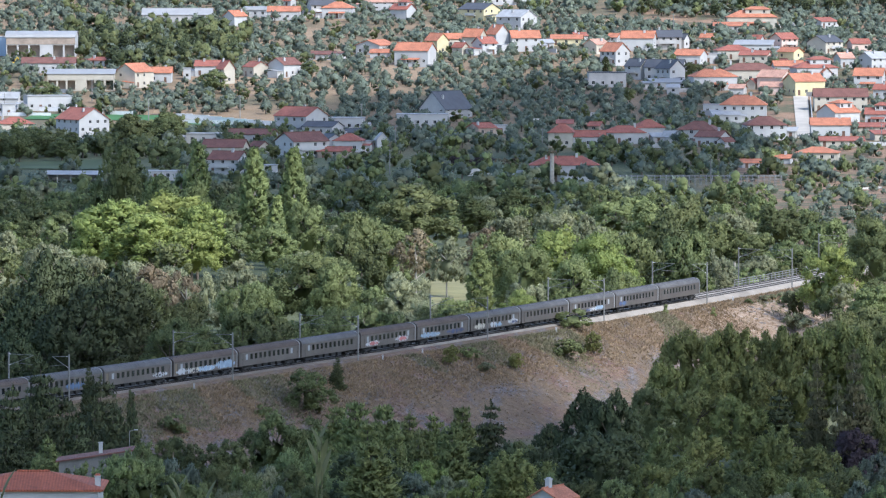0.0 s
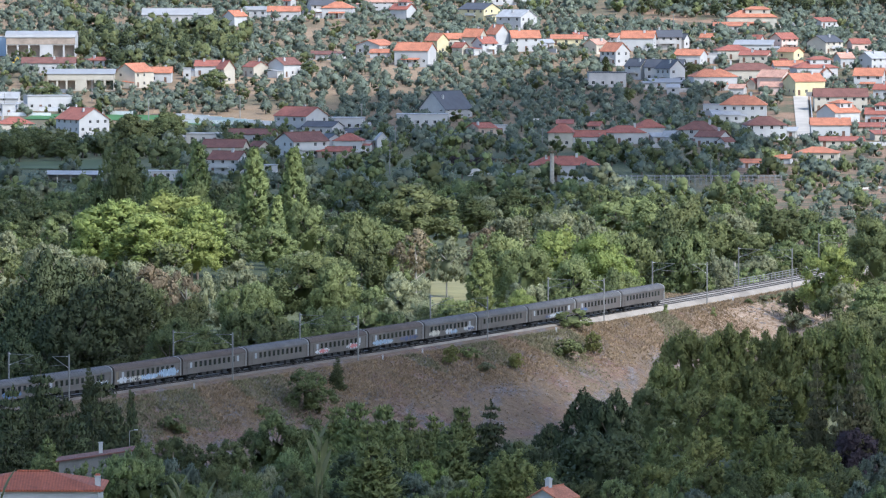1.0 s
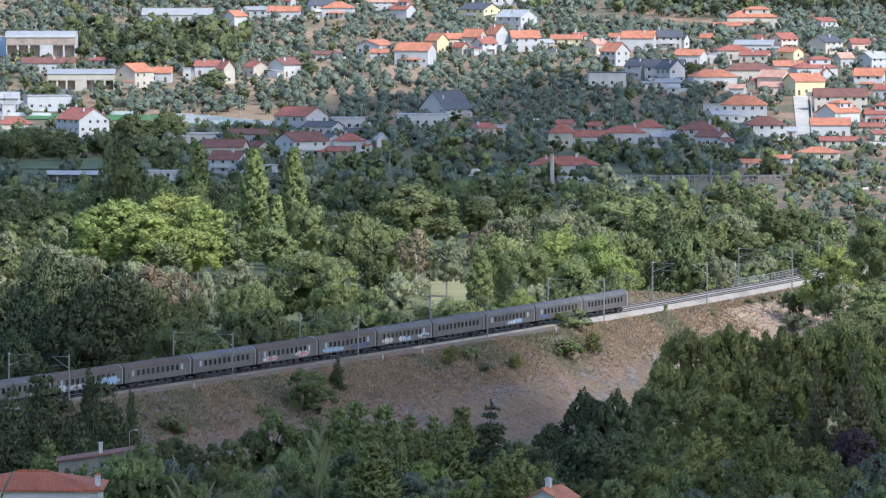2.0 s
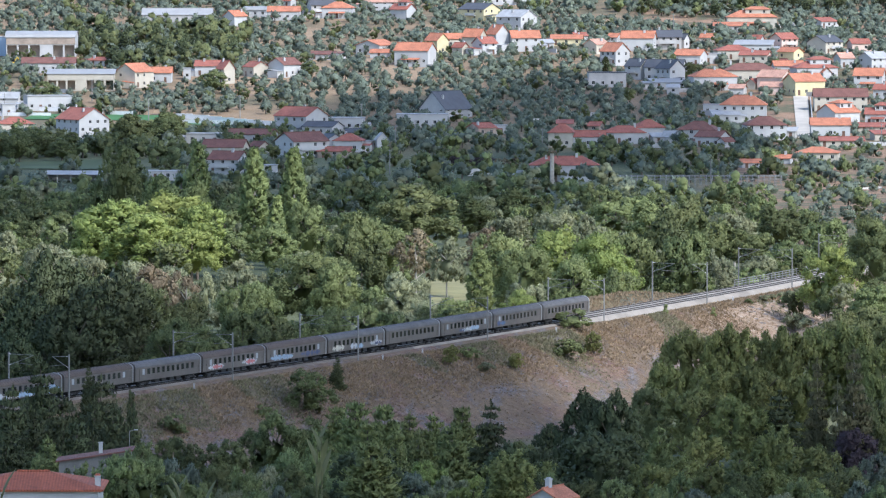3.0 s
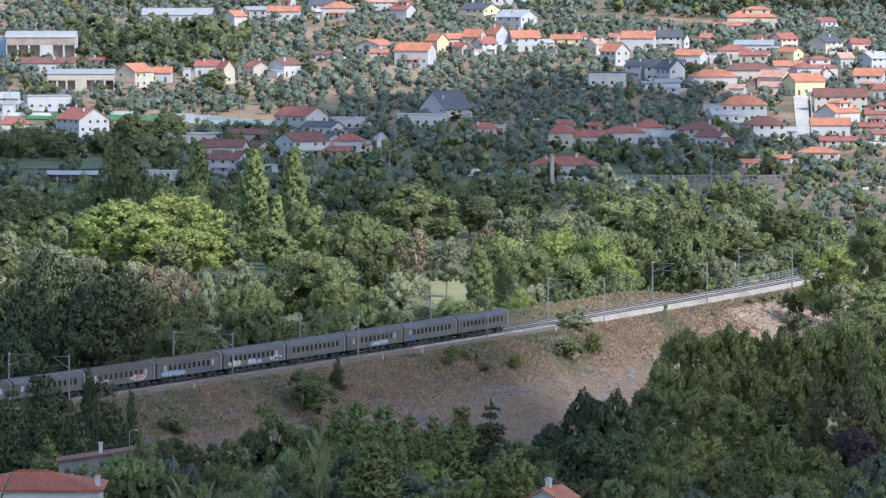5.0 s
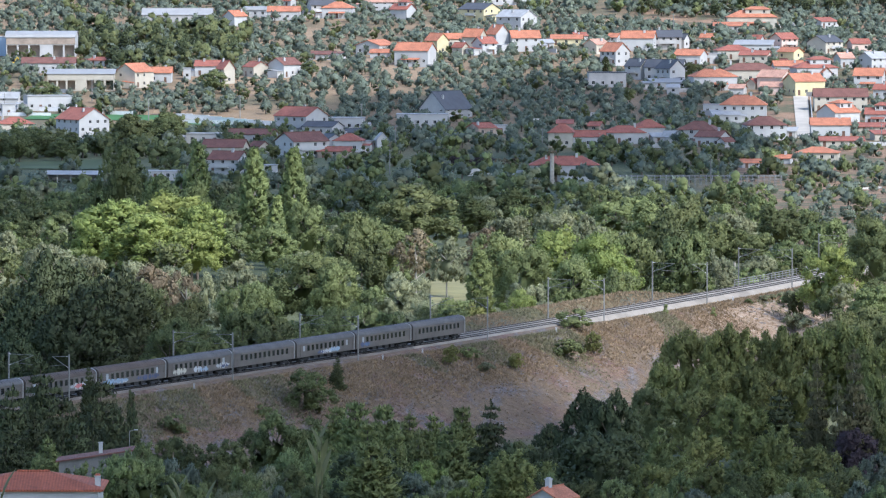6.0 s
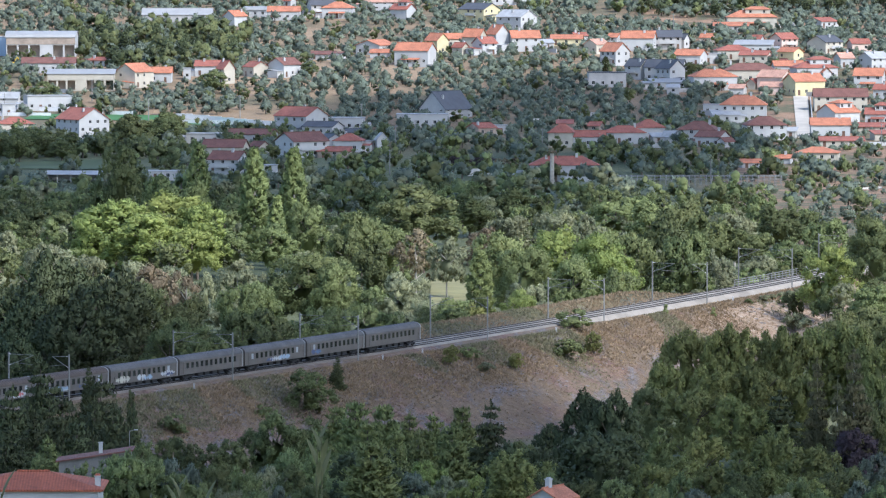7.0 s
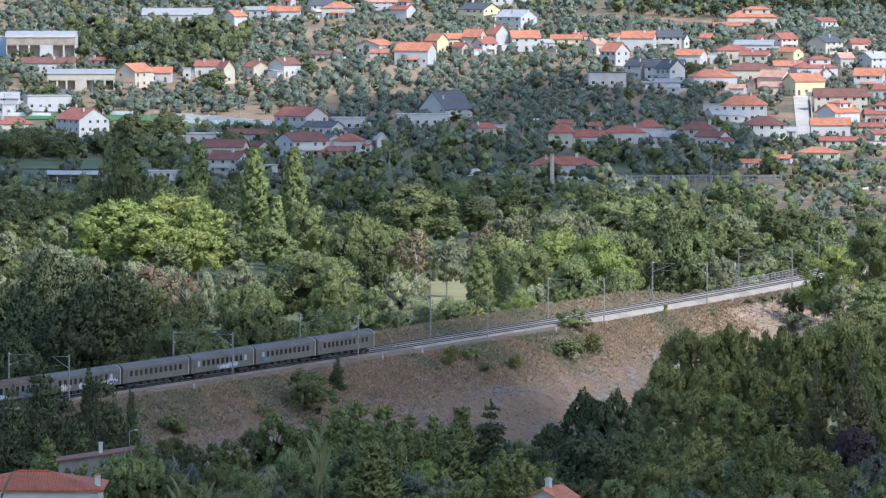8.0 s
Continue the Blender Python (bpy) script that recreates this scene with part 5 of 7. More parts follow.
def excavator(at):
    """A small yellow digger parked by the workshop."""
    x, y = at
    t = new("excavator")
    t.matrix_world = pose(x, y, float(height(x, y)), 0, 0, 20)
    tagged(t, "small yellow excavator parked beside the workshop", "excavator")
    for s in (-1, 1):
        bm = bmesh.new()
        box(bm, -1.7, 1.7, s * 1.0 - 0.28, s * 1.0 + 0.28, 0.1, 0.8)
        bmesh.ops.bevel(bm, geom=bm.edges[:], offset=0.2, segments=2, affect="EDGES")
        part("track", bm, M_UNDER, t)
    bm = bmesh.new()
    box(bm, -1.8, 1.0, -1.15, 1.15, 0.85, 1.9)
    bmesh.ops.bevel(bm, geom=bm.edges[:], offset=0.12, segments=2, affect="EDGES")
    part("body", bm, M_MACHINE, t)
    bm = bmesh.new()
    box(bm, 0.0, 1.2, -1.1, -0.1, 1.9, 3.0)
    bmesh.ops.bevel(bm, geom=bm.edges[:], offset=0.1, segments=2, affect="EDGES")
    part("cab", bm, M_GLASS, t)
    bm = bmesh.new()
    tube(bm, (0.9, 0.3, 1.6), (2.8, 0.3, 3.9), 0.24, 0.2, 6)
    part("boom", bm, M_MACHINE, t)
    bm = bmesh.new()
    tube(bm, (2.8, 0.3, 3.9), (4.0, 0.3, 1.4), 0.2, 0.16, 6)
    part("stick", bm, M_MACHINE, t)
    bm = bmesh.new()
    box(bm, 3.6, 4.5, -0.2, 0.8, 0.7, 1.4)
    part("bucket", bm, M_UNDER, t)


def lamp_post(x, y, h):
    t = new("street_lamp")
    t.matrix_world = pose(x, y, float(height(x, y)) - 0.2)
    tagged(t, "slim grey street lamp with a short arm beside the outhouse", "street lamp")
    bm = bmesh.new()
    tube(bm, (0, 0, 0), (0, 0, h), 0.09, 0.05, 8)
    part("post", bm, M_STEEL, t)
    bm = bmesh.new()
    tube(bm, (0, 0, h - 0.05), (0.7, 0, h + 0.15), 0.04, 0.03, 6)
    part("arm", bm, M_STEEL, t)
    bm = bmesh.new()
    box(bm, 0.6, 1.15, -0.12, 0.12, h + 0.08, h + 0.22)
    part("lantern", bm, M_TRIM, t)


def pole(x, y, h=9.0):
    t = new("utility_pole")
    t.matrix_world = pose(x, y, float(height(x, y)) - 0.3, 0, 0, (x * 7) % 60)
    tagged(t, "slim grey concrete utility pole with a crossarm", "pole", "utility poles")
    bm = bmesh.new()
    tube(bm, (0, 0, 0), (0, 0, h), 0.19, 0.11, 8)
    part("post", bm, M_STEEL, t)
    bm = bmesh.new()
    box(bm, -0.8, 0.8, -0.06, 0.06, h - 0.6, h - 0.48)
    part("crossarm", bm, M_STEEL, t)


# ---- the village on the hillside ----
house(-167.9, 2723.0, 0, 28.8, 22.0, 8.5, 2.4, "vault", "white", "pale", floors=2, chimneys=0, bays=6, label="large white workshop hall with a low curved pale roof", seed=1)
house(-187.3, 2731.9, -6, 9.1, 6.8, 8.1, 0.3, "flat", "blue", "pale", chimneys=0, label="pale blue workshop annex with a flat roof", seed=2)
house(-160.8, 2653.0, 0, 21.6, 10.0, 4.2, 2.0, "gable", "white", "brown", label="long white house with a dark red tiled roof", seed=3)
house(-143.5, 2579.0, 0, 26.4, 10.0, 6.6, 1.7, "shed", "cream", "pale", chimneys=0, bays=7, label="long cream store with open bays and a pale sheet roof", seed=4)
house(-122.7, 2585.8, 55, 12.2, 9.8, 6.6, 3.1, "gable", "cream", "orange", floors=2, seed=5)
house(-113.3, 2603.6, -3, 9.4, 6.8, 4.3, 2.0, "gable", "white", "orange", seed=6)
house(-140.9, 2678.6, -30, 7.7, 6.2, 2.4, 1.1, "gable", "white", "red", seed=7)
house(-152.6, 2506.8, 13, 17.3, 10.0, 5.7, 0.3, "flat", "white", "pale", chimneys=0, label="long white flat-roofed shed", seed=8)
house(-167.7, 2517.5, -8, 7.1, 6.0, 4.2, 2.0, "gable", "white", "grey", floors=2, chimneys=0, seed=9)
house(-131.0, 2360.2, -55, 16.0, 12.8, 8.2, 3.9, "gable", "white", "red", floors=3, chimneys=2, label="tall three-storey white house with a red tiled roof", seed=10)
house(-158.3, 2399.9, 8, 13.7, 10.0, 4.5, 2.1, "hip", "cream", "red", seed=11)
house(-119.0, 2915.0, 0, 31.1, 10.0, 3.9, 2.6, "gable", "grey", "pale", chimneys=0, label="long grey-green farm shed with a pale roof", seed=12)
house(-93.8, 2629.1, -5, 12.3, 9.1, 4.3, 2.0, "gable", "white", "red", seed=13)
house(-103.0, 2615.1, 3, 3.0, 6.0, 4.5, 0.3, "flat", "white", "pale", chimneys=0, seed=14)
house(-92.8, 2901.4, 50, 8.4, 6.7, 4.8, 2.3, "gable", "white", "orange", seed=15)
house(-84.3, 2944.9, -10, 10.3, 8.1, 3.3, 1.6, "vault", "white", "pale", chimneys=0, seed=16)
house(-71.6, 2931.2, -2, 14.4, 10.0, 4.2, 2.0, "gable", "white", "orange", seed=17)
house(-70.8, 2995.1, -40, 4.9, 3.9, 3.2, 1.5, "gable", "white", "red", seed=18)
house(-55.4, 2943.5, 14, 10.7, 8.8, 6.1, 2.9, "gable", "grey", "slate", floors=2, seed=19)
house(-47.3, 2941.8, -7, 13.7, 10.0, 5.0, 2.4, "hip", "white", "orange", porch=True, seed=20)
house(-28.6, 2981.1, 1, 14.6, 10.0, 3.9, 1.8, "gable", "white", "pink", floors=2, seed=21)
house(-18.1, 2933.6, -35, 9.2, 7.3, 4.8, 2.3, "gable", "white", "red", upper=True, seed=22)
house(-49.9, 2701.4, -12, 10.9, 8.7, 2.4, 1.1, "gable", "white", "brown", chimneys=0, seed=23)
house(-28.0, 2727.0, 60, 14.3, 11.4, 4.2, 2.0, "gable", "white", "orange", chimneys=0, seed=24)
house(-11.4, 2671.2, -20, 14.6, 10.0, 6.3, 3.0, "gable", "white", "orange", porch=True, seed=25)
house(-2.6, 2725.1, -50, 7.9, 6.3, 6.0, 2.8, "gable", "yellow", "orange", floors=2, seed=26)
house(-75.5, 2623.6, -60, 8.8, 7.0, 4.3, 2.0, "gable", "cream", "red", seed=27)
house(-63.9, 2623.0, 50, 10.9, 8.7, 5.3, 2.5, "gable", "white", "brown", seed=28)
house(-86.8, 2595.9, -60, 6.2, 5.0, 6.4, 3.0, "gable", "cream", "red", floors=2, seed=29)
house(-52.6, 2409.8, -40, 15.6, 12.5, 6.5, 3.1, "gable", "white", "red", floors=2, label="white two-storey house with a broad red roof and plain gable", seed=30)
house(-36.0, 2421.5, -6, 12.9, 9.7, 4.6, 0.3, "flat", "white", "pale", chimneys=0, label="plain white flat-roofed store", seed=31)
house(-44.3, 2397.0, -25, 12.2, 9.8, 3.5, 1.7, "gable", "white", "slate", seed=32)
house(-69.0, 2354.9, -15, 16.3, 10.0, 3.6, 1.7, "gable", "white", "brown", chimneys=0, seed=33)
house(-75.0, 2238.3, -11, 14.3, 10.0, 5.0, 2.4, "gable", "cream", "brown", chimneys=0, seed=34)
house(-71.3, 2160.4, -25, 11.1, 8.9, 5.3, 2.5, "gable", "white", "brown", floors=2, chimneys=2, label="white house with a brown tiled roof and two white chimneys", seed=35)
house(-49.3, 2269.0, 35, 14.6, 11.7, 6.1, 2.9, "gable", "white", "brown", floors=2, seed=36)
house(-40.1, 2318.9, -65, 7.9, 6.3, 4.1, 1.9, "gable", "white", "slate", chimneys=0, seed=37)
house(-33.4, 2310.6, -8, 10.2, 7.9, 4.4, 2.1, "hip", "white", "red", seed=38)
house(-37.9, 2268.1, 0, 11.8, 8.3, 2.7, 1.3, "gable", "stone", "red", chimneys=0, seed=39)
house(-21.9, 2312.8, -80, 5.0, 4.0, 4.5, 2.1, "gable", "white", "grey", floors=2, chimneys=0, seed=40)
house(-85.6, 2354.3, -13, 12.8, 10.0, 3.7, 0.3, "flat", "white", "pale", chimneys=0, seed=41)
house(1.1, 2464.2, 50, 16.0, 12.8, 3.9, 6.4, "gable", "white", "slate", floors=2, label="tall pale gabled house with a steep dark slate roof", seed=42)
house(-7.8, 2434.0, 0, 19.0, 12.0, 4.6, 0.3, "flat", "white", "pale", chimneys=0, seed=43)
house(-166.6, 2487.4, 11, 5.0, 6.0, 4.5, 0.3, "flat", "white", "grey", chimneys=0, seed=44)
house(16.4, 2921.1, -40, 14.4, 11.6, 5.5, 2.6, "gable", "yellow", "slate", floors=2, seed=45)
house(32.5, 2872.8, -40, 14.0, 11.2, 6.1, 2.9, "gable", "white", "grey", floors=2, seed=46)
house(26.6, 3005.0, 0, 26.6, 10.0, 4.2, 0.3, "flat", "white", "pale", chimneys=0, seed=47)
house(4.4, 2760.1, 14, 8.0, 6.5, 4.2, 2.0, "gable", "cream", "orange", seed=48)
house(13.3, 2738.9, -30, 8.3, 6.6, 6.5, 3.0, "gable", "cream", "orange", seed=49)
house(23.1, 2739.3, -60, 8.4, 6.7, 7.6, 3.6, "gable", "white", "orange", floors=2, seed=50)
house(34.3, 2737.5, 9, 12.0, 9.3, 6.0, 2.8, "gable", "white", "orange", floors=2, label="bright white two-storey house with an orange tiled roof", seed=51)
house(17.5, 2717.1, 40, 8.1, 6.5, 5.1, 2.4, "gable", "white", "red", floors=2, seed=52)
house(52.8, 2771.3, -4, 13.3, 9.8, 3.1, 1.5, "gable", "yellow", "orange", seed=53)
house(64.2, 2719.4, 50, 8.5, 6.8, 4.3, 2.0, "gable", "cream", "pink", seed=54)
house(70.6, 2670.1, -50, 9.6, 7.7, 6.1, 3.2, "gable", "white", "orange", floors=2, chimneys=0, seed=55)
house(82.3, 2736.0, -9, 13.8, 10.0, 5.8, 2.7, "gable", "white", "orange", seed=56)
house(94.7, 2746.4, -1, 12.0, 8.5, 5.5, 2.6, "gable", "grey", "slate", floors=2, seed=57)
house(78.2, 2612.9, -40, 7.8, 6.2, 5.6, 2.6, "gable", "white", "slate", floors=2, seed=58)
house(89.4, 2608.7, -14, 15.2, 10.0, 5.8, 2.8, "gable", "white", "slate", floors=2, seed=59)
house(82.3, 2617.5, -6, 8.3, 6.2, 4.3, 2.0, "gable", "white", "red", floors=2, chimneys=0, seed=60)
house(65.1, 2583.3, 2, 14.9, 10.0, 5.8, 0.3, "flat", "grey", "slate", chimneys=0, seed=61)
house(89.3, 2580.1, 10, 13.7, 10.0, 2.7, 1.3, "shed", "white", "pale", chimneys=0, seed=62)
house(136.2, 2869.5, 0, 21.9, 11.0, 5.4, 2.6, "hip", "cream", "orange", porch=True, upper=True, label="large two-storey villa with orange hipped roof and columned porch", seed=63)
house(126.2, 2847.4, -3, 15.3, 10.0, 3.0, 1.4, "gable", "white", "orange", chimneys=0, seed=64)
house(167.1, 2864.7, 45, 10.5, 8.4, 3.2, 1.5, "gable", "white", "red", chimneys=0, seed=65)
house(143.7, 2741.8, 40, 9.3, 7.4, 4.9, 2.3, "gable", "pink", "red", floors=2, chimneys=0, seed=66)
house(130.2, 2722.0, -8, 15.8, 10.0, 3.9, 1.8, "shed", "white", "pale", chimneys=0, label="white low workshop with a pale sheet roof", seed=67)
house(160.1, 2723.7, 50, 12.0, 9.6, 5.3, 2.5, "gable", "cream", "slate", floors=2, seed=68)
house(120.4, 2696.0, 8, 14.9, 10.0, 4.1, 1.9, "hip", "cream", "red", chimneys=0, seed=69)
house(129.0, 2683.9, -13, 11.7, 9.5, 3.5, 1.6, "gable", "cream", "red", seed=70)
house(101.9, 2674.5, -20, 11.3, 9.7, 4.4, 2.1, "gable", "white", "orange", seed=71)
house(90.8, 2596.1, -55, 9.5, 7.6, 6.7, 3.2, "gable", "white", "slate", floors=2, seed=72)
house(107.0, 2578.6, 11, 17.7, 10.0, 5.6, 2.6, "hip", "white", "orange", porch=True, seed=73)
house(123.4, 2613.0, 0, 20.4, 10.0, 5.1, 2.4, "hip", "cream", "brown", seed=74)
house(144.2, 2697.3, -40, 8.4, 6.7, 3.5, 1.6, "gable", "yellow", "orange", chimneys=0, seed=75)
house(140.2, 2643.1, 6, 12.0, 9.0, 3.9, 1.8, "gable", "white", "orange", seed=76)
house(150.1, 2630.9, 14, 17.3, 10.0, 4.7, 2.2, "hip", "white", "red", chimneys=2, upper=True, seed=77)
house(131.6, 2578.5, -30, 11.0, 8.8, 5.6, 2.6, "gable", "pink", "pink", chimneys=0, seed=78)
house(142.1, 2557.6, 25, 13.2, 10.5, 5.9, 2.8, "gable", "yellow", "orange", seed=79)
house(176.4, 2660.5, 40, 10.3, 8.2, 5.2, 2.4, "gable", "white", "grey", floors=2, seed=80)
house(169.9, 2587.6, -12, 11.4, 9.1, 5.8, 2.7, "gable", "white", "orange", floors=2, porch=True, seed=81)
house(113.2, 2445.6, -4, 17.2, 10.0, 6.8, 3.2, "hip", "white", "orange", floors=2, chimneys=2, label="white two-storey house with orange hipped roof on the slope", seed=82)
house(152.3, 2491.0, 0, 20.3, 10.0, 5.9, 2.8, "gable", "cream", "brown", floors=2, seed=83)
house(146.6, 2409.9, 40, 12.6, 10.0, 6.0, 2.8, "gable", "white", "orange", chimneys=2, upper=True, seed=84)
house(162.5, 2422.4, -9, 9.5, 7.4, 4.3, 2.0, "gable", "white", "red", porch=True, upper=True, seed=85)
house(140.1, 2351.1, -1, 14.1, 10.0, 4.7, 2.2, "gable", "white", "orange", seed=86)
house(116.0, 2343.9, 7, 14.7, 10.0, 5.8, 2.7, "hip", "white", "brown", floors=2, chimneys=0, label="square white house with a dark red hipped roof", seed=87)
house(91.9, 2332.5, -14, 13.8, 10.0, 5.6, 2.7, "hip", "white", "brown", floors=2, seed=88)
house(96.2, 2317.9, -30, 9.8, 7.9, 4.0, 1.9, "gable", "white", "brown", seed=89)
house(65.1, 2339.3, 2, 15.1, 10.0, 4.4, 2.1, "hip", "white", "red", chimneys=2, label="white house with a red roof and two white chimneys", seed=90)
house(74.2, 2349.0, 10, 10.5, 8.3, 5.4, 2.5, "hip", "white", "red", chimneys=0, seed=91)
house(42.7, 2324.3, -11, 8.9, 7.1, 5.8, 2.7, "hip", "cream", "red", chimneys=0, seed=92)
house(52.2, 2324.5, -3, 11.7, 8.5, 4.1, 1.9, "gable", "white", "red", chimneys=0, seed=93)
house(14.1, 2383.3, 40, 8.4, 6.7, 3.4, 1.6, "gable", "stone", "red", seed=94)
house(39.7, 2129.0, 0, 22.2, 10.0, 5.3, 2.5, "hip", "white", "red", chimneys=2, label="long white farmhouse with a red hipped roof", seed=95)
house(128.5, 2228.0, -8, 14.6, 10.0, 3.4, 1.6, "hip", "cream", "orange", chimneys=0, seed=96)
house(141.5, 2307.0, 0, 15.6, 10.0, 2.5, 1.2, "gable", "cream", "red", chimneys=0, seed=97)
house(103.9, 2195.4, 8, 6.9, 6.0, 2.1, 1.0, "gable", "white", "orange", chimneys=0, seed=98)
house(116.2, 2217.6, -13, 5.7, 6.0, 2.2, 1.0, "gable", "white", "orange", seed=99)
house(155.6, 2373.2, -5, 12.6, 9.4, 2.5, 1.2, "gable", "cream", "red", chimneys=0, seed=100)
house(-90.4, 2132.9, 3, 12.5, 9.1, 3.1, 0.3, "flat", "grey", "grey", chimneys=0, seed=101)
house(101.5, 2752.8, -40, 4.5, 3.6, 4.2, 2.0, "gable", "white", "slate", chimneys=0, seed=102)
house(105.3, 2685.9, 20, 6.3, 6.0, 3.2, 1.5, "gable", "white", "orange", chimneys=0, seed=103)
house(111.8, 2681.5, -2, 9.3, 6.7, 4.2, 0.3, "flat", "white", "pale", chimneys=0, seed=104)
house(138.8, 2651.4, -60, 5.4, 4.3, 3.8, 1.8, "gable", "white", "red", chimneys=0, seed=105)
house(129.8, 2562.0, -10, 8.5, 6.7, 3.3, 1.6, "gable", "pink", "pink", chimneys=0, seed=106)
house(102.9, 2475.5, -8, 7.0, 6.0, 3.9, 0.3, "flat", "white", "pale", chimneys=0, seed=107)
house(106.1, 2438.4, 6, 10.3, 7.7, 3.3, 1.6, "shed", "white", "grey", chimneys=0, seed=108)
house(164.6, 2668.0, 30, 6.8, 5.4, 4.3, 2.0, "gable", "white", "pink", seed=109)
house(134.0, 2766.5, -30, 4.2, 3.3, 2.9, 1.4, "gable", "white", "red", chimneys=0, seed=110)
house(113.0, 2771.8, -20, 5.5, 6.0, 3.3, 1.5, "gable", "cream", "orange", seed=111)
house(175.2, 2738.3, 15, 8.1, 6.7, 3.6, 1.7, "gable", "pink", "red", chimneys=0, seed=112)
house(172.5, 2547.9, -20, 6.1, 6.0, 3.9, 1.8, "gable", "white", "red", seed=113)
house(116.3, 2561.6, -15, 5.8, 6.0, 2.7, 1.3, "gable", "grey", "pink", chimneys=0, seed=114)
house(90.7, 2561.0, -1, 4.8, 6.0, 2.7, 1.3, "shed", "white", "grey", chimneys=0, seed=115)
house(154.4, 2626.5, -70, 4.2, 3.3, 3.4, 1.6, "gable", "white", "orange", seed=116)
house(123.4, 2580.9, 60, 4.5, 3.6, 3.0, 1.4, "gable", "cream", "red", chimneys=0, seed=117)
house(73.4, 2781.5, -20, 4.2, 6.0, 3.0, 1.4, "gable", "white", "orange", chimneys=0, seed=118)
house(58.5, 2793.8, 20, 5.6, 6.0, 2.6, 1.2, "gable", "white", "red", seed=119)
house(43.9, 2749.4, 10, 5.0, 6.0, 2.9, 1.4, "shed", "grey", "grey", chimneys=0, seed=120)
house(22.5, 2763.1, 50, 4.8, 3.8, 3.9, 1.8, "gable", "cream", "red", chimneys=0, seed=121)
house(7.3, 2717.5, -40, 5.5, 4.4, 3.5, 1.7, "gable", "cream", "red", seed=122)
house(-8.6, 2702.8, 30, 4.6, 3.7, 3.2, 1.5, "gable", "white", "orange", chimneys=0, seed=123)
house(-26.2, 2705.6, -10, 7.3, 6.0, 2.6, 1.2, "gable", "white", "orange", chimneys=0, seed=124)
house(-64.9, 2295.9, -50, 6.0, 4.8, 3.3, 1.5, "gable", "cream", "brown", chimneys=0, seed=125)
house(-32.7, 2381.0, 0, 5.8, 6.0, 2.5, 1.2, "gable", "white", "slate", chimneys=0, seed=126)
house(-34.2, 2315.3, -80, 5.9, 4.7, 3.0, 1.4, "gable", "white", "red", chimneys=0, seed=127)
house(-26.8, 2313.3, -13, 3.2, 6.0, 3.6, 0.3, "flat", "white", "pale", chimneys=0, seed=128)
house(-59.6, 2173.4, -5, 8.2, 6.1, 2.6, 0.3, "flat", "white", "pale", chimneys=0, seed=129)
house(81.7, 2334.7, -30, 4.5, 3.6, 3.3, 1.6, "gable", "grey", "grey", chimneys=0, seed=130)
house(77.0, 2335.3, 11, 4.2, 6.0, 2.8, 1.3, "shed", "grey", "grey", chimneys=0, seed=131)
house(56.3, 2389.6, -20, 4.4, 6.0, 2.8, 1.3, "gable", "stone", "red", chimneys=0, seed=132)
house(45.1, 2403.1, -2, 5.8, 6.0, 2.8, 1.3, "shed", "stone", "red", chimneys=0, seed=133)
house(126.0, 2347.3, -10, 3.5, 6.0, 2.8, 1.3, "shed", "grey", "grey", chimneys=0, seed=134)
house(157.4, 2331.7, 14, 6.8, 6.0, 2.5, 1.2, "shed", "cream", "red", chimneys=0, seed=135)
house(100.8, 2313.0, 40, 4.7, 3.8, 2.5, 1.2, "gable", "white", "brown", chimneys=0, seed=136)
house(2.1, 2507.0, 1, 3.6, 6.0, 3.0, 1.4, "shed", "white", "grey", chimneys=0, seed=137)
house(21.0, 2393.4, 9, 5.4, 6.0, 3.3, 0.3, "flat", "white", "pale", chimneys=0, seed=138)
# ---- the near slope ----
house(-34.8, 550.5, 0, 11.4, 8.6, 7.3, 1.05, "hip", "white", "terracotta", floors=2, chimneys=0, label="white house with a broad orange-red hipped tile roof", seed=139, stack=0.49)
outhouse = house(-46.3, 863.0, -90, 6.0, 9.4, 4.2, 1.5, "shed", "old", "brown", chimneys=0, label="old grey-rendered outhouse with a sloping brown tiled roof", seed=140)
bm = bmesh.new()
box(bm, 0.6, 1.1, 0.5, 1.0, 4.4, 6.6)
box(bm, 0.54, 1.16, 0.44, 1.06, 6.6, 6.72)
part("chimney", bm, M_TRIM, outhouse, "tall white chimney")
house(13.6, 803.2, 62, 5.0, 3.8, 2.9, 1.1, "gable", "white", "orange", chimneys=1, label="small white house with orange tiles among trees", seed=141)
open_shed(-120.7, 2120.0, -8, 19.2, 9, 2.8, "grey open field shed with a low-pitched sheet roof")
# ---- trees of the valley wood beyond the railway ----
tree("holm", -74.6, 1235.0, 31.8, 21.0)
tree("holm", -61.8, 1215.0, 29.2, 19.3)
tree("holm", -82.4, 1255.0, 24.5, 16.1)
tree("pine", -69.5, 1240.0, 26.4, 15.8)
tree("holm", -75.0, 1190.0, 25.8, 17.0)
tree("oak", -58.0, 1225.0, 25.5, 16.9)
tree("holm", -75.5, 1120.0, 23.9, 15.7)
tree("pine", -63.4, 1185.0, 26.2, 15.7)
tree("holm", -68.3, 1180.0, 25.4, 16.8)
tree("willow", -85.2, 1420.0, 21.2, 15.9)
tree("willow", -75.5, 1400.0, 18.5, 13.9)
tree("willow", -67.2, 1405.0, 17.7, 13.3)
tree("willow", -44.1, 1390.0, 17.7, 13.3)
tree("dry", -54.2, 1370.0, 16.6, 10.0)
tree("dry", -60.0, 1340.0, 19.8, 11.9)
tree("willow", -37.1, 1400.0, 15.0, 11.2)
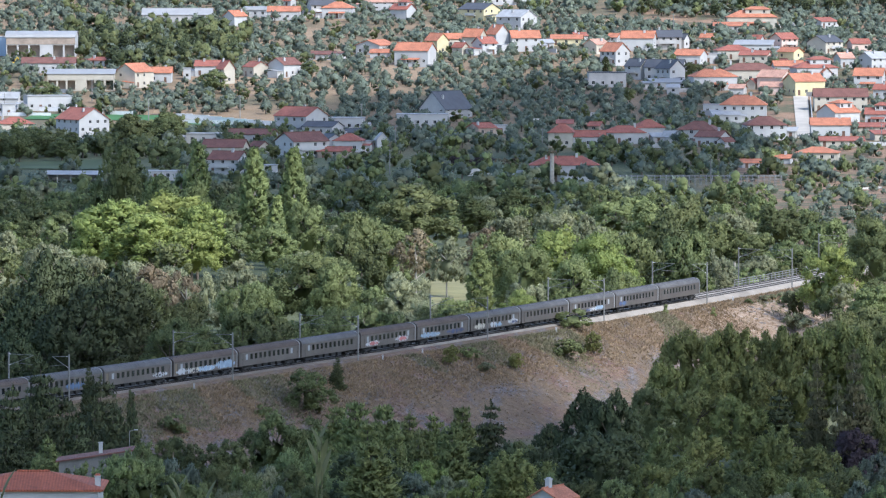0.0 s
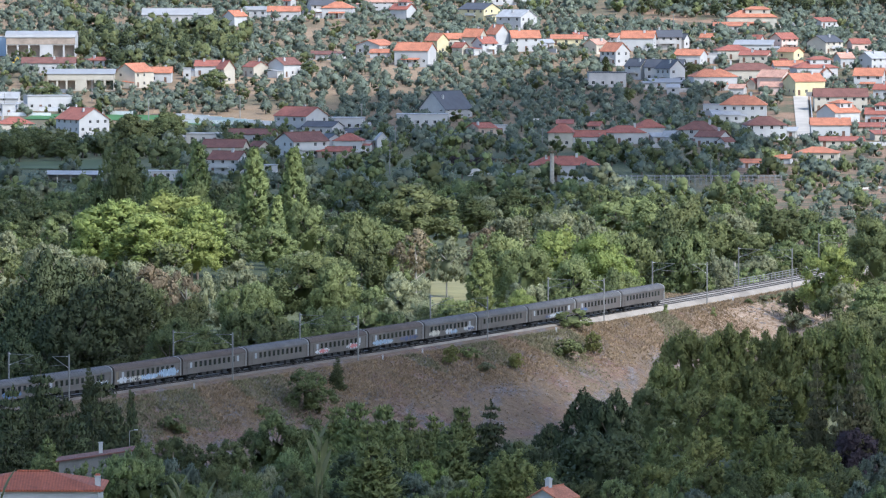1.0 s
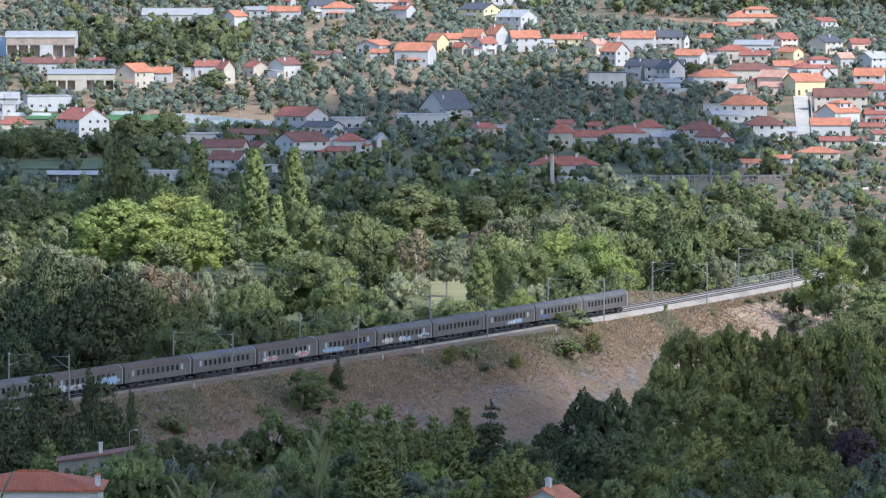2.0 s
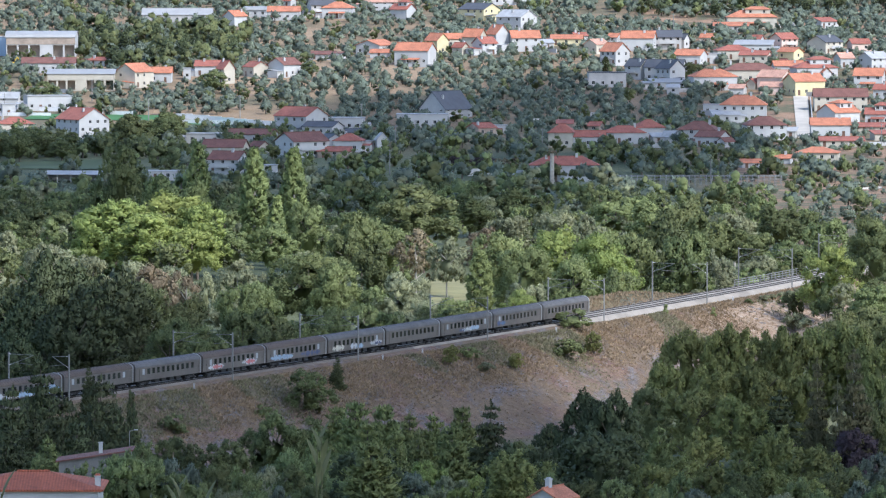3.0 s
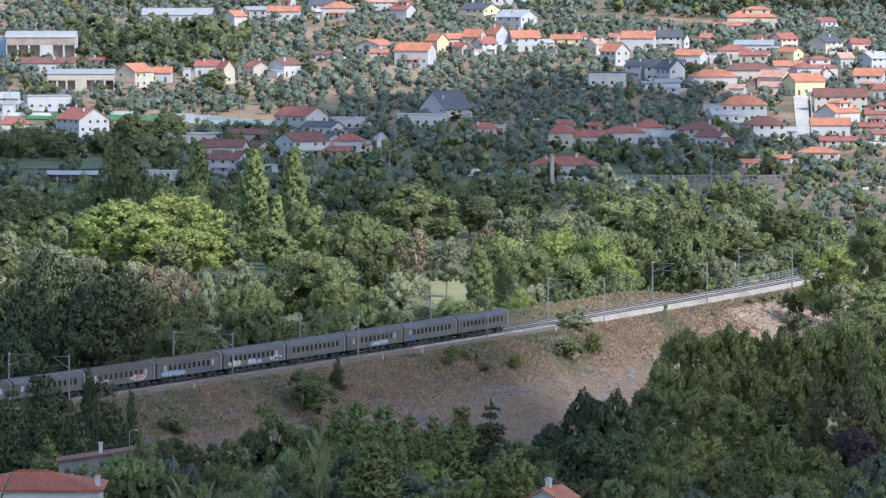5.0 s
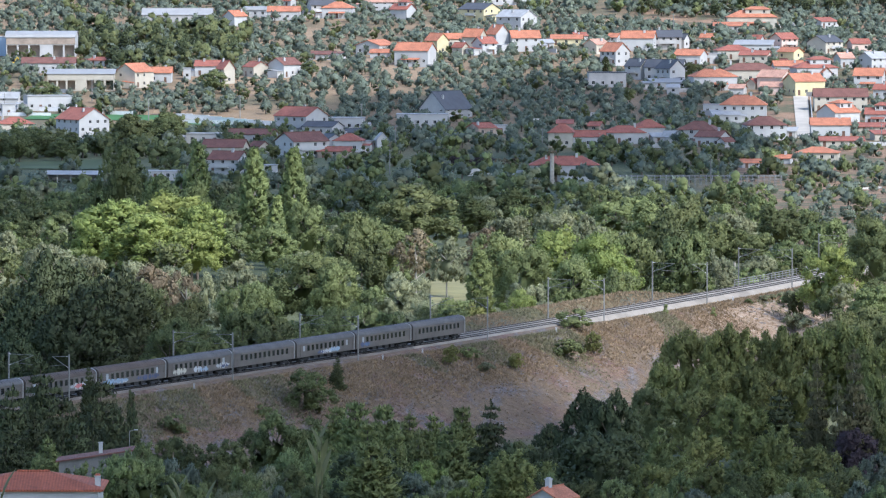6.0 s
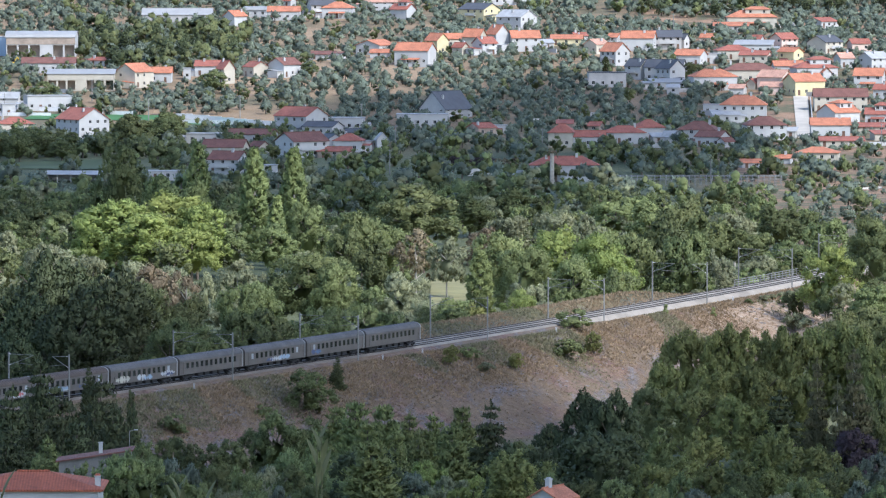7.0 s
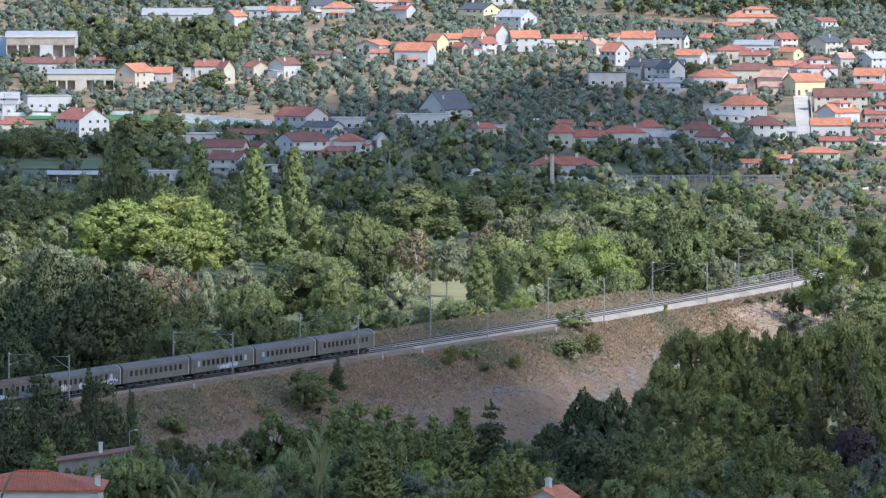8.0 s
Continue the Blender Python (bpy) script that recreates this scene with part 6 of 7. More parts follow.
tree("willow", -60.3, 1430.0, 15.6, 11.7)
tree("greybush", -52.4, 1420.0, 13.7, 7.4)
tree("broad", -38.9, 1300.0, 20.6, 13.6)
tree("oak", -36.7, 1190.0, 18.1, 12.0)
tree("broad", -41.8, 1160.0, 13.1, 8.6)
tree("broad", -50.2, 1190.0, 19.8, 13.0)
tree("oak", -49.7, 1230.0, 20.9, 13.8)
tree("bright", -80.1, 1590.0, 20.8, 22.1)
tree("bright", -69.0, 1605.0, 22.2, 26.5)
tree("bright", -60.1, 1590.0, 19.8, 16.6)
tree("bright", -86.1, 1585.0, 15.5, 12.4)
tree("bright", -70.9, 1570.0, 18.4, 21.8)
tree("bright", -60.5, 1565.0, 15.3, 15.0)
tree("poplar", -65.7, 1740.0, 28.3, 7.3)
tree("poplar", -49.1, 1690.0, 28.8, 8.2)
tree("poplar", -38.1, 1660.0, 30.3, 8.1)
tree("broad", -87.9, 1760.0, 27.4, 13.0)
tree("broad", -74.7, 1720.0, 20.9, 12.7)
tree("broad", -65.7, 1700.0, 20.8, 9.9)
tree("broad", -33.9, 1630.0, 18.7, 11.3)
tree("poplar", -42.2, 1650.0, 18.4, 5.7)
tree("broad", -19.4, 1550.0, 20.0, 13.5)
tree("broad", -23.2, 1530.0, 17.3, 10.6)
tree("broad", -12.8, 1560.0, 16.3, 13.6)
tree("broad", -28.9, 1390.0, 19.9, 20.5)
tree("broad", -23.3, 1380.0, 18.7, 12.4)
tree("oak", -16.0, 1480.0, 15.1, 11.6)
tree("broad", -42.3, 1600.0, 14.3, 12.5)
tree("broad", -52.1, 1600.0, 12.8, 12.5)
tree("oak", -6.4, 1670.0, 19.6, 23.2)
tree("oak", -37.0, 1898.5, 6.1, 8.6)
tree("oak", -30.4, 1900.5, 6.4, 8.6)
tree("oak", -23.8, 1899.9, 6.4, 8.6)
tree("oak", -26.3, 1941.3, 4.9, 6.1)
tree("oak", -21.6, 1952.3, 5.1, 6.1)
tree("oak", -17.0, 1951.8, 4.4, 6.1)
tree("oak", -12.3, 1946.6, 4.6, 6.1)
tree("oak", -40.9, 1780.0, 13.7, 15.5)
tree("oak", 7.1, 1770.0, 11.8, 13.8)
tree("willow", 10.2, 1780.0, 12.0, 14.0)
tree("oak", 18.3, 1810.0, 12.2, 14.2)
tree("oak", -52.7, 1760.0, 11.9, 13.8)
tree("willow", 0.8, 1520.0, 16.0, 10.6)
tree("dry", -6.6, 1540.0, 15.7, 12.1)
tree("dry", 10.6, 1600.0, 13.3, 11.1)
tree("willow", -10.0, 1370.0, 17.0, 12.7)
tree("willow", -7.1, 1390.0, 14.5, 10.9)
tree("greybush", 0.9, 1640.0, 5.2, 11.4)
tree("greybush", 6.6, 1650.0, 5.8, 12.9)
tree("broad", 13.3, 1440.0, 20.8, 16.3)
tree("poplar", 7.9, 1380.0, 19.9, 7.2)
tree("broad", 18.1, 1420.0, 19.9, 13.6)
tree("bright", 27.8, 1480.0, 19.7, 18.0)
tree("bright", 35.5, 1425.0, 20.5, 16.1)
tree("broad", 28.0, 1390.0, 18.1, 13.3)
tree("broad", 38.1, 1385.0, 15.6, 10.3)
tree("willow", 28.0, 1640.0, 17.5, 14.3)
tree("willow", 16.8, 1660.0, 13.7, 13.0)
tree("willow", 35.7, 1600.0, 16.9, 12.5)
tree("broad", 45.3, 1700.0, 15.3, 19.2)
tree("broad", 55.0, 1680.0, 15.8, 16.1)
tree("oak", 51.0, 1480.0, 22.2, 14.6)
tree("broad", 44.0, 1460.0, 20.0, 13.2)
tree("broad", 53.8, 1450.0, 20.6, 13.6)
tree("oak", 57.9, 1600.0, 19.7, 13.9)
tree("willow", 72.8, 1620.0, 16.9, 15.5)
tree("broad", 64.6, 1560.0, 19.0, 13.6)
tree("broad", 34.6, 1440.0, 21.1, 13.9)
tree("willow", 17.4, 1370.0, 15.5, 11.7)
tree("bright", 16.0, 1350.0, 13.8, 9.1)
tree("bush", -9.2, 1260.0, 10.6, 8.8)
tree("greybush", -8.3, 1280.0, 14.4, 7.8)
tree("broad", -16.3, 1300.0, 17.0, 11.2)
tree("oak", -2.7, 1270.0, 8.9, 6.6)
tree("broad", -20.0, 1250.0, 14.5, 9.6)
tree("bush", 1.8, 1260.0, 5.0, 7.7)
tree("broad", -26.4, 1240.0, 16.1, 10.6)
tree("oak", -32.3, 1220.0, 15.8, 10.4)
tree("willow", 62.6, 1480.0, 15.2, 11.6)
tree("broad", 74.2, 1560.0, 15.0, 14.9)
tree("oak", 88.2, 1700.0, 13.3, 13.3)
tree("willow", 71.7, 1480.0, 14.0, 11.6)
tree("willow", 63.1, 1460.0, 12.6, 9.4)
tree("broad", 81.5, 1520.0, 14.5, 14.5)
tree("bright", 78.4, 1322.0, 17.4, 12.0)
tree("bush", 77.4, 1313.0, 8.6, 7.6)
tree("greybush", 80.6, 1306.0, 7.0, 6.4)
tree("bright", 82.0, 1328.0, 14.2, 10.0)
tree("oak", 87.9, 1310.0, 19.3, 12.7)
tree("greybush", 73.6, 1314.0, 4.2, 5.2)
tree("darkbush", 71.6, 1325.0, 7.0, 5.0)
tree("greybush", 71.6, 1318.0, 4.6, 5.5)
tree("oak", 90.0, 1338.0, 22.5, 12.0)
tree("oak", 74.4, 1417.5, 4.7, 4.8)
tree("oak", 78.0, 1411.2, 4.3, 4.8)
tree("broad", 91.8, 1560.0, 17.8, 13.6)
tree("oak", 85.2, 1280.0, 9.4, 9.6)
tree("willow", 72.5, 1339.4, 4.8, 5.3)
tree("willow", 76.5, 1345.2, 3.9, 5.3)
tree("broad", 84.2, 1270.0, 10.3, 9.9)
tree("oak", 79.4, 1262.0, 8.2, 9.0)
tree("oak", 82.5, 1240.0, 13.8, 10.8)
tree("oak", 72.0, 1222.0, 16.3, 10.8)
tree("oak", 81.9, 1212.0, 17.5, 11.5)
tree("oak", 75.9, 1200.0, 17.7, 11.7)
# ---- dark trees among the houses ----
tree("oak", -111.6, 2330.6, 13.7, 15.1)
tree("oak", -100.0, 2328.4, 13.6, 15.1)
tree("oak", -98.9, 2350.0, 13.1, 12.3)
tree("oak", -111.8, 2320.0, 12.8, 12.1)
tree("oak", -146.7, 2251.0, 11.5, 11.5)
tree("oak", -137.9, 2253.5, 9.6, 11.5)
tree("oak", -130.8, 2230.0, 8.9, 11.6)
tree("oak", -153.1, 2232.8, 10.5, 10.1)
tree("oak", -145.3, 2224.5, 10.8, 10.1)
tree("cypress", 66.1, 2640.0, 7.2, 3.7)
tree("oak", 100.1, 2600.0, 9.9, 11.8)
tree("oak", -90.4, 2560.0, 11.1, 12.2)
tree("oak", -154.3, 2520.0, 11.0, 13.1)
tree("oak", -53.8, 2620.0, 7.1, 8.2)
tree("darkbush", 55.5, 2227.5, 6.3, 8.2)
tree("darkbush", 61.3, 2223.5, 6.8, 8.2)
tree("darkbush", 64.4, 2219.3, 6.6, 6.9)
tree("darkbush", 69.2, 2221.7, 5.4, 6.9)
tree("pine", -100.5, 2340.0, 15.9, 8.1)
tree("oak", -156.5, 2285.3, 8.5, 9.5)
tree("oak", -149.2, 2282.7, 8.2, 9.5)
tree("oak", -141.9, 2284.6, 9.6, 9.5)
tree("oak", -145.6, 2291.0, 8.3, 8.7)
tree("oak", -138.9, 2295.1, 7.5, 8.7)
tree("oak", -132.2, 2300.8, 7.8, 8.7)
tree("darkbush", -163.1, 2294.8, 4.6, 6.1)
tree("darkbush", -159.5, 2299.5, 4.6, 6.1)
tree("darkbush", -155.9, 2302.7, 4.6, 6.1)
tree("darkbush", -152.3, 2300.0, 4.7, 6.1)
tree("darkbush", -148.7, 2291.2, 4.6, 6.1)
tree("darkbush", -132.6, 2325.4, 4.6, 6.1)
tree("darkbush", -128.5, 2321.1, 4.6, 6.1)
tree("darkbush", -124.4, 2323.2, 4.8, 6.1)
tree("darkbush", -123.1, 2323.4, 6.0, 6.8)
tree("darkbush", -118.4, 2332.2, 6.2, 6.8)
tree("darkbush", -113.7, 2325.1, 5.3, 6.8)
tree("darkbush", -114.8, 2317.3, 4.6, 6.1)
tree("darkbush", -110.8, 2312.3, 4.6, 6.1)
tree("darkbush", -106.8, 2320.6, 4.7, 6.1)
tree("darkbush", -102.8, 2311.4, 4.8, 6.1)
tree("darkbush", -152.7, 2302.1, 4.6, 6.1)
tree("darkbush", -149.1, 2308.3, 4.8, 6.1)
tree("darkbush", -145.5, 2305.1, 4.8, 6.1)
tree("darkbush", -141.9, 2307.5, 4.6, 6.1)
tree("darkbush", -138.3, 2304.8, 4.6, 6.1)
tree("darkbush", -104.8, 2321.9, 4.6, 6.8)
tree("darkbush", -100.1, 2329.3, 5.5, 6.8)
tree("darkbush", -95.4, 2322.9, 4.6, 6.8)
tree("darkbush", -138.2, 2302.8, 4.6, 6.1)
tree("darkbush", -134.7, 2295.9, 4.6, 6.1)
tree("darkbush", -131.2, 2298.1, 4.7, 6.1)
tree("darkbush", -127.7, 2296.5, 4.6, 6.1)
tree("darkbush", -94.8, 2291.7, 5.2, 6.1)
tree("darkbush", -90.8, 2291.4, 4.6, 6.1)
tree("darkbush", -86.8, 2301.1, 4.6, 6.1)
tree("darkbush", -156.5, 2789.8, 7.6, 9.6)
tree("darkbush", -149.8, 2788.6, 7.4, 9.6)
tree("darkbush", -143.2, 2782.3, 6.7, 9.6)
tree("darkbush", -136.5, 2782.8, 7.5, 9.6)
tree("darkbush", -144.9, 2794.5, 4.6, 6.1)
tree("darkbush", -140.9, 2803.0, 5.1, 6.1)
tree("darkbush", -136.8, 2802.7, 4.6, 6.1)
tree("darkbush", -132.8, 2796.9, 4.9, 6.1)
tree("darkbush", -128.7, 2796.7, 4.6, 6.1)
tree("darkbush", -124.7, 2795.8, 4.6, 6.1)
tree("darkbush", -125.7, 2735.5, 7.4, 7.7)
tree("darkbush", -120.4, 2742.5, 6.7, 7.7)
tree("darkbush", -115.0, 2737.0, 6.2, 7.7)
tree("darkbush", -109.7, 2732.1, 6.1, 7.7)
tree("darkbush", -118.3, 2800.4, 5.1, 6.1)
tree("darkbush", -114.4, 2795.3, 5.1, 6.1)
tree("darkbush", -110.5, 2800.3, 4.9, 6.1)
tree("darkbush", -106.6, 2799.0, 4.9, 6.1)
tree("darkbush", -102.7, 2795.4, 4.9, 6.1)
tree("plum", 8.8, 2194.4, 3.7, 5.0)
tree("plum", 12.6, 2200.2, 3.9, 5.0)
tree("plum", 16.4, 2194.5, 4.2, 5.0)
tree("plum", 4.1, 2208.8, 3.8, 5.0)
tree("plum", 7.9, 2201.1, 3.8, 5.0)
tree("dry", 18.0, 2194.0, 3.9, 4.2)
tree("dry", 21.2, 2196.6, 4.1, 4.2)
tree("dry", 24.4, 2198.8, 4.0, 4.2)
tree("darkbush", -176.5, 2695.2, 6.2, 6.7)
tree("darkbush", -171.8, 2699.9, 6.6, 6.7)
tree("darkbush", 20.4, 2645.2, 4.7, 6.1)
tree("darkbush", 23.9, 2651.4, 4.6, 6.1)
tree("darkbush", 27.3, 2652.7, 4.8, 6.1)
tree("darkbush", 30.8, 2647.2, 4.6, 6.1)
tree("darkbush", 30.9, 2653.0, 4.7, 6.1)
tree("darkbush", 34.4, 2662.2, 4.6, 6.1)
tree("darkbush", 37.8, 2659.3, 4.6, 6.1)
tree("darkbush", 41.3, 2659.8, 4.6, 6.1)
tree("darkbush", 45.4, 2620.4, 4.6, 6.1)
tree("darkbush", 49.2, 2619.0, 4.6, 6.1)
tree("darkbush", 53.0, 2618.5, 4.6, 6.1)
# ---- trees of the near slope ----
tree("ash", 42.4, 1130.0, 24.6, 12.0)
tree("ash", 49.3, 1125.0, 24.6, 11.6)
tree("ash", 55.5, 1135.0, 23.1, 11.4)
tree("ash", 59.9, 1130.0, 24.4, 10.5)
tree("ash", 65.7, 1140.0, 24.3, 12.9)
tree("ash", 71.1, 1140.0, 24.1, 12.1)
tree("ash", 75.4, 1130.0, 22.1, 11.4)
tree("oak", 34.8, 1085.0, 15.9, 9.5)
tree("ash", 41.6, 1065.0, 17.9, 12.4)
tree("ash", 48.4, 1055.0, 17.1, 11.4)
tree("cedar", 55.3, 1065.0, 15.4, 12.9)
tree("ash", 45.6, 1095.0, 19.6, 11.0)
tree("ash", 37.8, 1110.0, 19.9, 8.4)
tree("ash", 53.1, 1095.0, 19.7, 11.0)
tree("ash", 60.8, 1100.0, 18.4, 9.7)
tree("oak", 70.3, 1060.0, 15.8, 8.1)
tree("plum", 66.0, 1036.0, 12.5, 8.5)
tree("plum", 70.0, 1061.0, 7.8, 5.1)
tree("feather", 32.1, 960.0, 15.1, 7.7)
tree("ash", 37.6, 950.0, 16.1, 10.3)
tree("feather", 41.5, 905.0, 11.8, 8.3)
tree("ash", 50.2, 975.0, 16.6, 8.6)
tree("ash", 53.2, 930.0, 13.5, 11.3)
tree("oak", 62.4, 992.0, 8.6, 5.7)
tree("olive", 67.7, 1010.0, 10.1, 6.8)
tree("ash", 31.9, 890.0, 11.9, 9.0)
tree("bush", 38.9, 918.0, 9.2, 6.1)
tree("feather", 42.6, 870.0, 9.0, 6.6)
tree("oak", 30.8, 1022.0, 10.9, 5.9)
tree("ash", 47.7, 860.0, 9.0, 7.6)
tree("holm", 21.8, 997.0, 22.6, 9.8)
tree("holm", 25.9, 992.0, 22.1, 10.0)
tree("holm", 21.2, 880.0, 17.1, 13.3)
tree("oak", 29.2, 1012.0, 16.2, 6.8)
tree("holm", 17.7, 1060.0, 11.3, 7.1)
tree("holm", 20.1, 1022.0, 11.0, 5.9)
tree("cedar", 7.4, 1010.0, 17.5, 10.7)
tree("feather", 3.1, 1035.0, 15.0, 9.1)
tree("feather", -1.5, 1022.0, 14.6, 8.7)
tree("feather", -5.3, 1020.0, 14.9, 9.0)
tree("feather", -9.0, 1005.0, 17.6, 11.1)
tree("feather", -13.6, 1010.0, 17.7, 10.5)
tree("feather", -11.5, 985.0, 15.4, 11.2)
tree("feather", -3.7, 975.0, 14.3, 7.4)
tree("feather", 1.4, 985.0, 15.0, 9.8)
tree("feather", -7.0, 960.0, 14.2, 7.3)
tree("oak", 5.6, 1058.0, 8.9, 6.1)
tree("oak", 12.8, 1044.0, 8.9, 6.0)
tree("feather", -9.2, 825.0, 13.0, 11.7)
tree("ash", 8.5, 815.0, 11.0, 8.2)
tree("bush", 15.9, 927.0, 9.3, 3.2)
tree("broad", -27.0, 1052.0, 13.6, 9.1)
tree("broad", -22.5, 1057.0, 12.0, 8.1)
tree("feather", -16.8, 1025.0, 15.9, 9.6)
tree("feather", -18.8, 960.0, 14.6, 8.3)
tree("broad", -30.2, 1054.0, 10.4, 7.1)
tree("oak", -33.5, 1040.0, 9.5, 6.4)
tree("oak", -36.5, 1037.0, 9.1, 6.0)
tree("broad", -22.8, 954.0, 12.2, 8.2)
tree("oak", -44.4, 1053.0, 9.0, 6.0)
tree("oak", -41.0, 1047.0, 8.8, 6.0)
tree("bush", -47.6, 1052.0, 6.6, 5.0)
tree("olive", -41.9, 992.0, 10.4, 6.1)
tree("olive", -38.0, 982.0, 10.1, 4.7)
tree("bush", -44.9, 992.0, 11.2, 5.7)
tree("bush", -40.1, 860.0, 4.6, 4.9)
tree("olive", -26.6, 972.0, 9.9, 5.6)
tree("bush", -30.9, 972.0, 9.7, 6.5)
tree("oak", -34.7, 962.0, 9.1, 5.5)
tree("oak", -16.4, 972.0, 11.0, 6.5)
tree("bush", -41.3, 846.0, 7.2, 4.9)
tree("oak", -16.6, 848.0, 7.2, 4.9)
tree("cedar", -63.0, 1015.0, 24.4, 13.5)
tree("cedar", -52.3, 990.0, 22.6, 14.0)
tree("pine", -57.9, 1060.0, 10.6, 3.6)
tree("cypress", -47.4, 985.0, 20.2, 2.4)
tree("pine", -64.1, 965.0, 21.0, 10.1)
tree("cedar", -56.4, 960.0, 20.3, 10.9)
tree("pine", -59.3, 940.0, 17.9, 9.8)
tree("cedar", -48.4, 950.0, 17.9, 9.6)
tree("pine", -52.6, 930.0, 16.6, 8.5)
tree("cedar", -61.3, 920.0, 15.6, 10.4)
tree("pine", -46.1, 945.0, 15.9, 6.2)
tree("feather", -55.2, 905.0, 13.6, 6.9)
tree("cedar", -49.4, 915.0, 14.5, 8.1)
tree("oak", -65.4, 982.0, 11.4, 6.6)
tree("oak", -61.7, 977.0, 10.7, 5.6)
tree("bush", -63.0, 952.0, 10.1, 5.5)
tree("bush", -53.7, 862.0, 5.7, 4.1)
tree("bush", -46.8, 846.0, 9.4, 5.6)
tree("bush", -43.9, 848.0, 9.0, 6.5)
tree("darkbush", -49.0, 844.0, 9.4, 5.6)
tree("bush", -41.5, 850.0, 9.3, 5.7)
tree("bush", -40.5, 870.0, 7.3, 5.0)
tree("larch", 60.4, 1046.0, 22.2, 6.0)
tree("larch", 66.2, 1044.0, 23.8, 7.6)
tree("larch", 63.3, 1040.0, 18.9, 5.8)
tree("ash", 71.3, 1070.0, 19.9, 6.5)
tree("holm", -9.5, 850.0, 12.9, 11.1)
tree("holm", 8.8, 850.0, 13.8, 8.3)
tree("bright", -1.7, 884.0, 9.9, 6.5)
tree("willow", 1.4, 872.0, 8.5, 6.4)
tree("olive", -4.3, 876.0, 9.1, 6.1)
tree("bright", 4.1, 874.0, 8.2, 4.4)
tree("willow", -0.9, 862.0, 7.4, 5.5)
tree("willow", 6.5, 860.0, 6.8, 5.5)
tree("bush", -6.0, 858.0, 7.3, 4.9)
tree("bright", 2.3, 855.0, 6.8, 4.2)
tree("bush", -3.4, 852.0, 6.5, 4.4)
tree("willow", 15.8, 900.0, 7.9, 3.4)
tree("bush", 10.6, 835.0, 7.0, 4.4)
tree("broad", -17.2, 880.0, 11.0, 6.4)
tree("oak", -20.0, 870.0, 9.5, 6.4)
tree("willow", -24.1, 878.0, 10.0, 5.3)
tree("bush", -26.8, 868.0, 8.9, 5.7)
tree("oak", -30.7, 882.0, 10.0, 5.5)
tree("olive", -34.5, 880.0, 10.0, 4.9)
tree("olive", -37.6, 888.0, 11.0, 5.1)
tree("bush", -40.0, 878.0, 9.5, 5.3)
tree("broad", -13.7, 856.0, 8.2, 5.7)
tree("bush", -17.8, 852.0, 7.5, 5.9)
tree("olive", -21.4, 850.0, 7.5, 5.2)
tree("bush", -24.7, 848.0, 7.1, 5.3)
tree("willow", -28.3, 850.0, 7.3, 5.2)
tree("bush", -31.9, 852.0, 7.1, 5.6)
tree("broad", -35.6, 852.0, 6.7, 5.6)
tree("bush", -39.2, 850.0, 6.2, 5.2)
tree("oak", -42.1, 848.0, 6.3, 4.9)
tree("ash", 27.8, 872.0, 11.1, 7.0)
tree("bush", 31.7, 862.0, 9.2, 6.3)
tree("ash", 36.1, 872.0, 10.8, 7.0)
tree("oak", 39.7, 862.0, 9.1, 6.3)
tree("ash", 44.2, 872.0, 10.4, 7.0)
tree("bush", 47.5, 858.0, 8.5, 6.3)
tree("oak", 51.7, 866.0, 9.5, 6.3)
tree("olive", 55.1, 862.0, 8.4, 6.0)
tree("bush", 58.1, 858.0, 7.8, 6.0)
tree("bush", 28.3, 852.0, 7.4, 5.9)
tree("olive", 33.4, 850.0, 7.0, 5.6)
tree("bush", 37.9, 850.0, 7.1, 5.9)
tree("willow", 44.6, 850.0, 6.9, 5.6)
tree("bush", 49.4, 850.0, 6.9, 5.9)
tree("bush", 22.5, 856.0, 8.4, 6.3)
tree("oak", 18.4, 858.0, 7.9, 6.3)
tree("pine", -66.6, 985.0, 19.3, 6.9)
tree("cedar", -63.0, 982.0, 18.8, 7.9)
tree("pine", -59.8, 985.0, 19.1, 6.9)
tree("cedar", -56.2, 980.0, 18.7, 7.8)
tree("pine", -52.9, 984.0, 19.0, 6.8)
tree("cedar", -49.4, 980.0, 18.6, 7.2)
tree("pine", -46.7, 978.0, 17.9, 5.1)
tree("pine", -64.0, 960.0, 15.8, 6.7)
tree("pine", -60.0, 958.0, 15.5, 7.0)
tree("cedar", -56.0, 955.0, 15.5, 7.6)
tree("pine", -52.8, 955.0, 15.2, 6.6)
tree("cedar", -48.9, 952.0, 14.9, 7.0)
tree("pine", -45.7, 950.0, 14.5, 5.0)
tree("pine", -61.8, 915.0, 12.4, 6.4)
tree("pine", -58.0, 912.0, 12.0, 6.3)
tree("oak", -54.2, 905.0, 11.9, 5.5)
tree("pine", -50.8, 905.0, 11.9, 5.0)
tree("oak", -47.7, 905.0, 12.0, 5.5)
tree("oak", -44.1, 905.0, 11.8, 5.5)


tree("holm", 15.0, 965.0, 13.2, 7.0)
tree("ash", 14.8, 935.0, 11.4, 6.5)
tree("holm", 13.6, 905.0, 8.0, 6.0)


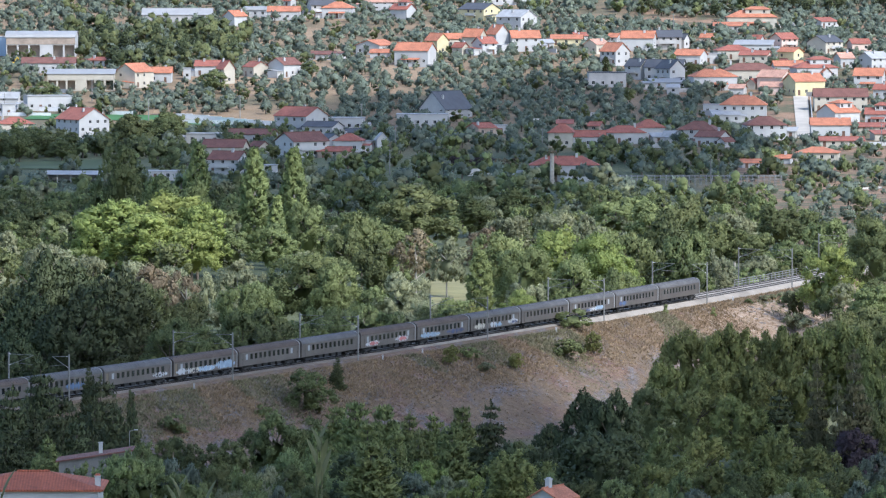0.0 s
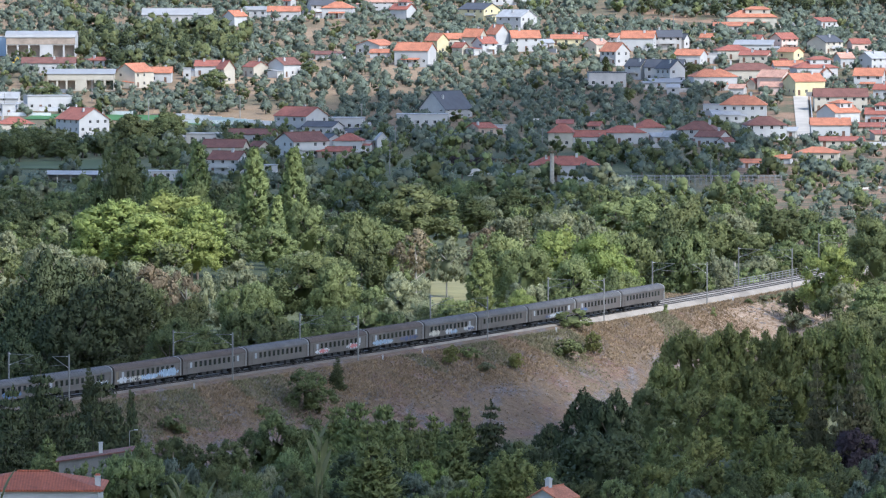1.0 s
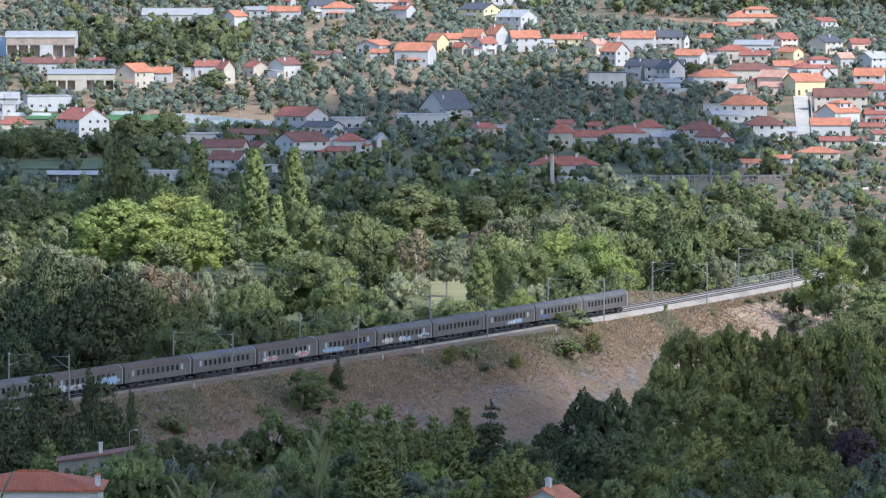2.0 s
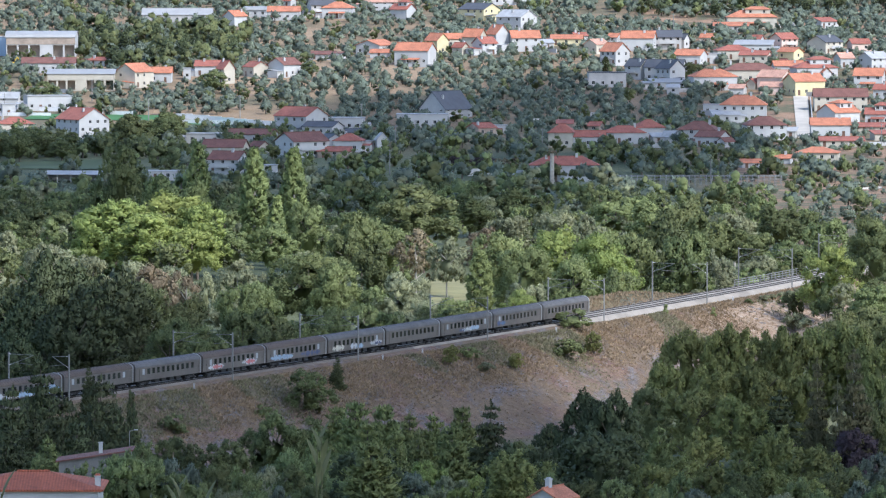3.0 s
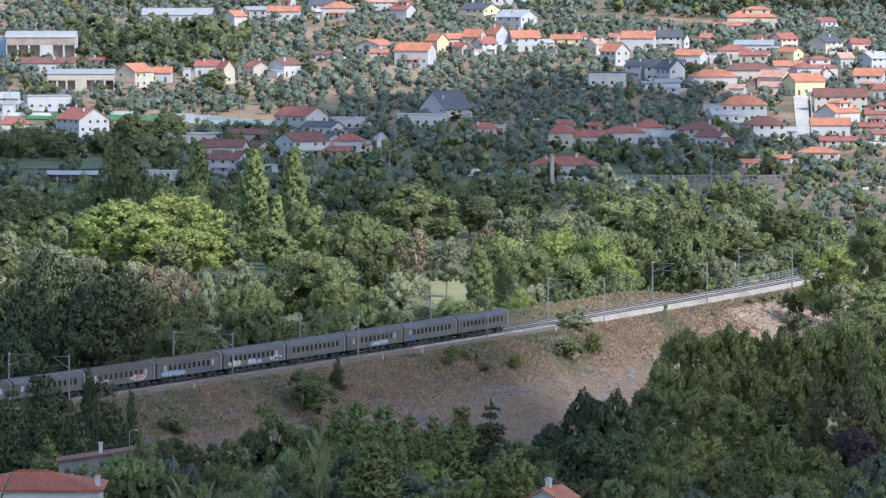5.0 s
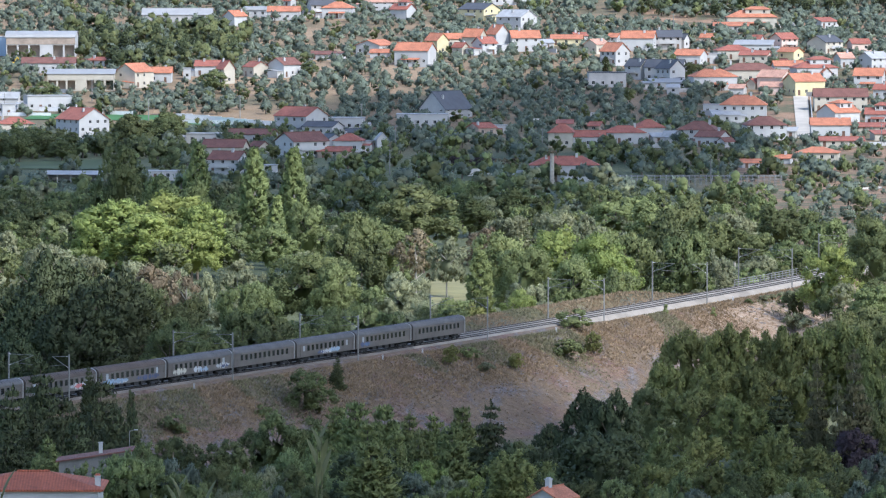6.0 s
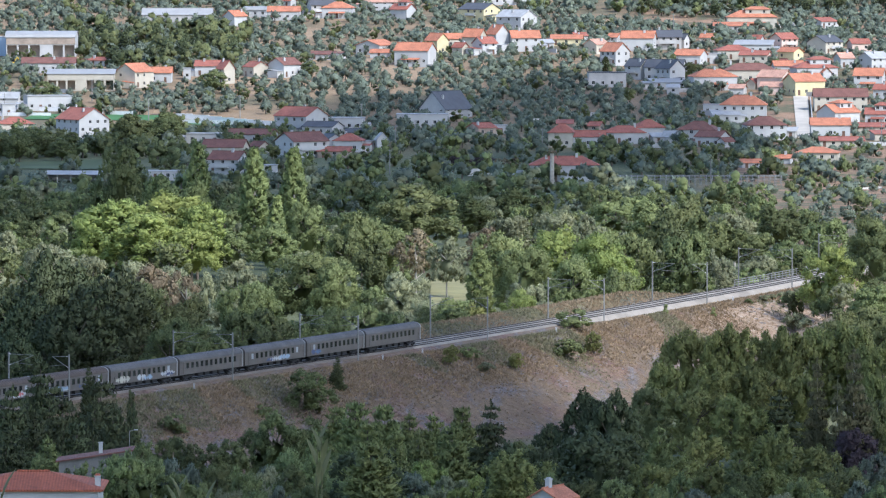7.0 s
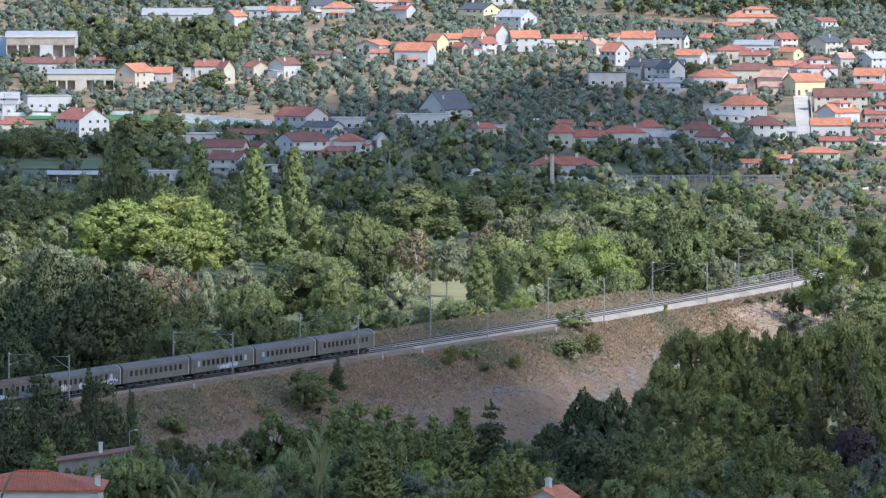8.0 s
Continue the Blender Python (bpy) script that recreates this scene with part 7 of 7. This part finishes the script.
def fixtures():
    """Walls, pitch, road, greenhouse, palm and poles of the village edge."""
    long_wall([(-172.2, 2500.0), (-157.6, 2502.0), (-133.2, 2494.0), (-130.1, 2484.0)], 1.6, M_PLASTER["lime"], "long whitewashed wall along the sports ground")
    long_wall([(-171.3, 2486.0), (-149.7, 2480.0)], 1.3, M_PLASTER["lime"], "low whitewashed wall of the sports ground")
    long_wall([(-127.8, 2482.0), (-118.3, 2478.0)], 1.6, M_PLASTER["lime"], "whitewashed wall beside the sports ground")
    long_wall([(-101.4, 2470.0), (-88.6, 2460.0), (-64.4, 2436.0)], 1.8, M_PLASTER["lime"], "long whitewashed wall of the sports ground below the olives")
    long_wall([(-99.4, 2452.0), (-77.3, 2440.0), (-66.3, 2426.0)], 1.5, M_PLASTER["lime"], "low white wall at the foot of the sports ground")
    long_wall([(8.2, 2146.0), (18.0, 2152.0), (30.7, 2128.0), (39.7, 2112.0), (49.9, 2108.0)], 2.2, M_CONCRETE, "pale retaining wall below the farmhouse")
    long_wall([(33.0, 2432.0), (48.1, 2446.0)], 2.2, M_CONCRETE, "pale concrete boundary wall among olives")
    long_wall([(124.9, 2062.0), (140.2, 2076.0)], 0.5, M_CONCRETE, "low pale terrace wall on dry ground")
    slope_sheet([(128.1, 2344.0), (132.8, 2342.0), (143.3, 2550.0), (137.5, 2550.0)], M_ROAD, "steep_road", "pale dusty concrete lane up the slope", "road")
    slope_sheet([(-159.7, 2468.0), (-103.5, 2458.0), (-104.2, 2476.0), (-156.7, 2488.0)], M_PITCH, "sports_pitch", "green turf of a small sports ground", "pitch")
    slope_sheet([(-96.5, 2444.0), (-72.8, 2432.0), (-75.4, 2450.0), (-97.2, 2462.0)], M_PITCH, "sports_pitch", "green turf strip of a small sports ground", "pitch")
    slope_sheet([(-149.1, 2186.0), (-114.3, 2174.0), (-117.6, 2238.0), (-151.2, 2216.0)], M_FIELD, "field", "mown green field by the shed", "field")
    slope_sheet([(-2.9, 1490.0), (7.9, 1484.0), (6.7, 1600.0), (-3.1, 1606.0)], M_MEADOW, "meadow", "sunlit yellow-green meadow between the trees", "field")
    greenhouse((82.4, 2100.0))
    excavator((-177.8, 2676.0))
    lamp_post(-42.0, 868.0, 8.1)
    for pts, h, lab in (([(148.1, 2868.0), (156.6, 2878.0)], 1.6, "pale garden wall beside the villa"), ([(98.1, 2472.0), (102.6, 2468.0), (106.9, 2454.0)], 1.8, "white terrace wall below the houses"), ([(133.7, 2342.0), (139.5, 2456.0), (143.4, 2536.0)], 1.5, "pale wall along the steep lane"), ([(135.9, 2558.0), (145.5, 2550.0)], 1.6, "white garden wall at the top of the lane"), ([(88.3, 2564.0), (99.6, 2568.0)], 1.6, "white garden wall below the slate roofs"), ([(39.4, 2732.0), (47.6, 2724.0)], 1.4, "pale garden wall by the orange-roofed house"), ([(-19.5, 2664.0), (-2.8, 2658.0)], 1.3, "white garden wall below the arches"), ([(-162.2, 2576.0), (-148.2, 2566.0)], 1.4, "pale yard wall by the store"), ([(43.0, 2458.0), (59.2, 2464.0)], 1.6, "grey boundary wall under the olives"), ([(143.4, 2302.0), (158.8, 2308.0)], 1.4, "pale terrace wall under red roofs"), ([(73.8, 2316.0), (83.8, 2314.0)], 1.5, "grey yard wall below the shaded houses")):
        long_wall(pts, h, M_TRIM, lab)
    palm((35.4, 2108.0))
    for x, y in [(-125.1, 2392.0), (-111.5, 2460.0), (-77.1, 2468.0), (-167.8, 2486.0), (-16.9, 2314.0), (-17.7, 2158.0), (-10.0, 2342.0), (-137.0, 2536.0), (86.6, 2100.0), (-30.5, 2432.0), (155.3, 2300.0), (35.1, 2294.0), (100.5, 2834.0)]:
        pole(x, y)


fixtures()

# ---- bushes and young trees on the railway bank ----
tree("broad", 1.9, 1345.0, 12.0, 9.0)
tree("ash", 6.2, 1335.0, 12.5, 7.0)
tree("willow", -3.4, 1350.0, 13.0, 10.0)
tree("bush", 25.2, 1250.0, 5.0, 8.6, 0.5)
tree("bush", 23.4, 1228.0, 4.9, 7.8, 0.5)
tree("ash", 28.7, 1238.0, 5.8, 3.4, 0.6)
tree("ash", 13.5, 1204.0, 4.2, 2.9, 0.4)
tree("ash", 1.3, 1186.0, 5.2, 3.3, 0.5)
tree("pine", -18.6, 1142.0, 6.2, 3.0, 0.6)
tree("broad", -23.0, 1120.0, 9.7, 8.3, 1.0)
tree("darkbush", -44.8, 1078.0, 4.3, 5.8, 0.4)
tree("bush", 44.4, 1294.0, 2.5, 1.6, 0.2)
tree("bush", 4.8, 1196.0, 3.1, 5.2, 0.3)
tree("greybush", 7.9, 1194.0, 2.5, 4.2, 0.2)
tree("bush", 54.6, 1310.0, 2.5, 1.6, 0.3)
tree("bush", 60.3, 1368.0, 1.0, 1.9, 0.1)
tree("bush", 56.0, 1344.0, 1.1, 2.1, 0.1)
tree("greybush", 63.1, 1356.0, 1.1, 1.9, 0.1)
tree("bush", 72.6, 1326.0, 2.8, 2.3, 0.3)
tree("bush", -30.8, 1106.0, 2.9, 3.8, 0.3)
for l, q, size in ((-12, 7.0, 1.6), (-20, 7.6, 1.9), (-26, 7.2, 1.7), (-31, 8.0, 2.2), (-37, 7.4, 1.9), (-43, 7.8, 2.3), (-49, 7.2, 1.9), (-56, 7.6, 1.8), (-24, 10.5, 2.0), (-40, 11.5, 2.2)):
    tree("greybush" if l % 3 else "bush", *on_line(l, q)[:2], size, size * 1.5, 0.25)


def grove(kinds, n, x0, x1, y0, y1, h0, h1, gap, seed, keep=None, single=False):
    """Trees scattered over a stretch of ground, a few metres apart, off the railway and clear of houses."""
    rng = random.Random(seed)
    done = []
    tries = 0
    while len(done) < n and tries < n * 30:
        tries += 1
        x, y = rng.uniform(x0, x1), rng.uniform(y0, y1)
        if abs(x) > 0.0735 * y + 8 or any((x - a) ** 2 + (y - b) ** 2 < gap * gap for a, b in done):
            continue
        l, q = from_line(x, y)
        if -16 < q < 34 and -120 < l < 400 or (keep and not keep(x, y)) or (-175 < x < -62 and 2412 < y < 2478) or near_house(x, y, 3) or lane(x, y):
            continue
        h = open_view(x, y, rng.uniform(h0, h1))
        if h < 2.2:
            continue
        done.append((x, y))
        (tree if single else far_tree)(rng.choice(kinds), x, y, h)


HOUSES = [(o.matrix_world.translation.x, o.matrix_world.translation.y, max(o.children[0].dimensions.x, o.children[0].dimensions.y)) for o in scene.objects if o.name.startswith(("house", "shed", "palm", "greenhouse"))]


def near_house(x, y, room):
    return any(abs(x - a) < s / 2 + room and -s / 2 - room * 2.5 < y - b < s / 2 + room for a, b, s in HOUSES)


def open_view(x, y, h):
    """Trees below a house stay low enough to leave it its outlook over the valley."""
    for a, b, s in HOUSES:
        if abs(x - a) < s / 2 + 2 and 0 < b - y < 220:
            h = min(h, 2.4 + 0.05 * (b - y))
    return h


def lane(x, y):
    """The steep lane and its verges."""
    return 2330 < y < 2560 and abs(x - 130.4 - (y - 2343) * 0.048) < 6


def meadow(x, y):
    """The open fields of the valley stay free of trees."""
    return not (52 < x < 112 and 2035 < y < 2115) and not (-7 < x < 12 and 1300 < y < 1610) and not (x < -112 and 2175 < y < 2240)


grove(["oak", "broad", "broad", "willow"], 150, -135, 70, 1640, 2000, 6, 10, 9, 5, meadow)
grove(["oak", "olive", "darkbush", "oak", "broad", "olive"], 520, -185, 130, 1880, 2400, 4.5, 8.5, 6.6, 6, lambda x, y: meadow(x, y) and (x < 88 or y > 2120))
grove(["broad", "willow", "oak", "bush", "greybush"], 90, -110, 110, 1370, 1640, 5, 9, 9, 7, meadow)
grove(["olive", "olive", "bush", "olive", "darkbush"], 330, 70, 170, 1600, 2330, 3.0, 5.6, 6, 9, meadow)
grove(["bush", "darkbush", "olive", "bush"], 170, 75, 170, 1650, 2330, 2.2, 3.2, 4.5, 19, meadow)
grove(["bush", "olive", "darkbush", "oak", "bush"], 60, -90, 90, 850, 1010, 4, 7, 7.5, 10)
grove(["bush", "bush", "darkbush", "olive", "darkbush"], 110, -80, 80, 905, 1030, 3.5, 6.0, 5.0, 14)
grove(["oak", "broad", "willow", "oak"], 80, -150, -62, 1440, 1900, 8, 13, 8, 31, meadow)
grove(["oak", "broad", "willow", "oak", "broad"], 110, -110, 100, 1660, 2060, 7, 12, 8.5, 32, meadow)
grove(["oak", "darkbush", "oak"], 70, -175, -58, 2236, 2385, 5, 8, 6, 33)
grove(["oak", "oak", "holm"], 110, -165, -84, 2640, 2870, 7, 11, 6.5, 11)
grove(["oak", "holm", "pine"], 150, 90, 260, 2930, 3200, 8, 12, 8, 12)
grove(["oak", "olive", "broad"], 150, -210, 210, 2960, 3250, 6, 9, 10, 13)


def olive_hill():
    """Olive groves on the hillside, in loose rows."""
    rng = random.Random(77)
    spots = []
    for j in range(80):
        for i in range(64):
            x = -225 + i * 8.0 + rng.uniform(-2.6, 2.6) + (j % 2) * 4
            y = 2310 + j * 10.0 + rng.uniform(-2.6, 2.6)
            dense = noise.noise(Vector((x * 0.012, y * 0.009, 3.3)))
            if abs(x) > 0.0735 * y + 8 or near_house(x, y, 2.5) or (-175 < x < -62 and 2412 < y < 2478) or dense < -0.36 or lane(x, y) or rng.random() < (0.55 if -100 < x < 0 and 2745 < y < 2900 else 0.12):
                continue
            h = open_view(x, y, rng.uniform(4.2, 6.6))
            if h > 2.4:
                spots.append((x, y, h, rng.random()))
    for x, y, h, r in spots:
        far_tree("olive" if r < 0.93 else "oak", x, y, h)


olive_hill()
# hedge of dark trees behind the mown field
for i in range(22):
    far_tree("darkbush" if i % 3 else "oak", -172 + i * 4.3, 2248 + 9 * math.sin(i * 1.7), 6.2 + 1.5 * math.sin(i * 2.3))
join_far_trees()


# ---- dry grass, weeds and stones on the bank ----
def bank_cover():
    rng = np.random.default_rng(21)
    n = 84000
    l, q = rng.uniform(-95, 300, n), 3.7 + rng.uniform(0, 1, n) ** 1.3 * 31
    q[::7] = -9.2 - rng.uniform(0, 9, len(q[::7]))
    pts = [on_line(float(a), float(b)) for a, b in zip(l, q)]
    x, y = np.array([p[0] for p in pts]), np.array([p[1] for p in pts])
    z = height(x, y)
    clump = np.array([noise.noise(Vector((a * 0.09, b * 0.05, 1.7))) for a, b in zip(x, y)])
    green = np.array([noise.noise(Vector((a * 0.05, b * 0.05, 9.1))) for a, b in zip(x, y)]) + np.clip((15 - np.abs(q)) / 7, 0, 1) * (l > 60) * 0.22
    ok = (clump > -0.8) & ((l > 5) | (q < 7) | (rng.uniform(0, 1, n) < 0.2)) & ((l < 5) | (rng.uniform(0, 1, n) < np.clip((20 - q) / 7, 0.42, 1)))
    for name, mask, mat, label, hh in (("dry_grass", ok & (green < 0.27), M_STRAW, "tufts of dry straw-coloured grass on the railway bank", 0.5), ("weeds", ok & (green >= 0.27), M_WEED, "tufts of dull green weeds at the top of the bank", 0.55)):
        k = np.nonzero(mask)[0]
        blades = 3
        base = np.repeat(np.stack([x[k], y[k], z[k] - 0.06], 1), blades, 0) + rng.normal(size=(len(k) * blades, 3)) * np.array([0.35, 0.35, 0.0])
        a = rng.uniform(0, math.tau, len(base))
        w = rng.uniform(0.07, 0.2, len(base))
        h = rng.uniform(0.35, 1.2, len(base)) * hh * np.repeat(np.clip((22 - q[k]) / 9, 0.4, 1), blades)
        s = np.stack([np.cos(a) * w, np.sin(a) * w, np.zeros(len(a))], 1)
        tip = base + np.stack([rng.normal(size=len(a)) * 0.32, rng.normal(size=len(a)) * 0.32, h], 1)
        v = np.stack([base - s, base + s, tip], 1).reshape(-1, 3)
        tagged(new(name, mesh_of(name, v, np.arange(len(v)).reshape(-1, 3), mat)), label, "grass", kind="stuff")
    # grey stones that show through on the bank and on the rocky hump
    verts, faces = [], []
    for k in range(640):
        if k < 240:
            l0, q0 = rng.uniform(-85, 0), rng.uniform(7, 26)
        else:
            l0, q0 = rng.uniform(0, 290), rng.uniform(11, 30)
        xx, yy, _ = on_line(float(l0), float(q0))
        r = rng.uniform(0.25, 0.8) * (0.9 if k < 240 else 0.7)
        zz = float(height(xx, yy))
        n0 = len(verts)
        for th in range(3):
            for ph in range(6):
                rr = r * rng.uniform(0.75, 1.15) * (1.0, 0.85, 0.45)[th]
                verts.append((xx + rr * math.cos(ph * 1.047 + th * 0.4) * 1.4, yy + rr * math.sin(ph * 1.047 + th * 0.4), zz - 0.2 + r * (0.0, 0.38, 0.55)[th]))
        for th in range(2):
            for ph in range(6):
                a, b2 = n0 + th * 6 + ph, n0 + th * 6 + (ph + 1) % 6
                faces.append((a, b2, b2 + 6, a + 6))
        faces.append(tuple(n0 + 12 + i for i in range(6)))
    tagged(new("stones", mesh_of("stones", verts, faces, M_ROCK)), "pale grey stones scattered on the dry railway bank", "stones", kind="stuff")


bank_cover()


def shoot(x, y, h, lean, leaves, seed):
    """A young shoot close to the camera: a thin stem with long upright leaves."""
    rng = random.Random(seed)
    t = new("young_shoot")
    z0 = float(height(x, y))
    t.matrix_world = pose(x, y, z0)
    tagged(t, "pale green young shoot with long narrow leaves", "plant")
    bm = bmesh.new()
    tube(bm, (0, 0, -0.2), (lean, 0, h - 0.08), 0.01, 0.003, 6)
    part("stem", bm, M_LEAF["shoot"], t)
    for i in range(leaves):
        f = (h - 0.1 - 0.06 * i) / h
        a = i * 2.4 + rng.uniform(0, 0.6)
        L = rng.uniform(0.11, 0.15)
        m = Matrix.Translation((lean * f, 0, h * f)) @ Matrix.Rotation(a, 4, "Z") @ Matrix.Rotation(radians(rng.uniform(2, 9) + 2 * i), 4, "Y")
        bm = bmesh.new()
        rows = []
        for k in range(7):
            u = k / 6
            w = 0.017 * math.sin(math.pi * min(0.98, u * 0.9 + 0.08)) ** 0.8
            bend = 0.05 * u * u
            rows.append([bm.verts.new(m @ Vector((bend + abs(c) * 0.15, c, u * L))) for c in (-w, 0, w)])
        for r0, r1 in zip(rows, rows[1:]):
            for c in range(2):
                bm.faces.new((r0[c], r0[c + 1], r1[c + 1], r1[c]))
        part("leaf", bm, M_LEAF["shoot"], t)


shoot(-0.58, 32.00, 2.12, -0.02, 4, 1)
shoot(-0.65, 32.50, 2.07, 0.02, 4, 2)
shoot(-1.19, 30.00, 1.82, -0.02, 4, 3)
shoot(-1.27, 30.50, 1.81, 0.02, 4, 4)
shoot(-1.89, 28.00, 1.74, -0.02, 5, 5)
shoot(-1.16, 31.00, 1.76, 0.02, 3, 6)


# ---- keyed movement: the train rolls down the line ----
def motions():
    for i, t in enumerate(TRAIN):
        first = i * PITCH + BODY / 2 + 2.3
        walk(t, [(s * 0.5, coach_pose(first + run(s * 0.5))) for s in range(17)])
        wheels = [w for bogie in t.children if bogie.name.startswith("bogie") for w in bogie.children]
        for w in wheels:
            x = w.matrix_basis.translation.x
            walk(w, [(k / FPS, pose(x, 0, 0.46, 0, -math.degrees(run(k / FPS) / 0.46), 0)) for k in range(241)])


motions()
